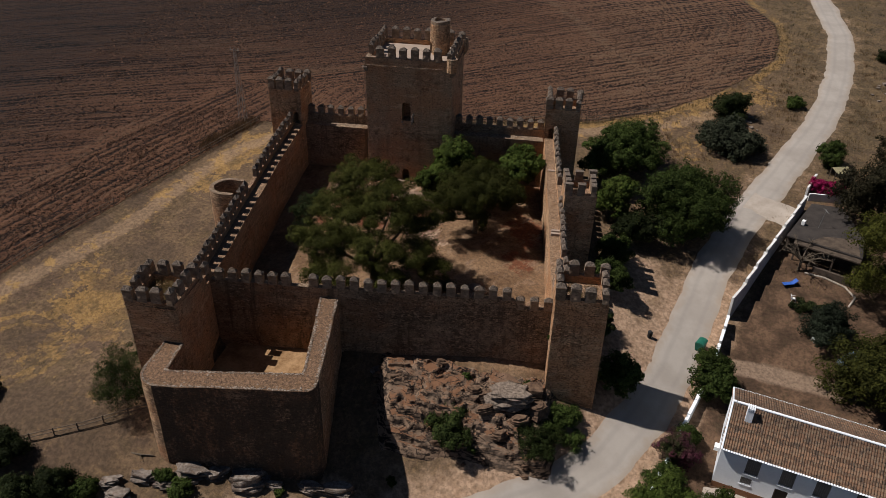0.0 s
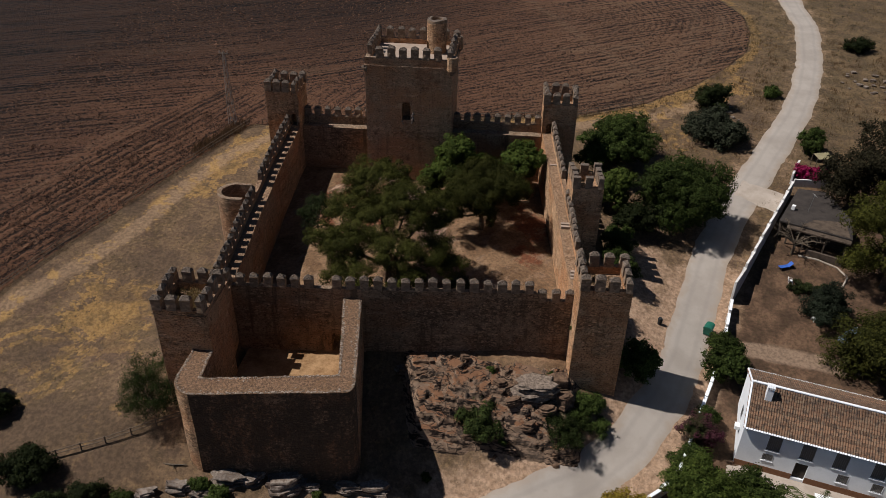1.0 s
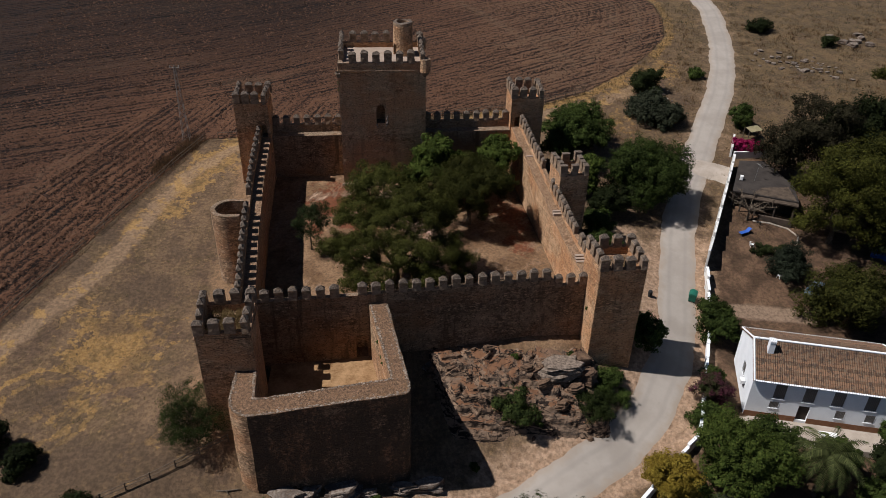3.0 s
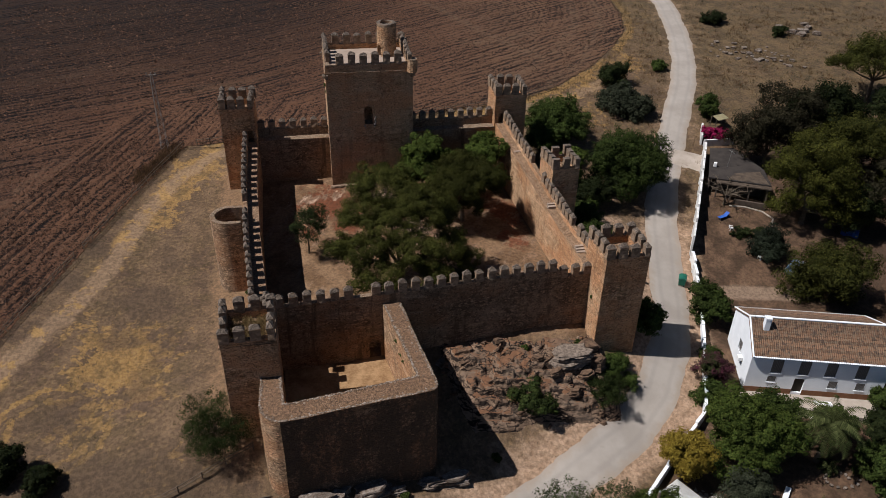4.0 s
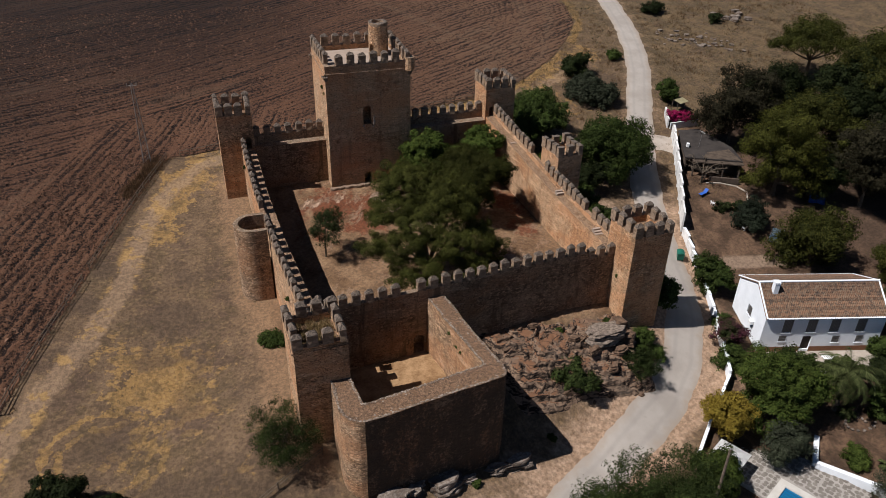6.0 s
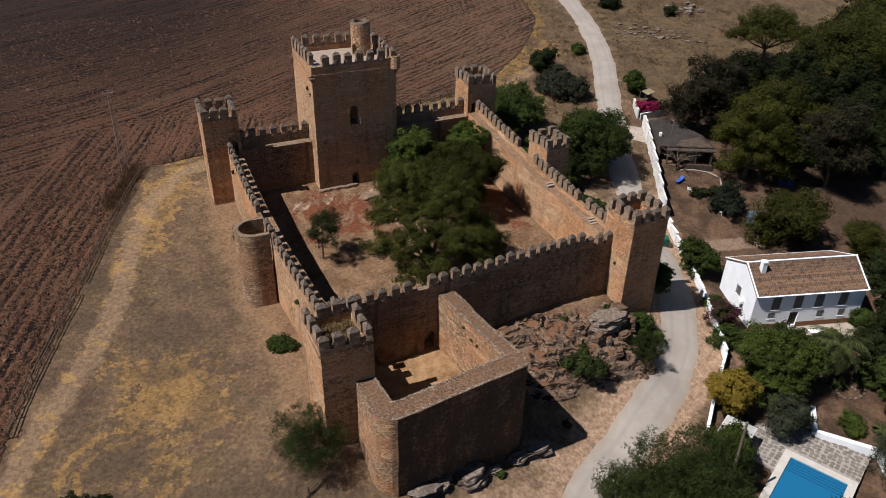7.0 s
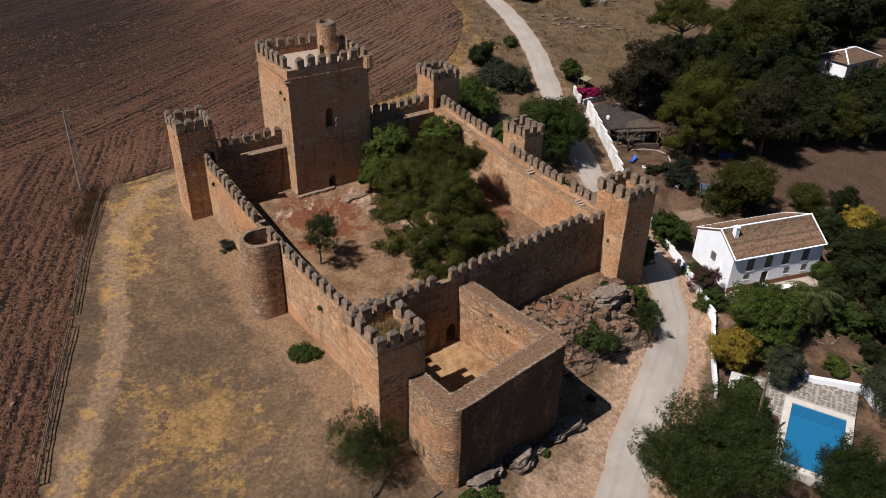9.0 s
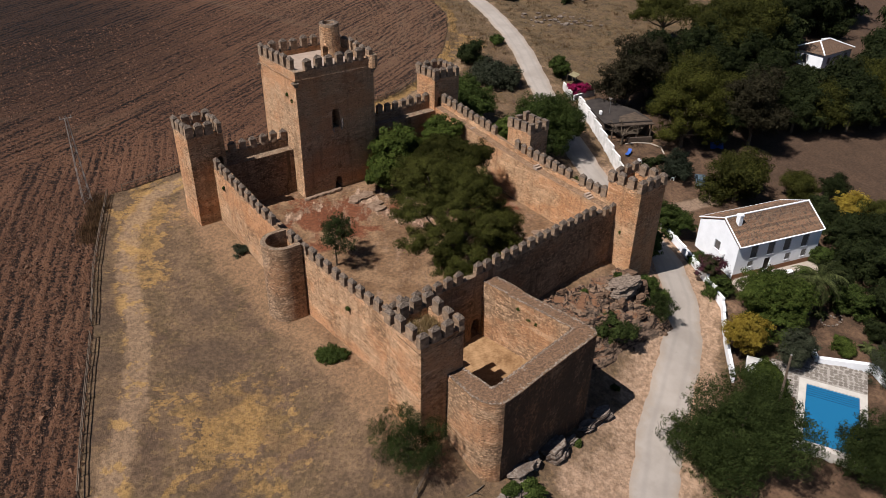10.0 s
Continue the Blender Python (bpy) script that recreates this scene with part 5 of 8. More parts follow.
tree("prickly_pear", 54.4, 21.6, lobe_ball(1.9, 4.1, 18, 34, 0.50, 0.85), M_OLIVE, "wide thicket of grey-green prickly pear", 7000, 0.28, 0, 34, slim=0.8, category="shrub")
tree("bush", 55.9, 30.9, lobe_ball(2.1, 3.0, 10, 35, 0.75), M_BROAD_DARK, "dark green bush near the ploughed field", 5000, 0.22, 0.1, 35, category="shrub")
tree("bush", 67.5, 36.4, lobe_ball(1.0, 1.5, 6, 36, 0.6), M_BROAD, "small green bush in dry grass by the road", 1800, 0.2, 0, 36, category="shrub")
tree("bush", 69.5, 18.5, lobe_ball(2.4, 2.2, 8, 37, 1.0), M_BROAD, "upright green bush beside the road", 4500, 0.22, 0.1, 37, category="shrub")
tree("bush", 88.5, 56.0, lobe_ball(1.4, 2.4, 7, 38, 0.6), M_BROAD_DARK, "round dark green bush on the dry slope", 3000, 0.22, 0, 38, category="shrub")
tree("bush", 100.0, 47.0, lobe_ball(1.0, 1.6, 6, 39, 0.6), M_BROAD_DARK, "small dark bush on the dry slope", 1500, 0.22, 0, 39, category="shrub")

# grove beyond the white wall: four kinds, repeated
grove_pine = tree("grove_pine", 70.3, -12.8, [(0.0, 0.0, 12.4, 4.2, 4.2, 2.6), (2.6, 1.8, 10.2, 3.4, 3.4, 2.4), (-2.8, 1.4, 9.8, 3.4, 3.2, 2.4), (0.4, -3.0, 9.4, 3.5, 3.2, 2.4), (-2.8, -2.6, 6.4, 3.2, 3.0, 2.2), (3.1, -2.4, 6.8, 3.2, 3.0, 2.2), (0.0, 3.4, 6.8, 3.2, 3.0, 2.2), (-3.4, 0.6, 3.6, 2.6, 2.4, 1.8), (2.8, -3.6, 3.2, 2.4, 2.2, 1.6), (3.8, 1.2, 4.4, 2.2, 2.2, 1.5)],
                  M_PINE_OLIVE, "tall rounded yellow-green pine in the grove", 13000, 0.28, 0.4, 51, 1.15, 0.35, group="grove trees")
grove_dark = tree("grove_tree", 80.5, 4.0, lobe_ball(7.4, 5.2, 15, 52, 1.1, 0.7), M_BROAD_DARK, "dense dark green tree in the grove", 9500, 0.30, 0.35, 52, 1.0, group="grove trees")
grove_brown = tree("grove_cypress", 71.8, 1.8, lobe_ball(8.8, 4.7, 22, 53, 1.55, 0.85), M_DRY, "brownish half-dry tall tree behind the flat-roofed shed", 10000, 0.26, 0.32, 53, 0.75, group="grove trees")
grove_oak = tree("grove_tree", 64.2, -28.8, lobe_ball(5.0, 4.9, 18, 54, 0.78), M_PINE, "dense round dark green tree beside the house", 14000, 0.26, 0.35, 54, 1.0, 0.4, group="grove trees")
grove_green = tree("grove_pine", 82.0, -3.2, lobe_ball(7.8, 5.0, 15, 55, 0.85, 0.72), M_PINE, "domed mid-green pine in the grove", 10000, 0.29, 0.35, 55, 1.15, 0.4, group="grove trees")
grove_flat = tree("grove_pine", 101.5, 17.6, [(0, 0, 10.6, 4.6, 4.6, 2.4), (4.2, 1.2, 9.4, 3.9, 3.6, 2.0), (-4.0, -0.8, 9.2, 3.8, 3.8, 2.1), (0.8, -4.2, 9.0, 3.8, 3.4, 2.0), (-0.6, 4.2, 9.0, 3.6, 3.4, 2.0), (-6.0, 2.0, 7.8, 2.4, 2.4, 1.4), (5.6, -3.2, 7.6, 2.5, 2.4, 1.4)],
                  M_PINE, "umbrella-shaped pine with a bare trunk at the grove's edge", 10000, 0.29, 0.36, 60, 1.1, 0.4, group="grove trees")
grove_far = tree("grove_tree", 128, 14, lobe_ball(6.4, 5.6, 13, 59, 0.95), M_BROAD_DARK, "dense dark green tree at the far end of the grove", 3600, 0.5, 0.35, 59, 1.1, group="grove trees")
grnd = random.Random(3)
for src, x, y, s in ((grove_dark, 87, 6.5, 0.85), (grove_dark, 76.5, -5.5, 0.72), (grove_dark, 92, -4, 0.95), (grove_dark, 97.5, 3, 1.0), (grove_green, 89, -9.5, 0.8), (grove_dark, 95.5, -11.5, 0.85), (grove_dark, 90, -16, 0.75), (grove_brown, 82.5, -19.2, 1.08), (grove_dark, 77, -16, 0.6), (grove_dark, 102, -5, 0.95),
                     (grove_flat, 105.5, 3, 1.3), (grove_green, 113.5, 4.5, 1.35), (grove_dark, 109, -4.5, 0.9), (grove_green, 121, 10, 1.2), (grove_dark, 126, 4.5, 1.05), (grove_far, 117.5, 0.0, 1.05), (grove_far, 122.5, 15.5, 1.0), (grove_flat, 131, 13, 1.1),
                     (grove_dark, 94.5, -20.8, 0.82), (grove_green, 100, -23.8, 0.86), (grove_dark, 105, -26.4, 0.92), (grove_pine, 110.5, -28.6, 0.82), (grove_dark, 116, -30.8, 1.05), (grove_far, 121.5, -33, 1.1), (grove_dark, 100.5, -15.5, 0.72), (grove_far, 106.5, -18.5, 0.75), (grove_far, 112, -20.5, 0.95), (grove_green, 117.5, -23.5, 1.0), (grove_far, 123.5, -21.5, 0.95), (grove_far, 109, -12, 0.55), (grove_far, 115.5, -10.5, 0.45), (grove_far, 126, -27, 1.1), (grove_far, 133, -20, 0.9), (grove_far, 139, -14.5, 0.8),
                     (grove_far, 138, 8, 1.1), (grove_far, 148, 18, 1.3), (grove_far, 158, 6, 1.2), (grove_far, 146, 4, 1.0), (grove_far, 165, 14, 1.4), (grove_far, 142, 24, 1.2), (grove_far, 160, 26, 1.4), (grove_far, 152, -14, 1.0),
                     (grove_oak, 76, -47, 0.7), (grove_dark, 68, -50.5, 0.7), (grove_dark, 70, -41, 0.45), (grove_oak, 73.8, -34.6, 0.62), (grove_dark, 79.5, -38, 0.38)):
    copy_thing(src, pose(x, y, gz(x, y) - 0.2, 0, 0, grnd.uniform(0, 360)) @ Matrix.Scale(s * grnd.uniform(0.95, 1.05), 4))
bare = thing("bare_tree", (60.2, -7.2, gz(60.2, -7.2)), "leafless grey tree spreading over the shed porch", "tree")
brs = random.Random(56)
bm = bmesh.new()
tube(bm, [(0, 0, -0.3), (0.1, 0, 0.9), (0.1, 0.1, 1.6)], [0.24, 0.18, 0.15], 8)
part("trunk", bm, M_BARK, bare)
for k in range(11):
    bm = bmesh.new()
    a, ln = k * 2.399, brs.uniform(2.0, 3.6)
    tip_v = Vector((math.cos(a) * ln, math.sin(a) * ln, 2.0 + brs.uniform(0.3, 2.0)))
    root = Vector((0.1, 0.1, 1.5))
    knee = root.lerp(tip_v, 0.5) + Vector((brs.uniform(-.3, .3), brs.uniform(-.3, .3), 0.4))
    tube(bm, [root, knee, tip_v], [0.10, 0.06, 0.02], 5)
    for _ in range(16):
        u = brs.uniform(0.3, 1.0)
        b0 = root.lerp(knee, u * 2) if u < 0.5 else knee.lerp(tip_v, u * 2 - 1)
        b1 = b0 + Vector((brs.uniform(-1, 1), brs.uniform(-1, 1), brs.uniform(-0.3, 0.8))) * 0.9
        tube(bm, [b0, b0.lerp(b1, 0.5) + Vector((0, 0, 0.1)), b1], [0.03, 0.02, 0.008], 3)
    part("branch", bm, M_BARK, bare)
tree("hedge", 61.2, -14.6, [(-2.2, 0.5, 0.5, 1.1, 0.8, 0.7), (-0.6, 0.2, 0.5, 1.2, 0.8, 0.7), (1.0, 0, 0.5, 1.2, 0.8, 0.7)], M_BROAD_DARK, "low clipped dark hedge in the garden", 2600, 0.15, 0, 57, category="hedge")
tree("bush", 61.0, -19.0, lobe_ball(2.8, 2.6, 11, 58, 0.8), M_OLIVE_DARK, "bluish dark bush beside the parked car", 6200, 0.20, 0.1, 58, category="shrub")

# round the house
tree("walnut_tree", 46.6, -29.0, lobe_ball(2.8, 2.7, 10, 61, 0.8), M_BROAD, "green tree inside the low white wall", 5500, 0.25, 0.16, 61)
tree("bougainvillea", 42.2, -39.4, lobe_ball(2.3, 1.9, 8, 62, 0.8), M_PLUM, "plum-coloured bougainvillea beside the house", 4200, 0.17, 0.08, 62, category="shrub")
tree("shrub", 41.0, -42.2, lobe_ball(1.5, 1.9, 8, 63, 0.8), M_BROAD, "green climbing shrub over the low white wall", 3600, 0.2, 0.08, 63, category="shrub")
tree("bougainvillea", 67.6, 10.4, [(-1.5, 0.8, 1.6, 1.2, 1.0, 0.8), (-0.2, 0.1, 1.7, 1.3, 1.1, 0.9), (1.2, -0.5, 1.6, 1.2, 1.0, 0.8)], M_BOUGAIN, "bright magenta bougainvillea over the gate wall", 3600, 0.16, 0.08, 64, category="shrub")
tree("mulberry_tree", 40.6, -50.6, lobe_ball(5.4, 4.4, 14, 65, 0.8), M_FRESH, "wide leafy green tree in the house garden", 23000, 0.20, 0.25, 65)
tree("mulberry_tree", 45.6, -47.2, lobe_ball(3.4, 2.7, 10, 66, 0.8), M_BROAD, "leafy green tree in front of the house", 11000, 0.20, 0.2, 66)
tree("yellow_tree", 33.4, -51.1, lobe_ball(4.4, 2.6, 12, 67, 0.75), M_YELLOW, "yellow-leaved tree beside the low white wall", 8500, 0.2, 0.16, 67)
tree("olive_tree", 38.0, -56.0, lobe_ball(3.4, 2.5, 10, 68, 0.75), M_OLIVE, "silvery grey-green olive tree beside the pool terrace", 7500, 0.17, 0.18, 68)
tree("citrus_tree", 27.3, -57.8, lobe_ball(4.2, 2.4, 10, 69, 0.8), M_FRESH, "bright green leafy tree over the white parasol", 7000, 0.22, 0.15, 69)
tree("pepper_tree", 18.6, -60.6, lobe_ball(4.3, 6.2, 30, 70, 0.74, 0.76), M_PEPPER, "huge feathery dark green tree beside the road", 40000, 0.22, 0.4, 70, 0.34, 0.22)
tree("pepper_tree", 29.6, -70.0, lobe_ball(3.0, 3.9, 14, 71, 0.75, 0.7), M_PEPPER, "feathery dark green tree beside the pool", 16000, 0.2, 0.35, 71, 0.42, 0.3)
tree("pepper_tree", 45.8, -67.6, lobe_ball(4.2, 4.6, 12, 72, 0.8, 0.7), M_OLIVE, "grey-green feathery tree beyond the pool", 12000, 0.2, 0.3, 72, 0.6, 0.3)
tree("citrus_tree", 54.2, -54.6, lobe_ball(2.4, 2.8, 9, 73, 0.8), M_BROAD, "round green fruit tree in the garden", 6000, 0.23, 0.15, 73)
tree("citrus_tree", 62.0, -51.0, lobe_ball(3.2, 3.6, 10, 74, 0.8), M_BROAD_DARK, "dark green fruit tree beside the house", 7000, 0.25, 0.2, 74)
tree("citrus_tree", 57.5, -59.5, lobe_ball(3.2, 3.8, 10, 75, 0.8), M_BROAD_DARK, "dark round fruit tree in the garden", 7000, 0.25, 0.2, 75)
tree("shrub", 45.9, -58.4, lobe_ball(0.9, 1.5, 7, 76, 0.6), M_FRESH, "round green shrub beyond the terrace wall", 2600, 0.16, 0, 76, category="shrub")
tree("yellow_tree", 75.2, -42.6, lobe_ball(3.0, 3.3, 10, 77, 0.8), M_YELLOW, "yellow-green round tree behind the house", 6000, 0.25, 0.16, 77)
tree("citrus_tree", 68.5, -46.0, lobe_ball(2.8, 3.4, 10, 78, 0.8), M_BROAD_DARK, "dark green tree at the end of the house", 6000, 0.25, 0.16, 78)
tree("citrus_tree", 66.0, -56.0, lobe_ball(3.4, 4.4, 11, 79, 0.8), M_BROAD_DARK, "broad dark green tree at the garden edge", 8000, 0.27, 0.2, 79)
tree("citrus_tree", 50.5, -66.0, lobe_ball(3.4, 4.2, 11, 80, 0.8), M_BROAD_DARK, "broad dark green tree behind the terrace", 8000, 0.27, 0.2, 80)


def palm(name, x, y, h, r, label, seed, fronds=34):
    rs = np.random.default_rng(seed)
    t = thing(name, (x, y, gz(x, y)), label, "palm")
    if h > 1:
        bm = bmesh.new()
        tube(bm, [(0, 0, -0.2), (0.15, 0.1, h * 0.4), (0.2, 0.15, h)], [0.34, 0.27, 0.32], 10)
        part("trunk", bm, M_BARK, t)
    for k in range(fronds):
        a, lift = k * 2.399, 1.25 - 1.9 * k / fronds
        vs, fs = [], []
        pts = []
        p, ang = Vector((0.2, 0.15, h)), lift
        for j in range(8):
            pts.append(p.copy())
            p = p + Vector((math.cos(a) * math.cos(ang), math.sin(a) * math.cos(ang), math.sin(ang))) * (r / 7)
            ang -= 0.27
        side = Vector((-math.sin(a), math.cos(a), 0))
        for j in range(22):
            u = 0.12 + 0.88 * j / 21
            q = pts[min(int(u * 7), 6)].lerp(pts[min(int(u * 7) + 1, 7)], u * 7 - int(u * 7) if u < 1 else 1)
            ln = r * 0.14 * math.sin(math.pi * (0.15 + 0.8 * u)) + 0.1
            for sgn in (1, -1):
                fwd = Vector((math.cos(a), math.sin(a), -0.2))
                tip = q + side * sgn * ln + fwd * ln * 0.7 - Vector((0, 0, ln * 0.35))
                i = len(vs)
                vs += [q, q + fwd * 0.15, tip]
                fs.append((i, i + 1, i + 2))
        for j in range(7):
            i = len(vs)
            vs += [pts[j] - side * 0.03, pts[j] + side * 0.03, pts[j + 1] + side * 0.03, pts[j + 1] - side * 0.03]
            fs.append((i, i + 1, i + 2, i + 3))
        fr = new("frond", mesh_of("frond", vs, fs, M_PALM))
        fr.parent = t
    return t


palm("date_palm", 49.0, -51.6, 5.6, 4.3, "date palm with arching grey-green fronds in front of the house", 1)
palm("yucca", 48.6, -60.2, 0.4, 1.3, "spiky yellow-green yucca beyond the terrace wall", 2, 18)
palm("yucca", 49.5, -52.8, 0.5, 1.4, "spiky yucca at the foot of the palm", 3, 18)
palm("date_palm", 86.0, -50.0, 3.4, 2.8, "date palm behind the house", 4)


# grass and dry tufts
def tufts(name, places, mat, label, height=0.35, spread=0.25, blades=9, seed=5):
    rs = np.random.default_rng(seed)
    vs, fs = [], []
    for x, y, z in places:
        for _ in range(blades):
            a, l = rs.uniform(0, 6.28), rs.uniform(0.5, 1.2) * height
            bx, by = x + rs.normal() * spread, y + rs.normal() * spread
            dx, dy = math.cos(a) * l * 0.5, math.sin(a) * l * 0.5
            i = len(vs)
            vs += [(bx - dy * 0.12, by + dx * 0.12, z - 0.03), (bx + dy * 0.12, by - dx * 0.12, z - 0.03), (bx + dx, by + dy, z + l)]
            fs.append((i, i + 1, i + 2))
    return tagged(new(name, mesh_of(name, vs, fs, mat)), label, "grass", kind="stuff")


trs = np.random.default_rng(9)
tufts("tower_grass", [(x, y, 6.22) for x, y in zip(trs.uniform(-11.3, -8.0, 260), trs.uniform(-43.6, -40.0, 260))], M_STRAW, "dry straw grass on top of the corner tower", 0.5, 0.15)
tufts("tower_grass", [(x, y, 5.92) for x, y in zip(trs.uniform(29.2, 32.6, 120), trs.uniform(-34.9, -31.4, 120))], M_STRAW, "dry straw grass on top of the roadside tower", 0.3, 0.15)
along = [p for p in resample([(*q, 0) for q in FENCE], 0.22)]
tufts("fence_grass", [(p.x + trs.normal() * 0.5, p.y + trs.normal() * 0.5, gz(p.x, p.y)) for p in along[::2]], M_STRAW_DARK, "dry brown weeds along the field fence", 0.42, 0.35, 6)
edge_line = [p for p in resample([(*q, 0) for q in FIELD_EDGE[7:15]], 0.22)]
tufts("field_border_grass", [(p.x + trs.normal() * 0.8 + 0.8, p.y + trs.normal() * 0.7 - 0.6, gz(p.x, p.y)) for p in edge_line], M_STRAW, "golden dry grass along the ploughed field", 0.5, 0.35, 8)
px_, py_ = trs.uniform(62, 125, 3200), trs.uniform(8, 95, 3200)
keep_p = (line_distance(px_, py_, ROAD) > 3.4) & (line_distance(px_, py_, FIELD_EDGE, True) < -1.0)
tufts("hillside_grass", [(x, y, gz(x, y)) for x, y in zip(px_[keep_p], py_[keep_p])], M_STRAW, "dry straw grass on the slope beyond the road", 0.5, 0.4, 7)
px_, py_ = trs.uniform(33, 72, 1500), trs.uniform(-12, 50, 1500)
keep_p = (line_distance(px_, py_, ROAD) > 3.0) & (line_distance(px_, py_, FIELD_EDGE, True) < -1.0) & (line_distance(px_, py_, ROAD) < 22)
hs_x, hs_y = trs.uniform(66, 150, 900), trs.uniform(18, 100, 900)
keep_h = (line_distance(hs_x, hs_y, ROAD) > 4.5) & (line_distance(hs_x, hs_y, FIELD_EDGE, True) < -2.0)
tufts("hillside_scrub", [(x, y, gz(x, y)) for x, y in zip(hs_x[keep_h], hs_y[keep_h])], M_OLIVE, "grey-green low scrub on the dry slope", 0.45, 0.4, 12)
tufts("verge_grass", [(x, y, gz(x, y)) for x, y in zip(px_[keep_p], py_[keep_p])], M_STRAW, "dry straw grass between the wall and the road", 0.45, 0.35, 7)
bx_, by_ = trs.uniform(44, 130, 2600), trs.uniform(10, 60, 2600)
keep_b = (line_distance(bx_, by_, ROAD) > 3.8) & (line_distance(bx_, by_, FIELD_EDGE, True) < -2.5) & (np.array([noise.noise((x * 0.16, y * 0.16, 3)) for x, y in zip(bx_, by_)]) > -0.05) & ((bx_ < 60) | (by_ > 24))
tufts("bank_brush", [(x, y, gz(x, y)) for x, y in zip(bx_[keep_b], by_[keep_b])], M_STRAW_DARK, "brown dry brush in patches on the banks", 0.55, 0.35, 14)
px_, py_ = trs.uniform(-36, -13, 900), trs.uniform(-48, 12, 900)
tufts("meadow_grass", [(x, y, gz(x, y)) for x, y in zip(px_, py_)], M_STRAW, "scattered dry grass on the west meadow", 0.16, 0.3, 4)
tree("weed", -8.6, 4.9, [(0, 0, 0.2, 0.4, 0.4, 0.4)], M_BROAD, "green weed rooted in the wall top", 150, 0.12, 0, 91, category="weed", z=7.0)
for k, (x, y, z) in enumerate(((4.7, -39.5, 1.3), (4.95, -41.0, 0.5), (5.05, -41.9, 0.4), (28.35, -33.6, 0.2), (-12.2, -1.6, 5.6), (-10.75, -29.5, 2.2), (-0.1, 2.6, 14.4), (-0.05, 1.4, 13.9))):
    tree("wall_weed", x, y, [(0, 0, 0, 0.2, 0.2, 0.3)], M_BROAD, "green weed growing out of the masonry", 160, 0.11, 0, 92 + k, category="weed", z=z)

for k, (x, y, h, r, mat) in enumerate(((52.5, -48.6, 2.2, 2.0, M_BROAD), (57.5, -50.5, 2.0, 2.2, M_BROAD_DARK), (60.5, -46.6, 1.8, 1.8, M_BROAD), (64.0, -60.0, 2.6, 3.2, M_BROAD_DARK), (47.5, -62.8, 1.3, 1.6, M_BROAD), (52.0, -59.6, 1.2, 1.5, M_BROAD_DARK), (71.0, -52.5, 2.4, 2.8, M_BROAD), (43.6, -36.6, 1.2, 1.3, M_BROAD), (56.8, -64.5, 2.4, 2.8, M_BROAD_DARK))):
    tree("shrub", x, y, lobe_ball(h, r, 9, 130 + k, 0.8), mat, "green shrub in the house garden", int(1300 * r * r), 0.2, 0.08, 130 + k, category="shrub", group="garden shrubs")
for k, (x, y, r) in enumerate(((26.8, -35.6, 0.7), (19.9, -35.7, 0.5), (22.9, -40.2, 0.6), (29.3, -38.9, 1.5), (31.8, -39.4, 1.2), (16.8, -38.9, 0.45), (14.2, -46.9, 0.5), (21.7, -42.6, 0.5))):
    tree("weed_clump", x, y, lobe_ball(0.3 + 0.3 * r, r, 7, 150 + k, 0.6), M_BROAD, "low green weeds among the limestone ledges", int(900 * r + 300), 0.13, 0, 150 + k, category="weed", group="outcrop weeds")

for k, (x, y, h, r, mat) in enumerate(((-16.5, -55.2, 1.1, 1.9, M_BROAD_DARK), (-19.0, -56.5, 1.0, 1.8, M_BROAD_DARK), (-23.2, -53.6, 1.7, 2.3, M_BROAD_DARK), (-13.4, -54.8, 0.7, 1.3, M_BROAD), (-6.9, -52.0, 0.5, 0.9, M_BROAD), (-4.9, -52.9, 0.6, 1.1, M_BROAD), (4, -50.5, 0.2, 0.5, M_BROAD))):
    tree("bush", x, y, lobe_ball(h, r, 9, 170 + k, 0.7), mat, "dark green bush among rocks below the barbican", int(1200 * r * r + 300), 0.17, 0.05, 170 + k, category="shrub", group="barbican bushes")
# low weeds scattered on the meadow
wx_, wy_ = trs.uniform(-34, -13.5, 160), trs.uniform(-46, 10, 160)
tufts("meadow_weeds", [(x, y, gz(x, y)) for x, y in zip(wx_, wy_)], M_BROAD_DARK, "small dark weeds scattered on the west meadow", 0.22, 0.16, 14)
fx_ = [(p.x + 0.6 * trs.normal(), p.y + 0.6 * trs.normal()) for p in resample([(-28.6, 4.5, 0), (-25.4, 11.5, 0), (-24.0, 14.0, 0)], 0.08)]
tufts("fence_scrub", [(x, y, gz(x, y)) for x, y in fx_], M_STRAW_DARK, "brown dry brush beside the mast", 0.8, 0.35, 12)


# ---- white house ----
M_TILE = Nodes("clay_roof_tiles", 0.9)
_p = M_TILE.pos()
_c = M_TILE.mix(M_TILE.random(True), (0.050, 0.030, 0.020), (0.200, 0.112, 0.066))
_c = M_TILE.mix(M_TILE.math("MULTIPLY", M_TILE.ramp(M_TILE.noise(_p, 3.0, 3, 0.6), 0.47, 0.60), 0.65), _c, (0.160, 0.118, 0.080))
_c = M_TILE.mix(M_TILE.math("MULTIPLY", M_TILE.ramp(M_TILE.noise(_p, 2.1, 4, 0.6), 0.50, 0.62), 0.75), _c, (0.046, 0.034, 0.027))
M_TILE.colour(_c)
M_TILE.bump(M_TILE.noise(_p, 14, 3), 0.5, 0.02)
M_TILE = M_TILE.mat
M_SHUTTER = plain_material("grey_brown_shutter", (0.125, 0.108, 0.098), (0.180, 0.158, 0.145), 6, 0.6, 0)
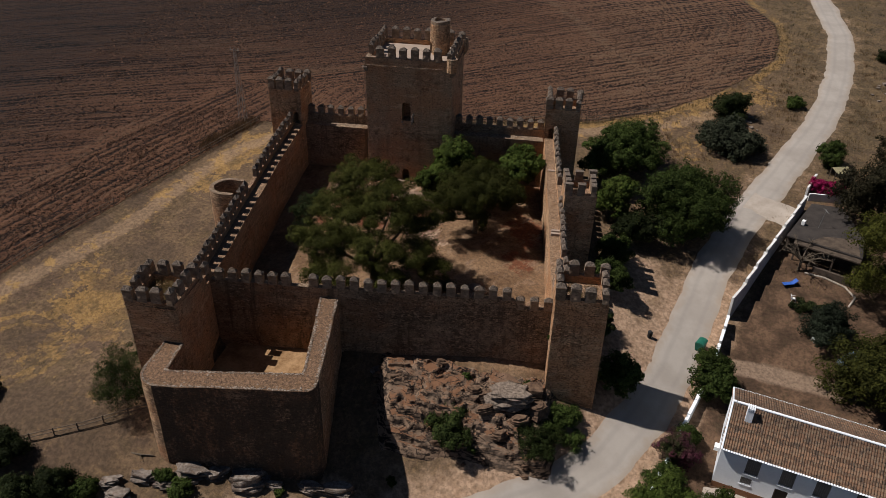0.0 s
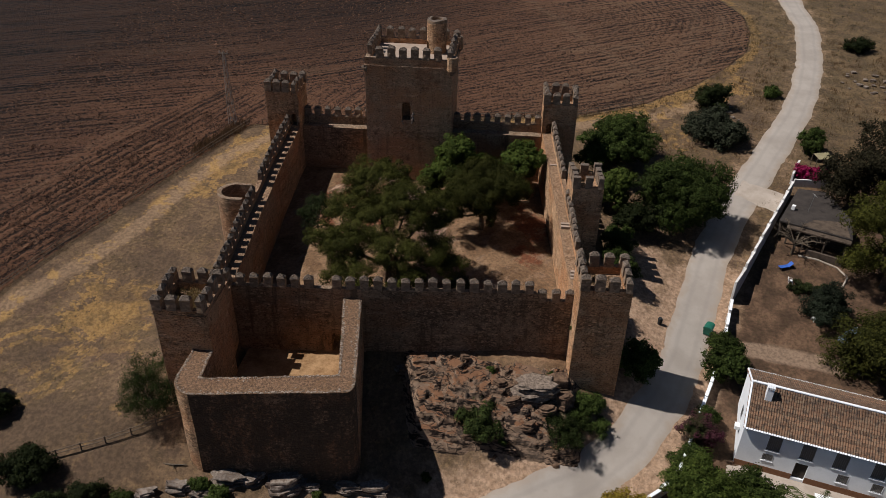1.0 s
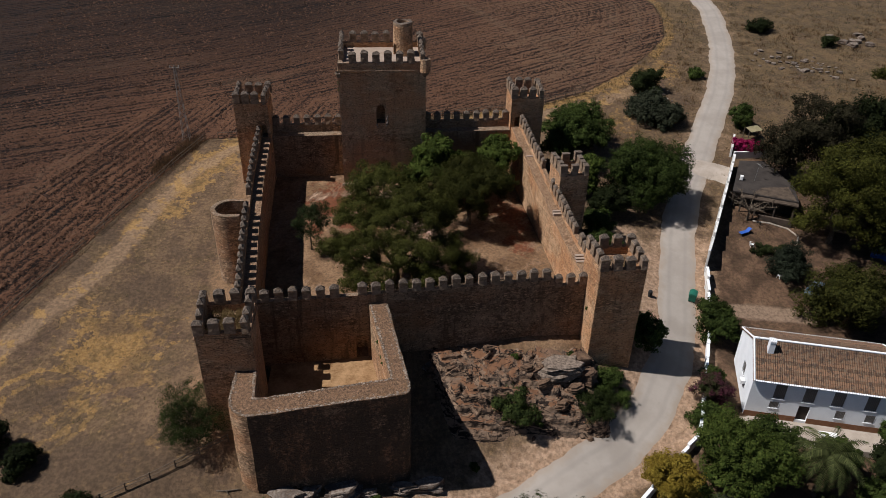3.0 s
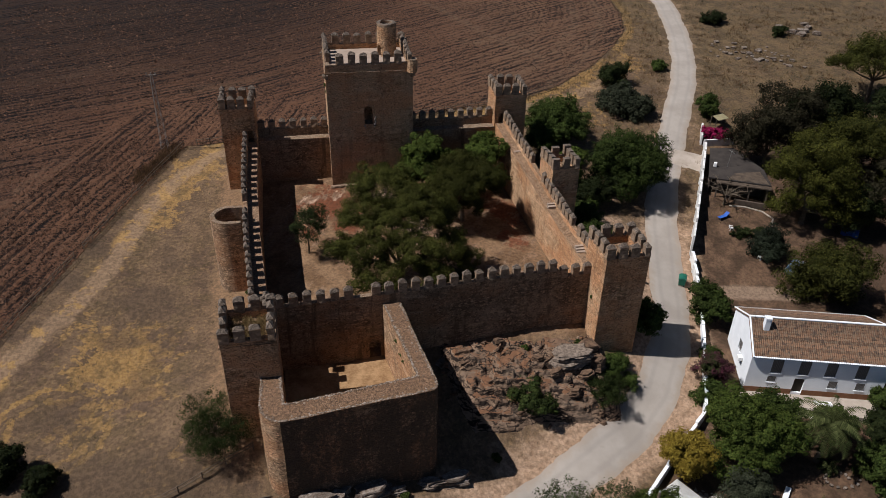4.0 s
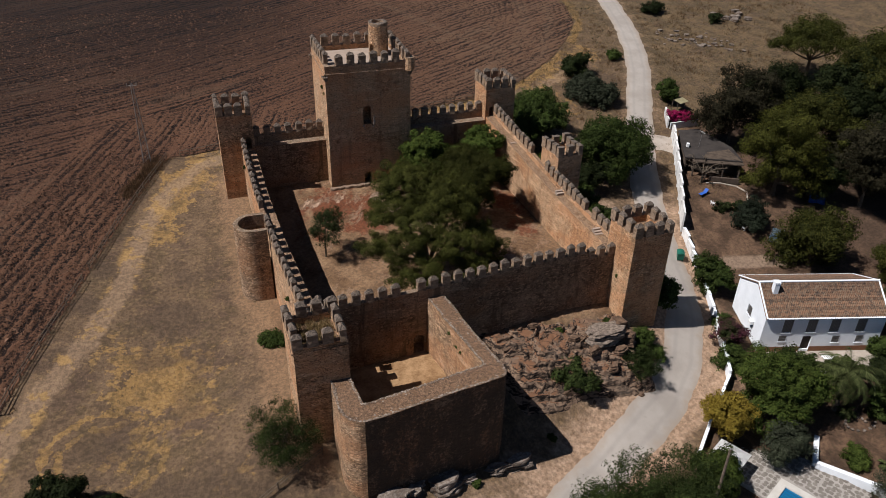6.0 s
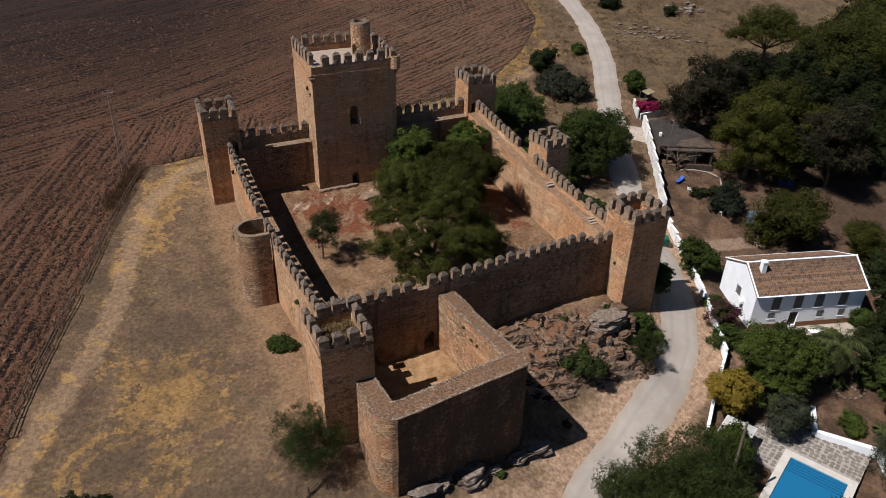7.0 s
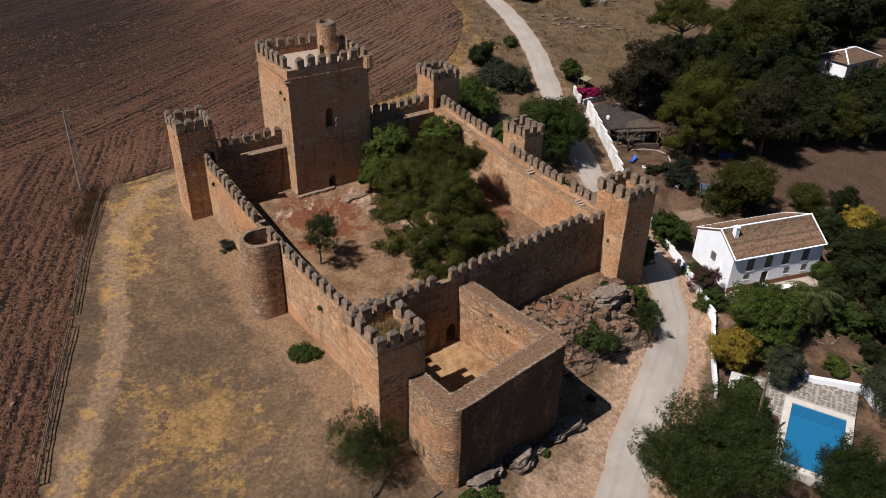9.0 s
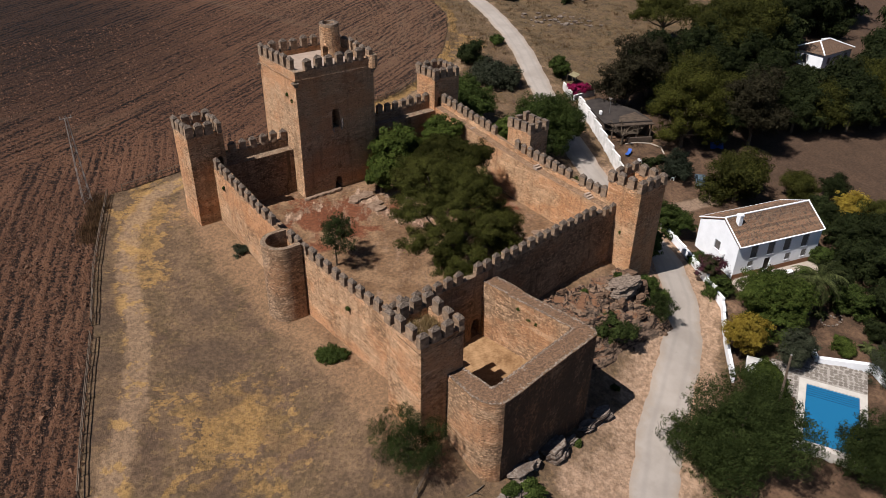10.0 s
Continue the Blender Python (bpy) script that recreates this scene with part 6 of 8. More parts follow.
M_KHAKI = plain_material("khaki_board", (0.190, 0.165, 0.090), (0.270, 0.235, 0.135), 2, 0.85, 0.2)
M_DADO = plain_material("brown_dado", (0.150, 0.068, 0.034), (0.204, 0.102, 0.054), 3)
M_MAST = plain_material("weathered_galvanised_steel", (0.200, 0.180, 0.157), (0.290, 0.264, 0.232), 4, 0.7, 0)
M_METAL = plain_material("grey_steel", (0.150, 0.150, 0.143), (0.258, 0.252, 0.238), 4, 0.5, 0, 0.6)
M_WOOD = plain_material("weathered_wood", (0.060, 0.044, 0.031), (0.150, 0.112, 0.080), 5, 0.9, 0.3)
M_PLASTIC = plain_material("white_plastic", (0.72, 0.72, 0.70), (0.80, 0.80, 0.78), 3, 0.4, 0)
M_GREEN_BIN = plain_material("green_plastic", (0.010, 0.088, 0.058), (0.020, 0.122, 0.082), 3, 0.5, 0)
M_BLUE = plain_material("blue_cloth", (0.020, 0.068, 0.286), (0.041, 0.116, 0.408), 3, 0.7, 0.1)
M_RUBBER = plain_material("black_rubber", (0.014, 0.014, 0.014), (0.027, 0.027, 0.027), 4, 0.8, 0)

HL, HD, HE, HR, HY = 15.6, 8.4, 5.4, 8.15, 3.75     # length, depth, eave, ridge, ridge's distance from the front
house = thing("white_house", (45.7, -41.25, -9.9), "two-storey whitewashed house with clay tile roof", "house", turn=-15.6)


def house_part(name, bm, mat, parent=None, label=""):
    ob = part(name, bm, mat, parent or house, label)
    return ob


def upright(bm, a, b, z0, z1, thick, gaps=()):
    """A wall along a line between two plan points, with rectangular gaps (from, to, low, high) along it."""
    a, b = Vector((*a, 0)), Vector((*b, 0))
    d, ln = (b - a).normalized(), (b - a).length
    m = Matrix.Translation(a) @ Matrix.Rotation(math.atan2(d.y, d.x), 4, "Z")
    box(bm, 0, 0, z0, ln, thick, z1, 0, m)
    holes = []
    for x0, x1, lo, hi in gaps:
        cb = bmesh.new()
        box(cb, x0, -0.3, lo, x1, thick + 0.3, hi, 0, m)
        holes.append(cb)
    return holes


def pierce(ob, holes, m=None):
    """Cuts the openings that upright() gave back, after the wall stands."""
    if holes:
        par = ob.parent
        ob.parent = None
        for h in holes:
            if m is not None:
                h.transform(m)
        cut(ob, *[link("cutter", h, M_DARK) for h in holes])
        ob.parent = par


FRONT = [(2.5, 3.75, 3.0, 5.0), (5.6, 6.85, 3.0, 5.0), (8.6, 9.85, 3.0, 5.0), (12.0, 13.25, 3.0, 5.0), (2.4, 3.4, 1.6, 2.5), (5.5, 6.7, 0.3, 2.4), (9.4, 10.4, 1.3, 2.4), (12.5, 13.5, 1.3, 2.4)]
bm = bmesh.new()
holes = upright(bm, (0, 0), (HL, 0), -1.5, HE, 0.35, FRONT)
pierce(house_part("wall", bm, M_WHITE), holes)
bm = bmesh.new()
upright(bm, (HL, HD - 0.35), (0, HD - 0.35), -1.5, HE + 0.55, -0.35 + 0.0)
bmesh.ops.recalc_face_normals(bm, faces=bm.faces)
house_part("wall", bm, M_WHITE)
for x, gaps in ((0.0, [(3.2, 4.3, 2.9, 4.3)]), (HL - 0.35, [])):
    bm = bmesh.new()
    m90 = Matrix.Translation((x + 0.35, 0.352, 0)) @ Matrix.Rotation(math.pi / 2, 4, "Z")
    ln = HD - 0.71
    tmp = bmesh.new()
    holes = upright(tmp, (0, 0), (ln, 0), -1.5, HE - 0.002, 0.35, gaps)
    # gable triangle
    vs = [tmp.verts.new(q) for q in ((0, 0, HE), (ln, 0, HE), (ln, 0, HE + 0.5), (HY - 0.35, 0, HR - 0.12), (0, 0.35, HE), (ln, 0.35, HE), (ln, 0.35, HE + 0.5), (HY - 0.35, 0.35, HR - 0.12))]
    for f in ((0, 1, 2, 3), (7, 6, 5, 4), (1, 5, 6, 2), (2, 6, 7, 3), (3, 7, 4, 0)):
        tmp.faces.new([vs[i] for i in f])
    tmp.transform(m90)
    bmesh.ops.recalc_face_normals(tmp, faces=tmp.faces)
    pierce(house_part("gable_wall", tmp, M_WHITE), holes, m90)
    bm.free()


def window(x0, x1, z0, z1, m, name="window"):
    bm = bmesh.new()
    w, h = x1 - x0, z1 - z0
    box(bm, x0, 0.12, z0, x1, 0.2, z1, 0)
    win = house_part(name, bm, M_SHUTTER, None, "dark closed window behind a grille")
    for u in np.linspace(x0 + 0.08, x1 - 0.08, 7):
        bm = bmesh.new()
        box(bm, u - 0.012, -0.05, z0 + 0.02, u + 0.012, -0.025, z1 - 0.02)
        bm.transform(m)
        part("bar", bm, M_METAL, win)
    bm = bmesh.new()
    box(bm, x0 - 0.08, -0.08, z0 - 0.08, x1 + 0.08, 0.3, z0 - 0.002, 0.01)
    bm.transform(m)
    part("sill", bm, M_WHITE, win)
    win.data.transform(m)


for x0, x1, z0, z1 in FRONT:
    if z0 < 1:
        bm = bmesh.new()
        # solid panel; the doorway's inner shade is put into its dark colour
        box(bm, x0, 0.2, z0, x1, 0.27, z1)
        door = house_part("door", bm, M_DARK, None, "dark panel standing for the shade in a doorway")
        bm = bmesh.new()
        box(bm, x0 + 0.05, 0.14, z0 + 0.05, x0 + 0.12, 0.2, z1 - 0.05)
        part("frame", bm, M_WOOD, door)
    else:
        window(x0, x1, z0, z1, Matrix.Identity(4))
window(3.2, 4.3, 2.9, 4.3, Matrix.Translation((0.0, 8.4 - 0.35 + 0.002, 0)) @ Matrix.Rotation(-math.pi / 2, 4, "Z") @ Matrix.Translation((0.35, 0, 0)))
bm = bmesh.new()
box(bm, -0.02, -0.025, -1.4, 5.48, -0.002, 0.75)
house_part("dado", bm, M_DADO)
bm = bmesh.new()
box(bm, 6.72, -0.025, -1.4, HL + 0.02, -0.002, 0.75)
house_part("dado", bm, M_DADO)
bm = bmesh.new()
box(bm, -0.6, -3.2, -1.6, HL, -0.03, 0.02, 0.02)
house_part("porch_floor", bm, M_GRAVEL)
bm = bmesh.new()
box(bm, -0.55, 2.2, 2.6, -0.05, 2.9, 3.1, 0.03)
house_part("air_conditioner", bm, M_PLASTIC)

# roof: underlay, then rows of barrel tiles
FS, BS = math.hypot(HY + 0.35, HR - HE), math.hypot(HD - HY + 0.3, HR - HE - 0.45)
fa, ba = math.atan2(HR - HE, HY + 0.35), math.atan2(HR - HE - 0.45, HD - HY + 0.3)
FM = Matrix.Translation((0, -0.35, HE + 0.02)) @ Matrix.Rotation(fa, 4, "X")
BMX = Matrix.Translation((HL, HD + 0.3, HE + 0.47)) @ Matrix.Rotation(math.pi, 4, "Z") @ Matrix.Rotation(ba, 4, "X")
for m, ln, lab in ((FM, FS, "front"), (BMX, BS, "back")):
    bm = bmesh.new()
    box(bm, -0.15, 0.0, -0.1, HL + 0.15, ln, 0.0)
    bm.transform(m)
    slope = house_part("roof", bm, M_TILE, None, "weathered clay barrel tiles")
    pitch = 0.24
    vs, fs = [], []
    tiles = int(ln / 0.36)
    for k in range(tiles):
        y0, y1 = k * ln / tiles, (k + 1) * ln / tiles + 0.04
        i = len(vs)
        for yy, rr, zz in ((y0, 0.098, 0.035), (y1, 0.078, 0.005)):
            for s in range(6):
                a = math.pi * s / 5
                vs.append((rr * math.cos(a), yy, rr * math.sin(a) * 0.85 + zz))
        fs += [(i + s, i + s + 1, i + s + 7, i + s + 6) for s in range(5)] + [tuple(i + s for s in range(6))]
    row = mesh_of("tile_course", vs, fs, M_TILE)
    n = int(HL / pitch)
    for k in range(n):
        ob = new("tile_course", row)
        ob.parent = slope
        ob.matrix_basis = m @ pose(0.1 + (k + 0.5) * (HL - 0.2) / n + mrnd.uniform(-.012, .012), mrnd.uniform(-.03, .03), 0.0, 0, 0, mrnd.uniform(-.3, .3))
    # white eave ends
    endme = mesh_of("eave_tile", [(0.11 * math.cos(math.pi * s / 5), yy, 0.1 * math.sin(math.pi * s / 5)) for yy in (-0.05, 0.12) for s in range(6)], [(s, s + 1, s + 7, s + 6) for s in range(5)] + [(0, 1, 2, 3, 4, 5)], M_WHITE)
    for k in range(n):
        ob = new("eave_tile", endme)
        ob.parent = slope
        ob.matrix_basis = m @ pose(0.1 + (k + 0.5) * (HL - 0.2) / n, -0.02, 0.035)
capme = mesh_of("ridge_tile", [(yy, 0.13 * math.cos(math.pi * s / 6), 0.12 * math.sin(math.pi * s / 6) + (0.03 if yy > 0 else 0)) for yy in (-0.18, 0.2) for s in range(7)], [(s, s + 1, s + 8, s + 7) for s in range(6)] + [(0, 1, 2, 3, 4, 5, 6), (13, 12, 11, 10, 9, 8, 7)], M_WHITE)
ridge = house_part("ridge", (lambda b: (box(b, -0.1, HY - 0.1, HR - 0.02, HL + 0.1, HY + 0.1, HR + 0.08), b)[1])(bmesh.new()), M_WHITE, None, "white mortared ridge tiles")
for k in range(44):
    ob = new("ridge_tile", capme)
    ob.parent = ridge
    ob.matrix_basis = pose(0.1 + k * (HL - 0.2) / 43, HY, HR + 0.09)
for m, ln in ((FM, FS), (BMX, BS)):
    for x in (-0.02, HL + 0.02):
        verge = house_part("verge", (lambda b: (box(b, x - 0.09, -0.03, -0.02, x + 0.09, ln, 0.13, 0.03), b.transform(m), b)[2])(bmesh.new()), M_WHITE, None, "white mortared roof verge")
# chimney
bm = bmesh.new()
box(bm, 1.35, 2.35, 6.4, 2.0, 3.05, 8.75, 0.02)
chim = house_part("chimney", bm, M_WHITE)
for k in range(4):
    bm = bmesh.new()
    box(bm, 1.32 + 0.19 * k, 2.3, 8.75, 1.43 + 0.19 * k, 3.1, 9.0)
    part("chimney_cap", bm, M_WHITE, chim)
bm = bmesh.new()
tube(bm, [(0.3, 3.1, 7.2), (0.3, 3.1, 9.6)], [0.02, 0.015], 5)
tube(bm, [(0.0, 3.1, 9.4), (0.6, 3.1, 9.4)], [0.012, 0.012], 4)
house_part("aerial", bm, M_METAL)

# distant second house with a hipped roof
far_house = thing("white_house", (130.9, -5.6, gz(130.9, -5.6)), "single-storey white house with hipped clay roof among trees", "house", turn=-2)
bm = bmesh.new()
box(bm, -5.9, -3.7, -1, 5.9, 3.7, 3.2)
part("wall", bm, M_WHITE, far_house)
for x0, y0, x1, y1 in ((-6.3, -4.1, 6.3, 4.1),):
    bm = bmesh.new()
    b4 = [bm.verts.new(q) for q in ((x0, y0, 3.2), (x1, y0, 3.2), (x1, y1, 3.2), (x0, y1, 3.2))]
    r2 = [bm.verts.new((-2.0, 0, 5.0)), bm.verts.new((2.0, 0, 5.0))]
    for f in ((b4[0], b4[1], r2[1], r2[0]), (b4[2], b4[3], r2[0], r2[1]), (b4[1], b4[2], r2[1]), (b4[3], b4[0], r2[0]), b4[::-1]):
        bm.faces.new(f)
    roof = part("roof", bm, M_TILE, far_house)
    for a, b in (((-2, 0, 5.05), (2, 0, 5.05)), ((x0, y0, 3.3), (-2, 0, 5.05)), ((x1, y0, 3.3), (2, 0, 5.05)), ((x1, y1, 3.3), (2, 0, 5.05)), ((x0, y1, 3.3), (-2, 0, 5.05))):
        bm = bmesh.new()
        tube(bm, [a, b], [0.16, 0.16], 6)
        part("hip_ridge", bm, M_WHITE, roof)
for x in (-3.4, 0.6, 3.6):
    bm = bmesh.new()
    box(bm, x - 0.5, -3.76, 0.9, x + 0.5, -3.6, 2.3)
    part("window", bm, M_SHUTTER, far_house)
bm = bmesh.new()
box(bm, -5.96, 0.0, 0.6, -5.8, 1.2, 2.5)
part("window", bm, M_SHUTTER, far_house)

# flat-roofed shed behind the white wall
M_TAR = plain_material("dark_roof_felt", (0.022, 0.018, 0.016), (0.050, 0.041, 0.035), 0.6, 0.95, 0.3)
M_SCRUB = plain_material("rough_render", (0.052, 0.038, 0.028), (0.095, 0.070, 0.052), 1.5)
M_LITTER = plain_material("leaf_strewn_felt", (0.040, 0.029, 0.021), (0.098, 0.072, 0.052), 1.1, 0.97, 0.5)
shed = thing("flat_roofed_shed", (61.1, 1.0, -3.9), "low shed with dark flat roof built against the boundary wall", "shed", turn=61.4)
SHED = [(-5.5, -0.25), (6.4, -0.25), (8.0, -4.0), (0.4, -8.7), (-5.3, -9.6)]
bm = bmesh.new()
prism(bm, SHED, 2.92, 3.14, 0.8, 0.02)
bmesh.ops.recalc_face_normals(bm, faces=bm.faces)
part("roof", bm, M_TAR, shed)
bm = bmesh.new()
prism(bm, [(-6.5, -1.5), (-5.54, -1.5), (-5.34, -9.6), (-6.3, -9.6)], 2.74, 2.92, 0.5, 0.05)
bmesh.ops.recalc_face_normals(bm, faces=bm.faces)
part("porch_roof", bm, M_LITTER, shed, "ragged brown reed eave over the porch")
bm = bmesh.new()
prism(bm, [(-5.2, -3.2), (-2.6, -4.2), (-0.6, -8.0), (-5.1, -9.3)], 3.08, 3.165, 0.6, 0.06)
bmesh.ops.recalc_face_normals(bm, faces=bm.faces)
part("leaf_litter", bm, M_LITTER, shed, "drift of dry brown leaves on the roof")
for a, b in zip(SHED, SHED[1:]):
    p0, p1 = Vector((*a, 0)).lerp(Vector((-0.5, -4.5, 0)), 0.06), Vector((*b, 0)).lerp(Vector((-0.5, -4.5, 0)), 0.06)
    d = p1 - p0
    bm = bmesh.new()
    box(bm, 0.02, -0.12, -2.0, d.length - 0.26, 0.12, 2.915, 0, Matrix.Translation(p0) @ Matrix.Rotation(math.atan2(d.y, d.x), 4, "Z"))
    part("wall", bm, M_SCRUB, shed)
bm = bmesh.new()
box(bm, -3.3, -9.0, -2.0, -3.05, -0.6, 2.915)
part("wall", bm, M_SCRUB, shed)
for y in (-9.2, -6.6, -4.0, -1.8):
    bm = bmesh.new()
    box(bm, -6.1, y - 0.11, -2.0, -5.88, y + 0.11, 2.735, 0.02)
    part("post", bm, M_SCRUB, shed)
bm = bmesh.new()
box(bm, -6.7, -9.4, -2.0, -6.35, -4.6, 0.55, 0.06)
part("parapet", bm, M_SCRUB, shed, "low rubble parapet in front of the porch")
bm = bmesh.new()
box(bm, -1.3, -1.35, 3.145, -0.75, -0.85, 3.85, 0.06)
part("roof_tank", bm, M_PLASTIC, shed, "small white tank on the roof")
bm = bmesh.new()
tube(bm, [(-0.6, -3.0, 3.1), (0.0, -3.2, 5.9)], [0.035, 0.025], 5)
for k in range(4):
    tube(bm, [(-0.35, -3.2 + 0.12 * k - 0.5, 5.5 + 0.1 * k), (0.25, -3.0 + 0.12 * k - 0.1, 5.5 + 0.1 * k)], [0.015, 0.015], 4)
part("aerial", bm, M_METAL, shed, "thin leaning roof aerial")

# ---- boundary walls ----
def wall_run(name, line, height, thick, mat, label, pier=0.0, step=2.6, coping=0.0):
    t = thing(name, (*line[0], gz(*line[0])), label, "wall", kind="")
    back = t.matrix_world.inverted()
    pts = resample([(*p, 0) for p in line], step)
    for k, (a, b) in enumerate(zip(pts, pts[1:])):
        d, ln = (b - a).normalized(), (b - a).length
        z = max(gz(a.x, a.y), gz(b.x, b.y))
        m = back @ Matrix.Translation((a.x, a.y, z)) @ Matrix.Rotation(math.atan2(d.y, d.x), 4, "Z")
        bm = bmesh.new()
        box(bm, 0, -thick / 2, -2.0, ln, thick / 2, height, 0.02)
        bm.transform(m)
        part("panel", bm, mat, t)
        if pier:
            bm = bmesh.new()
            box(bm, -0.18, -thick / 2 - pier, -2.0, 0.18, thick / 2, height + 0.015, 0.03)
            bm.transform(m)
            part("pier", bm, mat, t)
        if coping:
            bm = bmesh.new()
            box(bm, -0.02, -thick / 2 - coping, height + 0.002, ln + 0.02, thick / 2 + coping, height + 0.1, 0.02)
            bm.transform(m)
            part("coping", bm, M_WHITE, t)
    return t


wall_run("boundary_wall", [(63.4, 6.5), (60.6, 1.4), (52.3, -13.5), (50.2, -17.1)], 2.45, 0.3, M_WHITE_OLD, "tall whitewashed garden wall with buttresses beside the road", 0.16, 3.4)
wall_run("boundary_wall", [(66.6, 14.2), (64.4, 9.8)], 1.5, 0.3, M_WHITE_OLD, "low white gate wall under magenta flowers", 0.0)
wall_run("boundary_wall", [(70.6, 9.4), (64.7, 9.4)], 1.2, 0.25, M_WHITE_OLD, "low white wall beside the driveway")
wall_run("boundary_wall", [(50.0, -18.0), (47.7, -25.0)], 1.4, 0.28, M_WHITE_OLD, "weathered low white wall along the road", 0.1, 2.2, 0.03)
wall_run("boundary_wall", [(46.9, -27.4), (43.9, -34.2), (40.4, -42.2), (39.4, -44.2), (34.1, -48.5), (28.6, -53.4)], 1.15, 0.28, M_WHITE, "low whitewashed garden wall along the road", 0.0, 2.4, 0.04)

# ---- pool terrace ----
PA, PB = Vector((36.0, -58.9, 0)), Vector((38.65, -64.15, 0))
along_p = (PB - PA).normalized()
down_p = Vector((along_p.y, -along_p.x, 0))
PZ = -11.95
POOL_M = Matrix(((along_p.x, down_p.x, 0, PA.x), (along_p.y, down_p.y, 0, PA.y), (0, 0, 1, PZ), (0, 0, 0, 1)))
PW, PL = (PB - PA).length, 10.5
M_WATER = Nodes("pool_water", 0.05)
M_WATER.colour((0.012, 0.115, 0.235))
M_WATER.b.inputs["Specular IOR Level"].default_value = 0.4
M_WATER.bump(M_WATER.noise(M_WATER.pos(), 3.0, 3), 0.08, 0.03)
M_WATER = M_WATER.mat
M_POOLTILE = plain_material("blue_pool_lining", (0.014, 0.204, 0.422), (0.020, 0.245, 0.476), 2, 0.5, 0)
M_POOLSTEP = plain_material("dark_blue_steps", (0.006, 0.055, 0.13), (0.009, 0.07, 0.155), 2, 0.5, 0)
pool = thing("swimming_pool", tuple(POOL_M.translation), "rectangular bright blue swimming pool with pale rim", "pool")
PB4 = pool.matrix_world.inverted() @ POOL_M
bm = bmesh.new()
box(bm, 0, 0, -0.4, PW, PL, -0.16)
bm.transform(PB4)
bmesh.ops.recalc_face_normals(bm, faces=bm.faces)
part("water", bm, M_WATER, pool, "clear bright blue water")
for k in range(5):
    bm = bmesh.new()
    box(bm, 0.02, 0.28 + 0.42 * k, -0.3, PW - 0.02, 0.40 + 0.42 * k, -0.148 - 0.0)
    bm.transform(PB4)
    bmesh.ops.recalc_face_normals(bm, faces=bm.faces)
    part("pool_step", bm, M_POOLSTEP, pool)
M_RIM = plain_material("pale_pool_coping", (0.408, 0.374, 0.326), (0.490, 0.462, 0.415), 1.2, 0.8, 0.1)
for x0, y0, x1, y1 in ((-0.85, -0.85, PW + 0.85, -0.002), (-0.85, 0.002, -0.002, PL), (PW + 0.002, 0.002, PW + 0.85, PL), (-0.85, PL + 0.002, PW + 0.85, PL + 0.85)):
    bm = bmesh.new()
    box(bm, x0, y0, -1.6, x1, y1, 0.0, 0.02)
    bm.transform(PB4)
    bmesh.ops.recalc_face_normals(bm, faces=bm.faces)
    part("coping", bm, M_RIM, pool)
# crazy paving round the pool's head
M_FLAG = plain_material("grey_flagstone", (0.116, 0.099, 0.082), (0.204, 0.180, 0.153), 1.0, 0.9, 0.4)
M_MORTAR = plain_material("pale_mortar", (0.245, 0.218, 0.190), (0.313, 0.286, 0.252), 2.0)
bm = bmesh.new()
box(bm, -6.5, -5.6, -1.8, PW + 0.9, -0.86, -0.1)
box(bm, -6.5, -0.858, -1.8, -0.86, 3.0, -0.1)
bm.transform(POOL_M)
bmesh.ops.recalc_face_normals(bm, faces=bm.faces)
terrace = tagged(link("terrace", bm, M_MORTAR), "crazy-paved grey stone terrace around the pool", "terrace", kind="structure")
frnd = random.Random(11)
cells = [(x + frnd.uniform(-.13, .13), y + frnd.uniform(-.13, .13)) for x in np.arange(-6.3, PW + 0.7, 0.56) for y in np.arange(-5.4, 2.8, 0.56) if y < -1.15 or x < -1.15]
flag_me = []
for s in range(6):
    k = frnd.randint(5, 7)
    ring = [(0.27 * frnd.uniform(0.8, 1.1) * math.cos(2 * math.pi * j / k + 0.3), 0.27 * frnd.uniform(0.8, 1.1) * math.sin(2 * math.pi * j / k + 0.3)) for j in range(k)]
    flag_me.append(mesh_of("flagstone", [(x, y, 0.0) for x, y in ring] + [(x * 0.94, y * 0.94, 0.035) for x, y in ring],
                           [tuple(range(k, 2 * k))] + [(j, (j + 1) % k, k + (j + 1) % k, k + j) for j in range(k)], M_FLAG))
for x, y in cells:
    if y > -0.9 and x > -0.9:
        continue
    ob = new("flagstone", frnd.choice(flag_me))
    ob.parent = terrace
    ob.matrix_basis = POOL_M @ pose(x, y, -0.098, 0, 0, frnd.uniform(0, 360))
for a, b, h in (((41.0, -57.5), (45.3, -62.5), 0.7), ((45.3, -62.5), (44.0, -65.2), 0.7), ((41.0, -57.5), (44.2, -54.2), 0.45)):
    t = thing("terrace_wall", (*a, PZ), "low white wall edging the pool terrace", "wall")
    bm = bmesh.new()
    d = Vector((b[0] - a[0], b[1] - a[1], 0))
    box(bm, 0, -0.28, -1.2, d.length, 0.28, h, 0.03, Matrix.Rotation(math.atan2(d.y, d.x), 4, "Z"))
    part("panel", bm, M_WHITE, t)

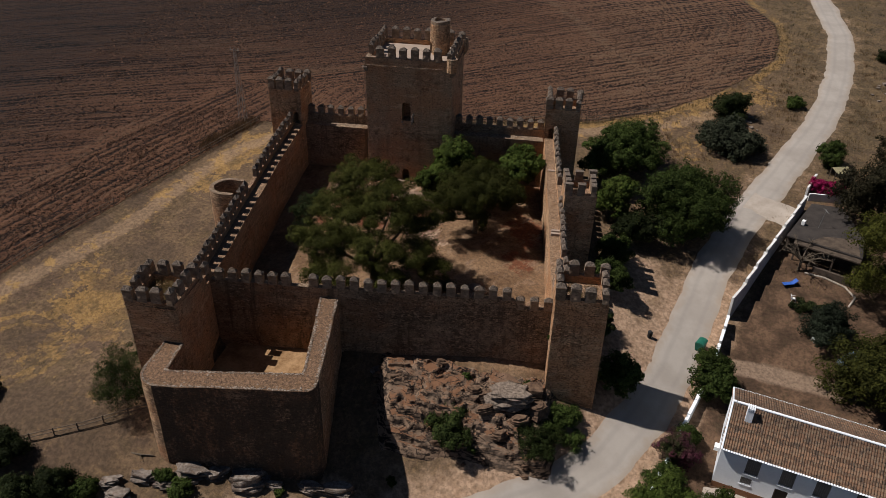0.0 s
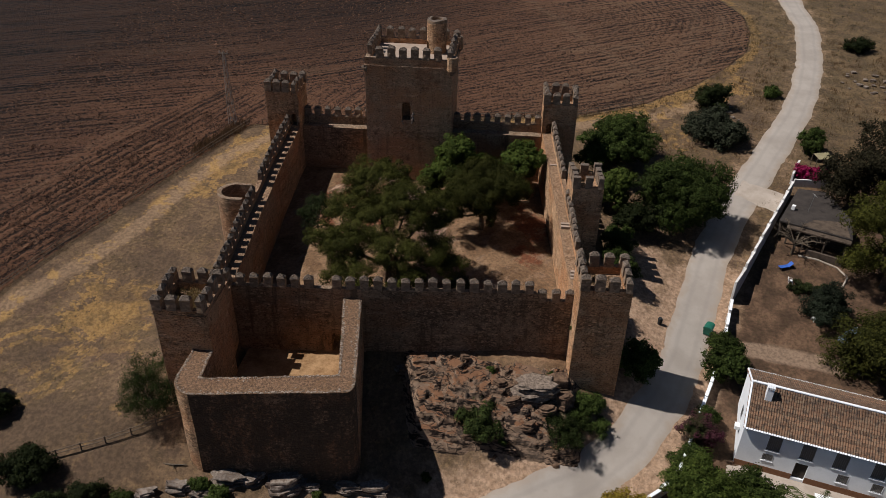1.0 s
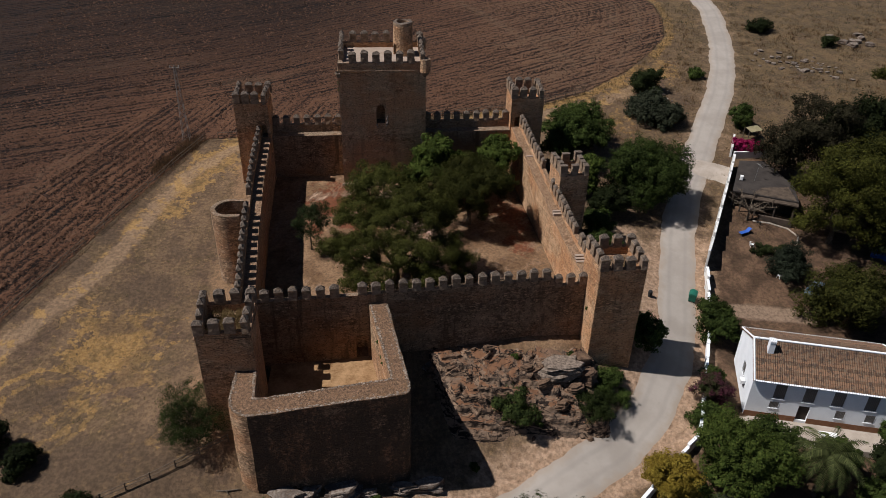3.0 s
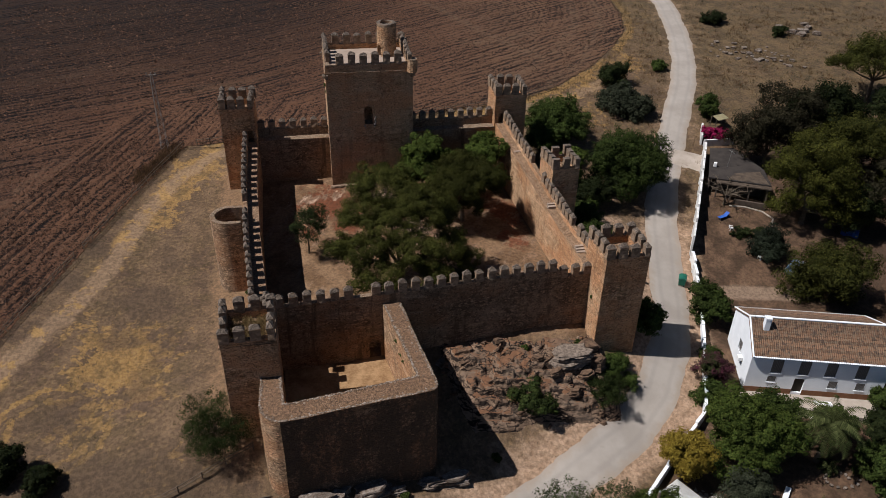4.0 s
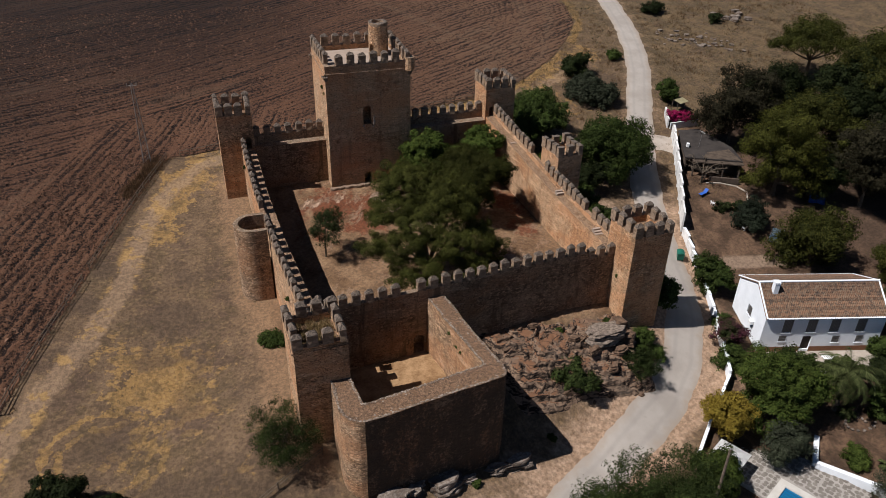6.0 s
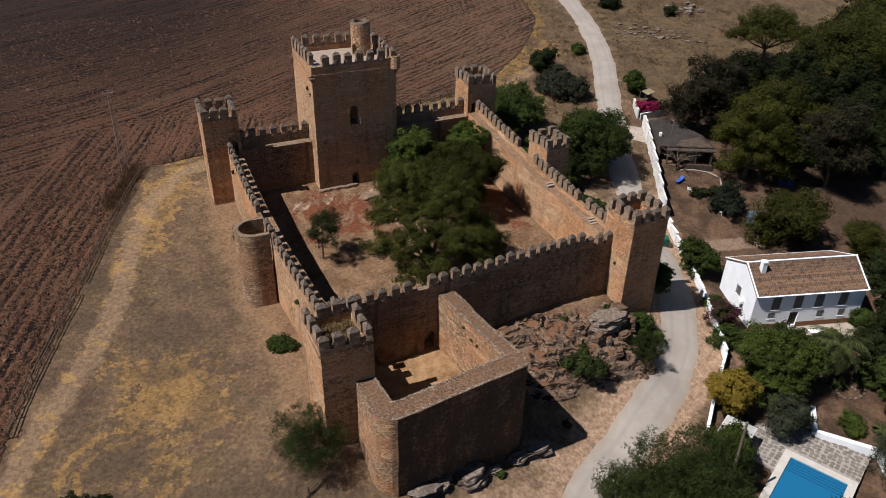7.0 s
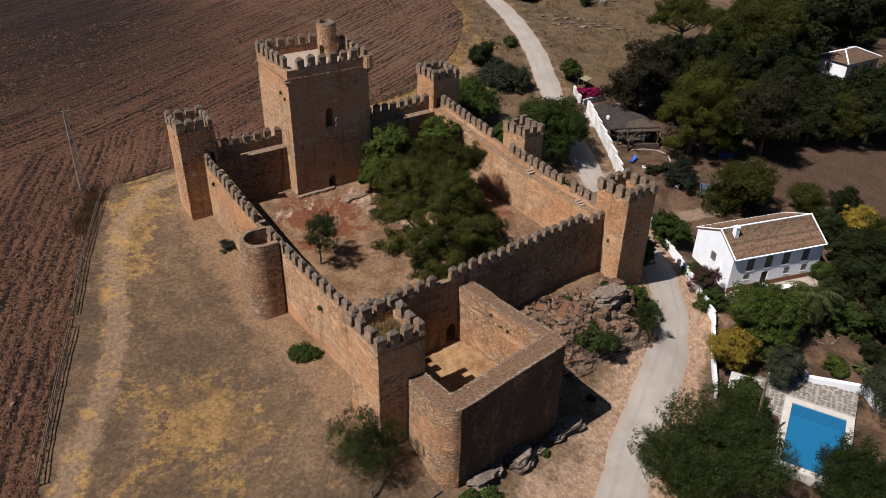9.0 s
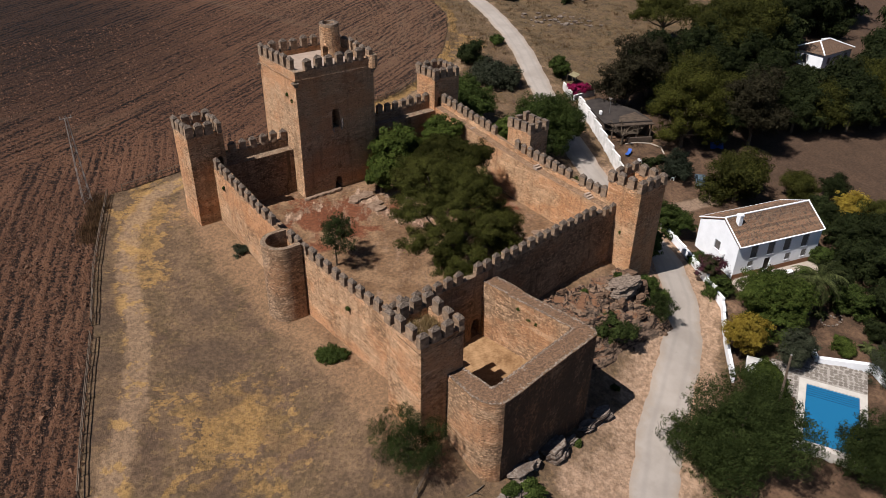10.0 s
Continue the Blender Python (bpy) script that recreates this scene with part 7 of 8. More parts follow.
# parasol
M_CANVAS = plain_material("white_canvas", (0.68, 0.67, 0.64), (0.78, 0.77, 0.74), 2, 0.9, 0.1)
par = thing("parasol", (31.2, -55.0, gz(31.2, -55.0)), "square white canvas parasol beside the pool", "parasol", turn=28)
bm = bmesh.new()
c4 = [bm.verts.new((1.7 * sx, 1.7 * sy, 2.45)) for sx, sy in ((-1, -1), (1, -1), (1, 1), (-1, 1))]
top = bm.verts.new((0, 0, 3.1))
for k in range(4):
    bm.faces.new((c4[k], c4[(k + 1) % 4], top))
ret = bmesh.ops.solidify(bm, geom=bm.faces[:], thickness=0.03)
part("canopy", bm, M_CANVAS, par)
bm = bmesh.new()
tube(bm, [(0, 0, -0.3), (0, 0, 3.05)], [0.04, 0.03], 8)
part("pole", bm, M_WOOD, par)
for k in range(4):
    bm = bmesh.new()
    a = math.pi / 4 + k * math.pi / 2
    tube(bm, [(0, 0, 3.0), (2.35 * math.cos(a), 2.35 * math.sin(a), 2.42)], [0.015, 0.012], 4)
    part("rib", bm, M_WOOD, par)

# leaning wooden pole
wp = thing("wooden_pole", (24.3, -61.1, gz(24.3, -61.1)), "leaning bare wooden utility pole among trees", "pole")
bm = bmesh.new()
tube(bm, [(0, 0, -0.3), (0.3, 0.3, 5), (0.75, 0.8, 11.2)], [0.17, 0.15, 0.12], 10)
part("shaft", bm, M_WOOD, wp)
bm = bmesh.new()
tube(bm, [(0.75, 0.8, 11.2), (0.76, 0.81, 11.32)], [0.13, 0.05], 8)
part("cap", bm, M_METAL, wp)

# ---- field: lattice mast and fence ----
mast = thing("lattice_mast", (-25.6, 14.2, gz(-25.6, 14.2)), "thin grey steel lattice electricity mast at the field edge", "mast")
MH = 12.0


def mast_leg(sx, sy, z):
    w = 0.52 - 0.38 * z / MH
    return Vector((sx * w, sy * w, z))


for sx, sy in ((-1, -1), (1, -1), (1, 1), (-1, 1)):
    bm = bmesh.new()
    tube(bm, [mast_leg(sx, sy, -0.2), mast_leg(sx, sy, MH)], [0.04, 0.03], 5)
    part("leg", bm, M_MAST, mast)
for k in range(14):
    z0, z1 = k * MH / 14, (k + 1) * MH / 14
    for (a, b) in (((-1, -1), (1, -1)), ((1, -1), (1, 1)), ((1, 1), (-1, 1)), ((-1, 1), (-1, -1))):
        if k % 2:
            a, b = b, a
        bm = bmesh.new()
        tube(bm, [mast_leg(*a, z0), mast_leg(*b, z1)], [0.022, 0.022], 4)
        part("brace", bm, M_MAST, mast)
bm = bmesh.new()
tube(bm, [(-0.75, 0, MH - 0.1), (0.75, 0, MH - 0.1)], [0.05, 0.05], 6)
arm = part("crossarm", bm, M_MAST, mast)
for x in (-0.65, 0.0, 0.65):
    bm = bmesh.new()
    tube(bm, [(x, 0, MH - 0.1), (x, 0, MH + 0.25)], [0.05, 0.07], 6)
    part("insulator", bm, M_METAL, arm)

field_fence = thing("wooden_fence", (*FENCE[5], gz(*FENCE[5])), "weathered wooden post and rail fence along the ploughed field", "fence")
fback = field_fence.matrix_world.inverted()
fp = resample([(*q, 0) for q in FENCE[1:] + [(10, 19.2), (31.5, 23.6), (43.8, 29.6)]], 2.2)
bm = bmesh.new()
tube(bm, [(0, 0, -0.3), (0.02, 0, 0.6), (0, 0.02, 1.12)], [0.075, 0.07, 0.06], 6)
post_me = bpy.data.meshes.new("post")
bm.to_mesh(post_me)
bm.free()
post_me.materials.append(M_WOOD)
for k, (p, q) in enumerate(zip(fp, fp[1:] + fp[-1:])):
    ob = new("post", post_me)
    ob.parent = field_fence
    ob.matrix_basis = fback @ pose(p.x, p.y, gz(p.x, p.y), mrnd.uniform(-4, 4), mrnd.uniform(-4, 4), mrnd.uniform(0, 360))
    if p == q or k in (9, 23):
        continue
    for h in (0.52, 1.0):
        bm = bmesh.new()
        tube(bm, [(p.x, p.y, gz(p.x, p.y) + h + mrnd.uniform(-.03, .03)), (q.x, q.y, gz(q.x, q.y) + h + mrnd.uniform(-.03, .03))], [0.06, 0.05], 6)
        bm.transform(fback)
        part("rail", bm, M_WOOD, field_fence)

rail = thing("rail_fence", (-17, -49, gz(-17, -49)), "rustic wooden rail fence leading to the barbican", "fence")
rback = rail.matrix_world.inverted()
rp = resample([(-30.2, -54.8, 0), (-23.4, -52.0, 0), (-17.2, -49.3, 0), (-13.0, -46.9, 0), (-10.4, -45.6, 0)], 2.1)
for a, b in zip(rp, rp[1:]):
    for h in (0.45, 0.85):
        bm = bmesh.new()
        tube(bm, [(a.x, a.y, gz(a.x, a.y) + h), (b.x, b.y, gz(b.x, b.y) + h + 0.03)], [0.05, 0.045], 6)
        bm.transform(rback)
        part("rail", bm, M_WOOD, rail)
for p in rp:
    bm = bmesh.new()
    tube(bm, [(p.x, p.y, gz(p.x, p.y) - 0.3), (p.x, p.y, gz(p.x, p.y) + 1.0)], [0.07, 0.06], 7)
    bm.transform(rback)
    part("post", bm, M_WOOD, rail)
log = thing("fallen_log", (-9.9, -50.5, gz(-9.9, -50.5)), "dark dead branch lying beside the barbican", "log")
bm = bmesh.new()
tube(bm, [(-1.2, 0.2, 0.12), (-0.2, 0.1, 0.2), (1.1, 0.3, 0.12)], [0.09, 0.08, 0.05], 7)
tube(bm, [(-0.2, 0.1, 0.2), (0.1, -0.5, 0.25)], [0.05, 0.02], 5)
part("branch", bm, M_BARK, log)

# ---- rocks ----
def boulder(name, x, y, rx, ry, rz, seed, sink=0.3, turn=0.0, label="weathered layered grey limestone boulder", detail=4, z=None, tilt=0.0, mat=None):
    bm = bmesh.new()
    bmesh.ops.create_icosphere(bm, subdivisions=detail, radius=1.0)
    off = Vector((seed * 7.3, seed * 3.1, seed))
    for v in bm.verts:
        p = v.co.copy()
        # blocky: squash towards a box, then cut into beds
        p = Vector([math.copysign(abs(c) ** 0.55, c) for c in p])
        p *= 1 + 0.42 * noise.noise(p * 1.3 + off) + 0.18 * noise.noise(p * 3.2 + off)
        bed = 0.24 / max(rz, 0.3)
        step = p.z / bed
        ledge = 0.10 * (noise.noise(Vector((math.floor(step) * 1.7, seed, 0))))
        p.x *= 1 + ledge
        p.y *= 1 + ledge
        p.z = (math.floor(step) + min(1.0, (step - math.floor(step)) * 1.6)) * bed
        p += noise.noise_vector(p * 6 + off) * 0.035
        v.co = Vector((p.x * rx, p.y * ry, p.z * rz))
    ob = link(name, bm, mat or M_ROCK)
    ob.matrix_world = pose(x, y, (gz(x, y) if z is None else z) + rz * (1 - sink) - rz * 0.4, tilt, tilt * 0.5, turn)
    return tagged(ob, label, "rock", "limestone boulders")


def ledge(name, x, y, z, length, width, height, seed, turn, tilt, mat, label, layers=4, n=7, rough=0.0):
    """A bedded block of rock: layers of uneven outline, one on another."""
    rnd = random.Random(seed)
    base = [1 + 0.35 * noise.noise((math.cos(a * 2 * math.pi / n) * 1.1 + seed * 3.7, math.sin(a * 2 * math.pi / n) * 1.1, seed)) + rnd.uniform(-0.12, 0.12) for a in range(n)]
    cuts = sorted([0.0, 1.0] + [rnd.uniform(0.15, 0.9) for _ in range(layers - 1)])
    bm = bmesh.new()
    rings = []
    for k in range(layers):
        grow = rnd.uniform(0.86, 1.04) * (1.08 - 0.18 * cuts[k])
        wild = [rnd.uniform(0.72 - rough, 1.2 + rough) for _ in range(n)]
        sx, sy = rnd.uniform(-0.05, 0.05) * length, rnd.uniform(-0.06, 0.06) * width
        for u, g in ((cuts[k] + 0.02, grow * 0.97), ((cuts[k] + cuts[k + 1]) / 2, grow), (cuts[k + 1] - 0.01, grow * 0.96)):
            rings.append([bm.verts.new((sx + length / 2 * base[a] * wild[a] * g * math.cos(a * 2 * math.pi / n) + rnd.uniform(-0.02, 0.02) * length, sy + width / 2 * base[a] * wild[a] * g * math.sin(a * 2 * math.pi / n) + rnd.uniform(-0.02, 0.02) * width,
                                        height * (u - 0.45) + 0.05 * noise.noise((a * 0.9, seed, k)))) for a in range(n)])
    for r0, r1 in zip(rings, rings[1:]):
        for a in range(n):
            bm.faces.new((r0[a], r0[(a + 1) % n], r1[(a + 1) % n], r1[a]))
    bm.faces.new(rings[0][::-1])
    top = bm.verts.new((0, 0, height * 0.56 + rnd.uniform(-0.02, 0.05)))
    for a in range(n):
        bm.faces.new((rings[-1][a], rings[-1][(a + 1) % n], top))
    ob = link(name, bm, mat)
    ob.matrix_world = pose(x, y, z, tilt, rnd.uniform(-5, 5), turn)
    return tagged(ob, label, "rock", "limestone ledges")


# the outcrop below the south wall: beds that step down towards the road
def outcrop_top(x, y, ground_z):
    inside = min(x - 9.6 - 0.25 * (-36 - y), 30.6 - x, -32.4 - y, y + 45.6 - 0.06 * (x - 8) + 1.6 * noise.noise((x * 0.33, 3.0, y * 0.2)))
    f = max(0.0, min(1.0, inside / 2.2))
    f = f * f * (3 - 2 * f)
    way = max(0.0, min(1.0, (-37.0 - y) / 7.5))
    wx = x + 1.6 * noise.noise((x * 0.32, y * 0.32, 20)) + 0.5 * noise.noise((x * 1.1, y * 1.1, 21))
    wy = y + 1.4 * noise.noise((x * 0.32, y * 0.32, 30)) + 0.5 * noise.noise((x * 1.1, y * 1.1, 31))
    n1 = noise.noise((wx * 0.20 + 3, wy * 0.34, 2)) + 0.7 * noise.noise((wx * 0.55, wy * 0.85, 4)) + 0.35 * noise.noise((wx * 1.3, wy * 1.7, 5))
    h = (-4.35 - 0.05 * (x - 18)) * (1 - way) + (ground_z + 0.25) * way + 1.0 * n1 * (0.4 + 0.6 * math.sin(math.pi * min(1, way + 0.2)))
    for bed, lip in ((0.85, 0.72), (0.24, 0.55)):
        dip = 0.20 * (wx - 18) - 0.05 * wy
        s = (h + dip) / bed
        r = s - math.floor(s)
        r = 0.25 * r / lip if r < lip else 0.25 + 0.75 * (r - lip) / (1 - lip)
        h = (math.floor(s) + r) * bed - dip
    h += 0.04 * noise.noise((x * 2.7, y * 2.7, 1)) + 0.03 * noise.noise((x * 6.3, y * 6.3, 3))
    return ground_z - 0.3 + (h - ground_z + 0.3) * f


ox, oy = np.arange(7.2, 31.0, 0.15), np.arange(-47.0, -32.8, 0.15)
ovs, ofs = [], []
for y in oy:
    base_row = heights(ox, np.full_like(ox, y))
    for x, b in zip(ox, base_row):
        ovs.append((x + 0.09 * noise.noise((x * 2, y * 2, 9)), y + 0.09 * noise.noise((x * 2, y * 2, 12)), outcrop_top(x, y, b)))
nx = len(ox)
for j in range(len(oy) - 1):
    for i in range(nx - 1):
        a = j * nx + i
        ofs.append((a, a + 1, a + nx + 1, a + nx))


def outcrop_material():
    m = Nodes("outcrop", 0.97)
    p = m.pos()
    layers = m.noise(m.pos((0.544, 0.680, 2.312), turn=0.3), 1.3, 8, 0.75)
    soil = m.mix(m.noise(p, 1.0, 6, 0.7), (0.108, 0.050, 0.026), (0.215, 0.112, 0.060))
    rock = m.mix(m.ramp(layers, 0.45, 0.53), (0.016, 0.010, 0.007), (0.205, 0.136, 0.090))
    bare = m.math("ADD", m.math("MULTIPLY", m.noise(p, 0.45, 4), 0.55), m.math("MULTIPLY", m.noise(m.pos((0.7, 1.4, 1), turn=0.25), 1.5, 6, 0.7), 0.45))
    bare = m.math("ADD", bare, m.math("MULTIPLY", m.ramp(m.up(), 0.97, 0.75), 0.22))
    c = m.mix(m.ramp(bare, 0.53, 0.56), soil, rock)
    c = m.mix(m.math("MULTIPLY", m.ramp(m.noise(p, 0.35, 4), 0.52, 0.60), 0.5), c, m.mix(layers, (0.060, 0.045, 0.034), (0.225, 0.160, 0.112)))
    crack = m.voronoi(m.pos((0.8, 1.5, 1.2), turn=0.3), 0.75, "DISTANCE_TO_EDGE")
    c = m.mix(m.math("MULTIPLY", m.ramp(crack.outputs["Distance"], 0.045, 0.012), m.ramp(m.noise(p, 0.8, 4), 0.45, 0.55)), c, (0.016, 0.010, 0.007))
    m.colour(c)
    m.bump(m.math("ADD", layers, m.math("MULTIPLY", m.noise(p, 5, 6, 0.7), 0.6)), 1.0, 0.16)
    return m.mat


M_OUTCROP = outcrop_material()
tagged(new("rock_outcrop", mesh_of("rock_outcrop", ovs, ofs, M_OUTCROP)), "stepped limestone outcrop with earth below the south wall", "rock", kind="structure")


def on_rock(x, y):
    return max(gz(x, y), outcrop_top(x, y, gz(x, y)))


M_LEDGE = plain_material("bedded_limestone", (0.032, 0.018, 0.011), (0.165, 0.103, 0.065), 2.4, 0.97, 1.0)
M_PALE_BLOCK = plain_material("pale_bedded_limestone", (0.050, 0.036, 0.027), (0.250, 0.196, 0.153), 3.2, 0.97, 1.0)
M_YARD_ROCK = plain_material("worn_yard_bedrock", (0.120, 0.074, 0.047), (0.245, 0.172, 0.120), 1.3, 0.97, 0.7)
brnd = random.Random(21)
ledge("boulder", 24.9, -38.3, on_rock(24.9, -38.3) + 0.35, 4.6, 3.2, 1.9, 1, 12, -6, M_PALE_BLOCK, "large pale bedded limestone block below the corner tower", 7, 13, 0.06)
for k, (x, y, l, w, h, lift) in enumerate(((27.2, -37.0, 2.8, 2.0, 1.4, 0.2), (27.9, -38.9, 2.0, 1.5, 1.6, 0.1), (26.2, -40.0, 2.2, 1.2, 1.1, 0.2), (22.6, -39.9, 1.9, 1.0, 0.8, 0.1), (24.4, -41.8, 1.9, 1.0, 0.9, 0.05), (21.0, -37.6, 1.7, 1.0, 0.6, 0.05))):
    ledge("limestone_block", x, y, on_rock(x, y) + lift, l, w, h, 300 + k, 8 + 7 * k % 30, -7, M_LEDGE, "bedded brown limestone block of the outcrop cliff", 5)
for k in range(34):
    x, y = brnd.uniform(9.5, 28.2), brnd.uniform(-44.2, -34.4)
    r = brnd.uniform(0.3, 0.65) if k % 4 else brnd.uniform(0.7, 1.15)
    ledge("limestone_ledge", x, y, on_rock(x, y) + 0.02, r * brnd.uniform(1.2, 1.9), r * brnd.uniform(0.6, 0.95), 0.35 + 0.22 * r, 30 + k, brnd.uniform(-14, 38), brnd.uniform(-20, -3), M_LEDGE, "low layered limestone ledge in brown earth", 3)
for k, (x, y, r) in enumerate(((-4.6, -51, 1.5), (-2.3, -50.4, 1.0), (1.0, -50.2, 1.8), (3.2, -50.0, 0.9), (6.8, -49.4, 1.1), (9.6, -49.0, 1.4), (-8.8, -52.4, 1.1), (-11.6, -53.6, 1.0), (10.5, -36.2, 0.8), (-6.4, -52.6, 0.9), (-10.2, -54.6, 1.2))):
    ledge("boulder", x, y, gz(x, y) + 0.15 * r, r * 2.1, r * 1.15, r * 0.95, 80 + k, brnd.uniform(-12, 22), brnd.uniform(-12, 2), M_ROCK, "pale layered limestone boulder at the foot of the barbican", 6, 13, 0.10)
for k in range(12):
    x, y = brnd.uniform(101, 109), brnd.uniform(46, 53)
    boulder("boulder", x, y, 0.9, 0.7, 0.5, 120 + k, 0.3, brnd.uniform(0, 180), "pale stone in a heap on the dry slope", detail=2)
for k in range(10):
    x, y = brnd.uniform(14, 26), brnd.uniform(-31, -22)
    boulder("boulder", x, y, brnd.uniform(0.8, 2.0), brnd.uniform(0.6, 1.3), 0.22, 160 + k, 0.45, brnd.uniform(0, 180), "broad flat bedrock slab in the castle yard", detail=3, mat=M_YARD_ROCK)
for k in range(9):
    x, y = brnd.uniform(4.5, 12.5), brnd.uniform(-13.5, -3.2)
    boulder("boulder", x, y, brnd.uniform(0.6, 1.5), brnd.uniform(0.4, 0.9), 0.2, 210 + k, 0.5, brnd.uniform(0, 180), "broad flat bedrock slab in the castle yard", detail=3, mat=M_YARD_ROCK)
for k in range(9):
    boulder("boulder", 0.2 + 0.62 * k, -0.35 - 0.2 * brnd.random(), 0.5, 0.3, 0.25, 180 + k, 0.3, brnd.uniform(-20, 20), "rough foundation stone at the foot of the keep", detail=2, mat=M_YARD_ROCK)

# pale limestone breaking through the slope beyond the road
for k in range(46):
    u = brnd.random()
    x, y = 83 + 15 * u + brnd.gauss(0, 2.0), 44.5 - 8.5 * u + brnd.gauss(0, 2.2)
    r = brnd.uniform(0.18, 0.62)
    boulder("boulder", x, y, r * 1.3, r, r * 0.5, 300 + k, 0.35, brnd.uniform(0, 180), "small pale limestone boulder on the dry slope", detail=1)
for k in range(16):
    x, y = 58.6 + brnd.gauss(0, 1.0), 30.6 + brnd.gauss(0, 1.3)
    r = brnd.uniform(0.15, 0.42)
    boulder("boulder", x, y, r * 1.3, r, r * 0.6, 360 + k, 0.3, brnd.uniform(0, 180), "pale stone dumped beside the roadside bush", detail=1)

# ---- small things ----
bin_t = thing("waste_container", (46.4, -22.6, gz(46.4, -22.6) + 0.05), "green plastic wheeled waste container by the road", "bin", turn=60)
bm = bmesh.new()
bot = [(-0.55, -0.42), (0.55, -0.42), (0.55, 0.42), (-0.55, 0.42)]
lo = [bm.verts.new((x, y, 0.18)) for x, y in bot]
hi = [bm.verts.new((x * 1.2, y * 1.2, 1.1)) for x, y in bot]
for k in range(4):
    bm.faces.new((lo[k], lo[(k + 1) % 4], hi[(k + 1) % 4], hi[k]))
bm.faces.new(lo[::-1]), bm.faces.new(hi)
part("body", bm, M_GREEN_BIN, bin_t)
bm = bmesh.new()
for s in range(8):
    a0, a1 = math.pi * s / 8, math.pi * (s + 1) / 8
    q = [bm.verts.new((x, 0.54 * math.cos(a), 1.12 + 0.28 * math.sin(a))) for x, a in ((-0.69, a0), (0.69, a0), (0.69, a1), (-0.69, a1))]
    bm.faces.new(q)
for x in (-0.69, 0.69):
    bm.faces.new([bm.verts.new((x, 0.54 * math.cos(math.pi * s / 8), 1.12 + 0.28 * math.sin(math.pi * s / 8))) for s in range(9)])
bmesh.ops.remove_doubles(bm, verts=bm.verts, dist=0.001)
part("lid", bm, M_GREEN_BIN, bin_t)
for x in (-0.45, 0.45):
    for y in (-0.32, 0.32):
        bm = bmesh.new()
        tube(bm, [(x - 0.04, y, 0.1), (x + 0.04, y, 0.1)], [0.1, 0.1], 10)
        part("wheel", bm, M_RUBBER, bin_t)
bollard = thing("litter_bin", (40.3, -22.9, gz(40.3, -22.9)), "small dark litter bin beside the road", "bin")
bm = bmesh.new()
tube(bm, [(0, 0, 0), (0, 0, 0.8), (0, 0, 0.95)], [0.25, 0.28, 0.2], 10)
part("drum", bm, M_RUBBER, bollard)
bm = bmesh.new()
tube(bm, [(0.3, 0, -0.1), (0.3, 0, 1.1)], [0.03, 0.03], 6)
part("post", bm, M_METAL, bollard)


def plastic_chair(x, y, turn, label):
    t = thing("plastic_chair", (x, y, gz(x, y)), label, "chair", "garden chairs", turn=turn)
    bm = bmesh.new()
    box(bm, -0.24, -0.22, 0.4, 0.24, 0.24, 0.45, 0.02)
    part("seat", bm, M_PLASTIC, t)
    bm = bmesh.new()
    box(bm, -0.24, 0.2, 0.47, 0.24, 0.25, 0.9, 0.02, pose(0, 0.02, 0, -8))
    part("backrest", bm, M_PLASTIC, t)
    for sx in (-1, 1):
        for sy in (-1, 1):
            bm = bmesh.new()
            tube(bm, [(sx * 0.26, sy * 0.25, 0), (sx * 0.22, sy * 0.2, 0.41)], [0.03, 0.035], 5)
            part("leg", bm, M_PLASTIC, t)
        bm = bmesh.new()
        box(bm, sx * 0.28 - 0.03, -0.24, 0.62, sx * 0.28 + 0.03, 0.24, 0.66, 0.01)
        part("armrest", bm, M_PLASTIC, t)
    return t


plastic_chair(60.0, -19.3, 200, "white plastic garden chair on bare earth")
plastic_chair(58.6, -13.0, 80, "white plastic garden chair beside the hedge")
plastic_chair(52.0, -46.4, 30, "white plastic garden chair in front of the house")
plastic_chair(50.4, -45.6, 120, "white plastic garden chair beside the house door")
table = thing("garden_table", (53.6, -45.3, gz(53.6, -45.3) + 0.25), "long white garden table in front of the house", "table", turn=-15)
bm = bmesh.new()
box(bm, -1.0, -0.4, 0.7, 1.0, 0.4, 0.75, 0.02)
part("tabletop", bm, M_PLASTIC, table)
for sx in (-0.9, 0.9):
    for sy in (-0.32, 0.32):
        bm = bmesh.new()
        tube(bm, [(sx, sy, -0.2), (sx, sy, 0.71)], [0.035, 0.035], 6)
        part("leg", bm, M_PLASTIC, table)
lounger = thing("sun_lounger", (58.6, -10.3, gz(58.6, -10.3)), "blue sun lounger on a grassy terrace", "lounger", turn=20)
bm = bmesh.new()
box(bm, -0.95, -0.32, 0.3, 0.4, 0.32, 0.38, 0.02)
part("mattress", bm, M_BLUE, lounger)
bm = bmesh.new()
box(bm, 0.0, -0.32, 0.0, 0.75, 0.32, 0.08, 0.02, pose(0.4, 0, 0.31, 0, -40))
part("backrest", bm, M_BLUE, lounger)
for sx in (-0.8, 0.5):
    for sy in (-0.26, 0.26):
        bm = bmesh.new()
        tube(bm, [(sx, sy, 0), (sx, sy, 0.31)], [0.025, 0.025], 5)
        part("leg", bm, M_METAL, lounger)

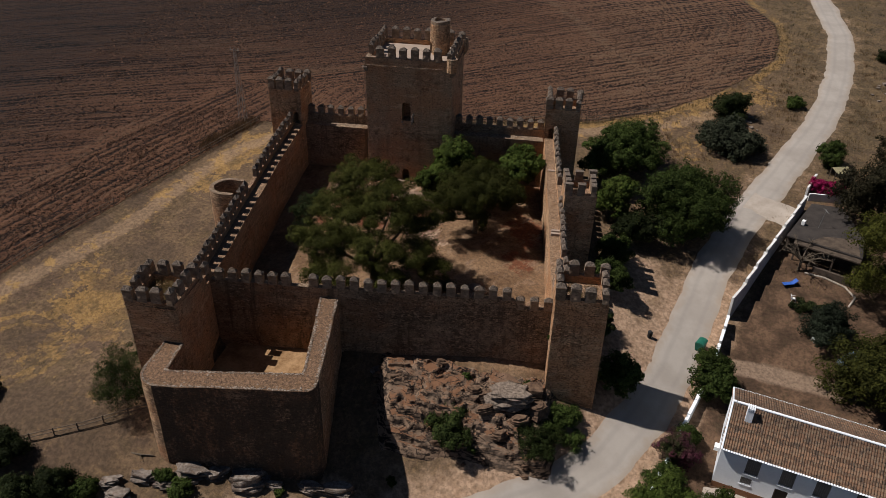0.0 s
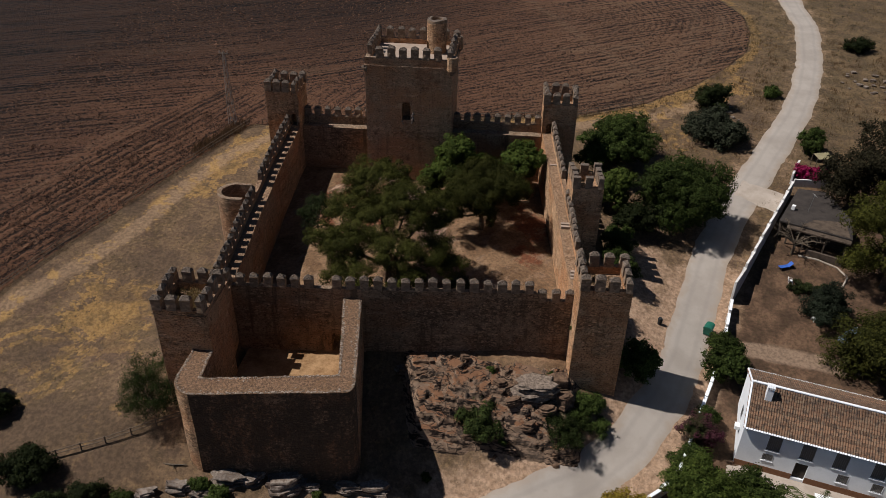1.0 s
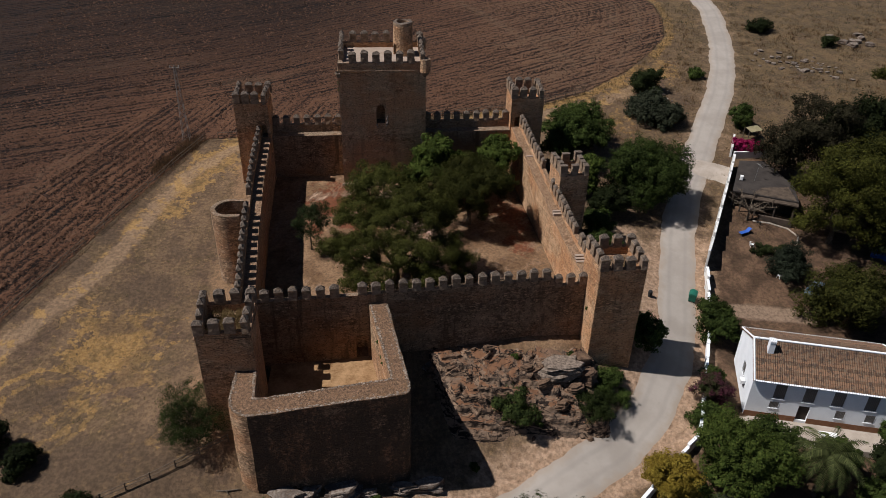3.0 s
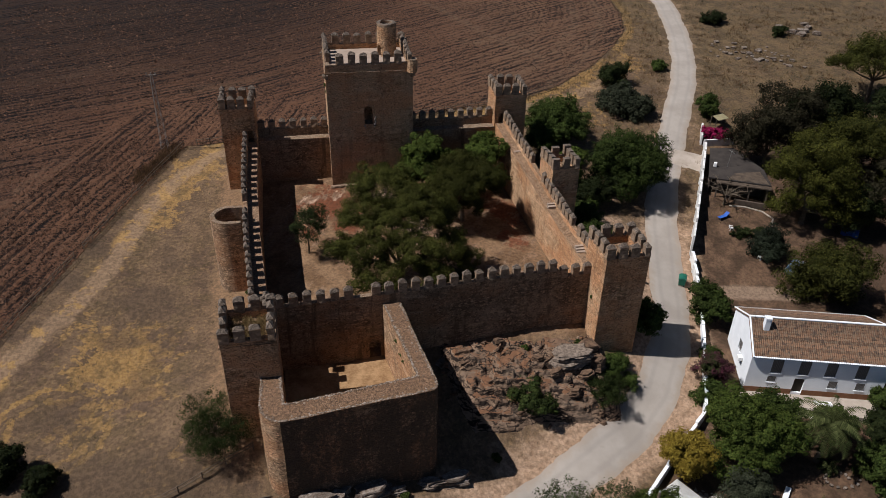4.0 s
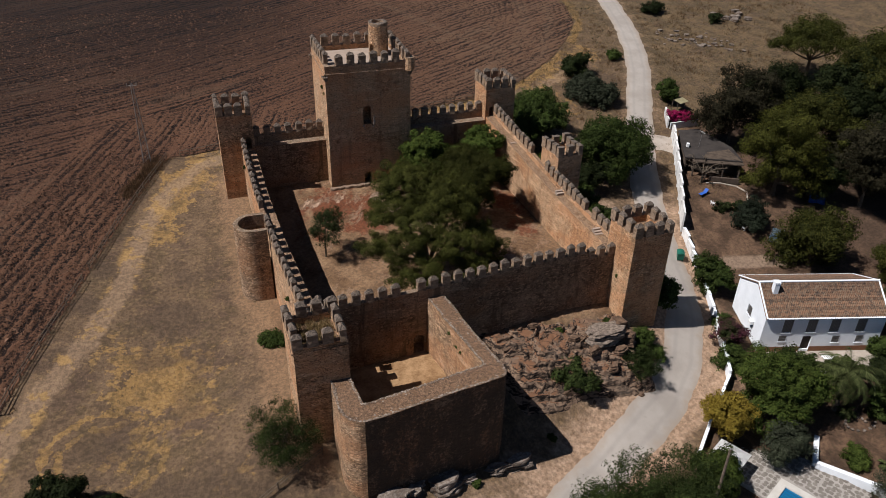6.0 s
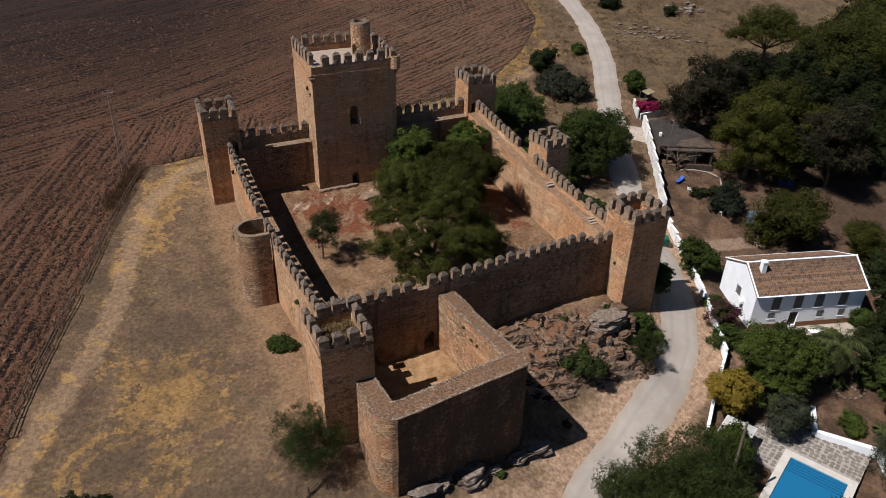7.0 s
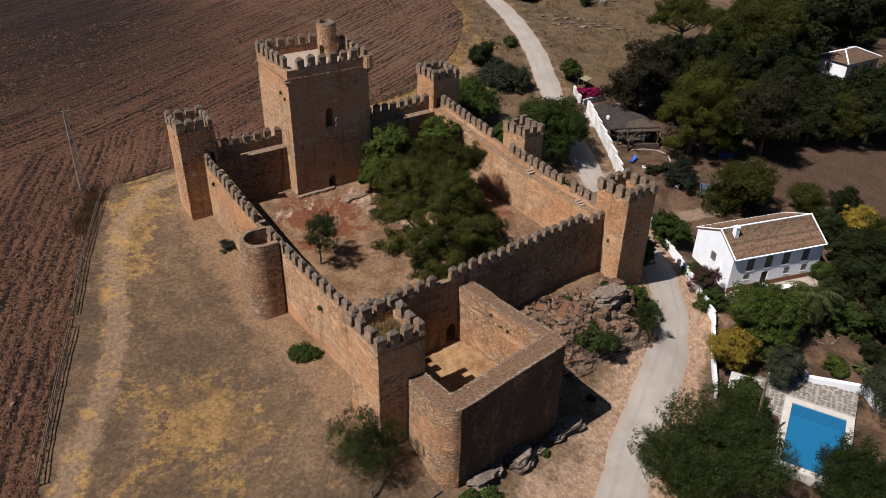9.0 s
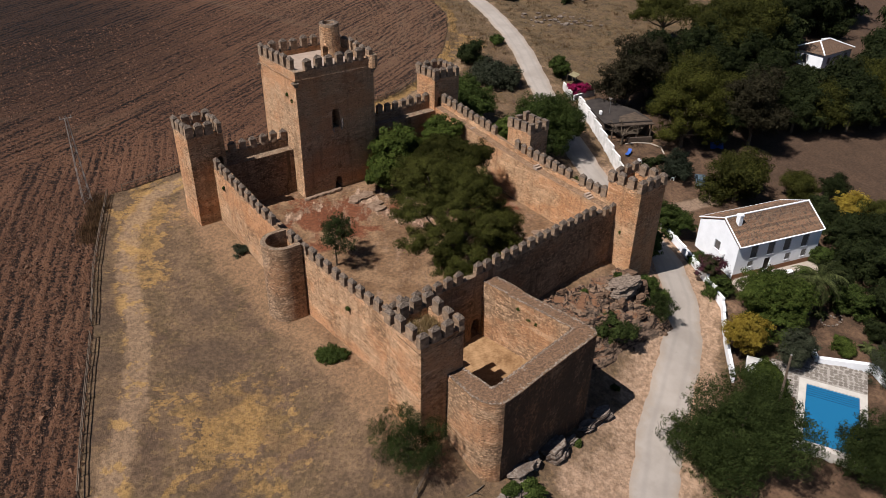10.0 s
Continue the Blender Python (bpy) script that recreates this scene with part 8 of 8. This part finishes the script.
# parked car
M_CAR = Nodes("car_paint", 0.25, 0.3)
M_CAR.colour((0.12, 0.16, 0.19))
M_CAR.b.inputs["Coat Weight"].default_value = 0.6
M_CAR = M_CAR.mat
M_GLASS = Nodes("car_glass", 0.05)
M_GLASS.colour((0.03, 0.045, 0.055))
M_GLASS.b.inputs["Specular IOR Level"].default_value = 0.6
M_GLASS = M_GLASS.mat
car = thing("car", (63.6, -22.4, gz(63.6, -22.4)), "grey-blue hatchback car parked under the trees", "car", turn=40)
bm = bmesh.new()
prof = [(-2.0, 0.35), (2.0, 0.35), (2.05, 0.75), (1.9, 0.92), (0.95, 1.0), (-1.85, 1.05), (-2.05, 0.8)]
rings = [[bm.verts.new((x, y, z)) for x, z in prof] for y in (-0.84, 0.84)]
for s in range(len(prof)):
    bm.faces.new((rings[0][s], rings[0][(s + 1) % len(prof)], rings[1][(s + 1) % len(prof)], rings[1][s]))
bm.faces.new(rings[0][::-1]), bm.faces.new(rings[1])
bmesh.ops.recalc_face_normals(bm, faces=bm.faces)
bmesh.ops.bevel(bm, geom=bm.edges[:], offset=0.07, segments=2, affect="EDGES")
part("body", bm, M_CAR, car)
bm = bmesh.new()
lo = [bm.verts.new(q) for q in ((-1.9, -0.78, 1.0), (1.0, -0.78, 1.0), (1.0, 0.78, 1.0), (-1.9, 0.78, 1.0))]
hi = [bm.verts.new(q) for q in ((-1.55, -0.62, 1.44), (0.25, -0.62, 1.44), (0.25, 0.62, 1.44), (-1.55, 0.62, 1.44))]
for k in range(4):
    bm.faces.new((lo[k], lo[(k + 1) % 4], hi[(k + 1) % 4], hi[k]))
bm.faces.new(hi), bm.faces.new(lo[::-1])
part("windows", bm, M_GLASS, car)
bm = bmesh.new()
box(bm, -1.58, -0.63, 1.442, 0.28, 0.63, 1.49, 0.03)
part("roof", bm, M_CAR, car)
for x in (-1.3, 1.3):
    for y in (-0.8, 0.8):
        bm = bmesh.new()
        tube(bm, [(x, y - 0.1, 0.31), (x, y + 0.1, 0.31)], [0.31, 0.31], 14)
        wh = part("wheel", bm, M_RUBBER, car)
        bm = bmesh.new()
        tube(bm, [(x, y - 0.11, 0.31), (x, y + 0.11, 0.31)], [0.18, 0.18], 10)
        part("rim", bm, M_METAL, wh)
for y in (-0.6, 0.6):
    bm = bmesh.new()
    box(bm, 1.98, y - 0.18, 0.68, 2.07, y + 0.18, 0.82, 0.02)
    part("headlight", bm, M_PLASTIC, car)

# driveway slab by the white wall
tagged(ribbon("driveway", [(56.0, 7.6), (62.0, 4.2)], 3.0, 0.07, M_GRAVEL, 0.15), "pale concrete driveway apron beside the road", "driveway", kind="structure")
# board roof over the side gate
gate = thing("gate_canopy", (70.2, 15.4, gz(70.2, 15.4)), "small khaki board canopy over the side gate", "canopy", turn=20)
bm = bmesh.new()
box(bm, -1.3, -0.8, 1.9, 1.3, 0.8, 1.98, 0.015, pose(0, 0, 0, 14))
part("panel", bm, M_KHAKI, gate)
for x in (-1.1, 1.1):
    for y in (-0.6, 0.6):
        bm = bmesh.new()
        tube(bm, [(x, y, -0.4), (x, y, 1.86 + 0.22 * y)], [0.06, 0.06], 6)
        part("post", bm, M_WOOD, gate)
# pale edging of the grassy terrace in front of the shed
bm = bmesh.new()
curb_l = [(61.0, -7.6), (63.4, -8.2), (65.6, -9.6), (66.4, -11.4), (65.2, -13.2)]
for a, b in zip(curb_l, curb_l[1:]):
    tube(bm, [(*a, gz(*a) + 0.06), (*b, gz(*b) + 0.06)], [0.13, 0.13], 6)
link("terrace_edging", bm, M_GRAVEL)
tagged(bpy.data.objects["terrace_edging"], "pale concrete edging of a grassy terrace", "kerb", kind="structure")
# stones in the house garden
for k in range(14):
    a = k * 0.45
    boulder("garden_stone", 49.6 + 1.6 * math.cos(a) + 0.3 * k * 0.3, -54.2 + 1.0 * math.sin(a), 0.22, 0.18, 0.14, 200 + k, 0.3, k * 40, "pale stone edging a garden bed", detail=1)

# odds and ends in the gardens
tarp = thing("blue_tarpaulin", (75.5, -17.2, gz(75.5, -17.2)), "bright blue tarpaulin hung under the grove trees", "tarpaulin", turn=-40)
bm = bmesh.new()
for i in range(9):
    for j in range(5):
        bm.verts.new((-1.2 + 0.3 * i, 0.12 * noise.noise((i * 0.7, j * 0.9, 2)) + 0.2 * j, 0.4 + 0.25 * j - 0.10 * math.sin(i * 1.1)))
bm.verts.ensure_lookup_table()
for i in range(8):
    for j in range(4):
        bm.faces.new([bm.verts[q] for q in (i * 5 + j, (i + 1) * 5 + j, (i + 1) * 5 + j + 1, i * 5 + j + 1)])
bmesh.ops.solidify(bm, geom=bm.faces[:], thickness=0.02)
part("sheet", bm, M_BLUE, tarp)
for x in (-1.2, 1.2):
    bm = bmesh.new()
    tube(bm, [(x, 0.8, -0.2), (x, 0.8, 1.5)], [0.04, 0.04], 6)
    part("post", bm, M_WOOD, tarp)
M_LIME = plain_material("yellow_board", (0.55, 0.60, 0.05), (0.66, 0.70, 0.10), 3, 0.6, 0)
board = thing("yellow_board", (66.4, -41.4, gz(66.4, -41.4)), "bright yellow board leaning behind the house", "board", turn=-15)
bm = bmesh.new()
box(bm, -0.7, -0.03, 0.0, 0.7, 0.03, 1.2, 0.01, pose(0, 0, 0.2, -35))
part("panel", bm, M_LIME, board)
bm = bmesh.new()
tube(bm, [(0, 0.5, 0), (0, 0.35, 1.0)], [0.03, 0.03], 5)
part("prop", bm, M_WOOD, board)
towel = thing("paddling_pool", (70.5, -46.2, gz(70.5, -46.2)), "small blue and white paddling pool in the garden", "pool", turn=30)
bm = bmesh.new()
ring = [(0.95 * math.cos(a * math.pi / 8), 0.6 * math.sin(a * math.pi / 8)) for a in range(16)]
tube(bm, [(x, y, 0.5) for x, y in ring + ring[:1]], [0.14] * 17, 6)
part("rim", bm, M_PLASTIC, towel)
bm = bmesh.new()
prism(bm, [(x * 0.95, y * 0.95) for x, y in ring], 0.0, 0.45, 0.5, 0.0)
bmesh.ops.recalc_face_normals(bm, faces=bm.faces)
part("basin", bm, M_BLUE, towel)
# pale arch of a doorway in the inner face of the east wall
arch = thing("arch_stones", (27.0, -28.9, -1.6), "pale stone arch over a doorway in the east wall", "arch")
for k in range(9):
    a = math.pi * (k + 0.5) / 9
    bm = bmesh.new()
    box(bm, -0.22, -0.17, -0.2, 0.12, 0.17, 0.2, 0.03)
    bm.transform(Matrix.Translation((0, 0.95 * math.cos(a), 0.95 * math.sin(a))) @ Matrix.Rotation(a - math.pi / 2, 4, "X"))
    part("voussoir", bm, M_MERLON, arch)
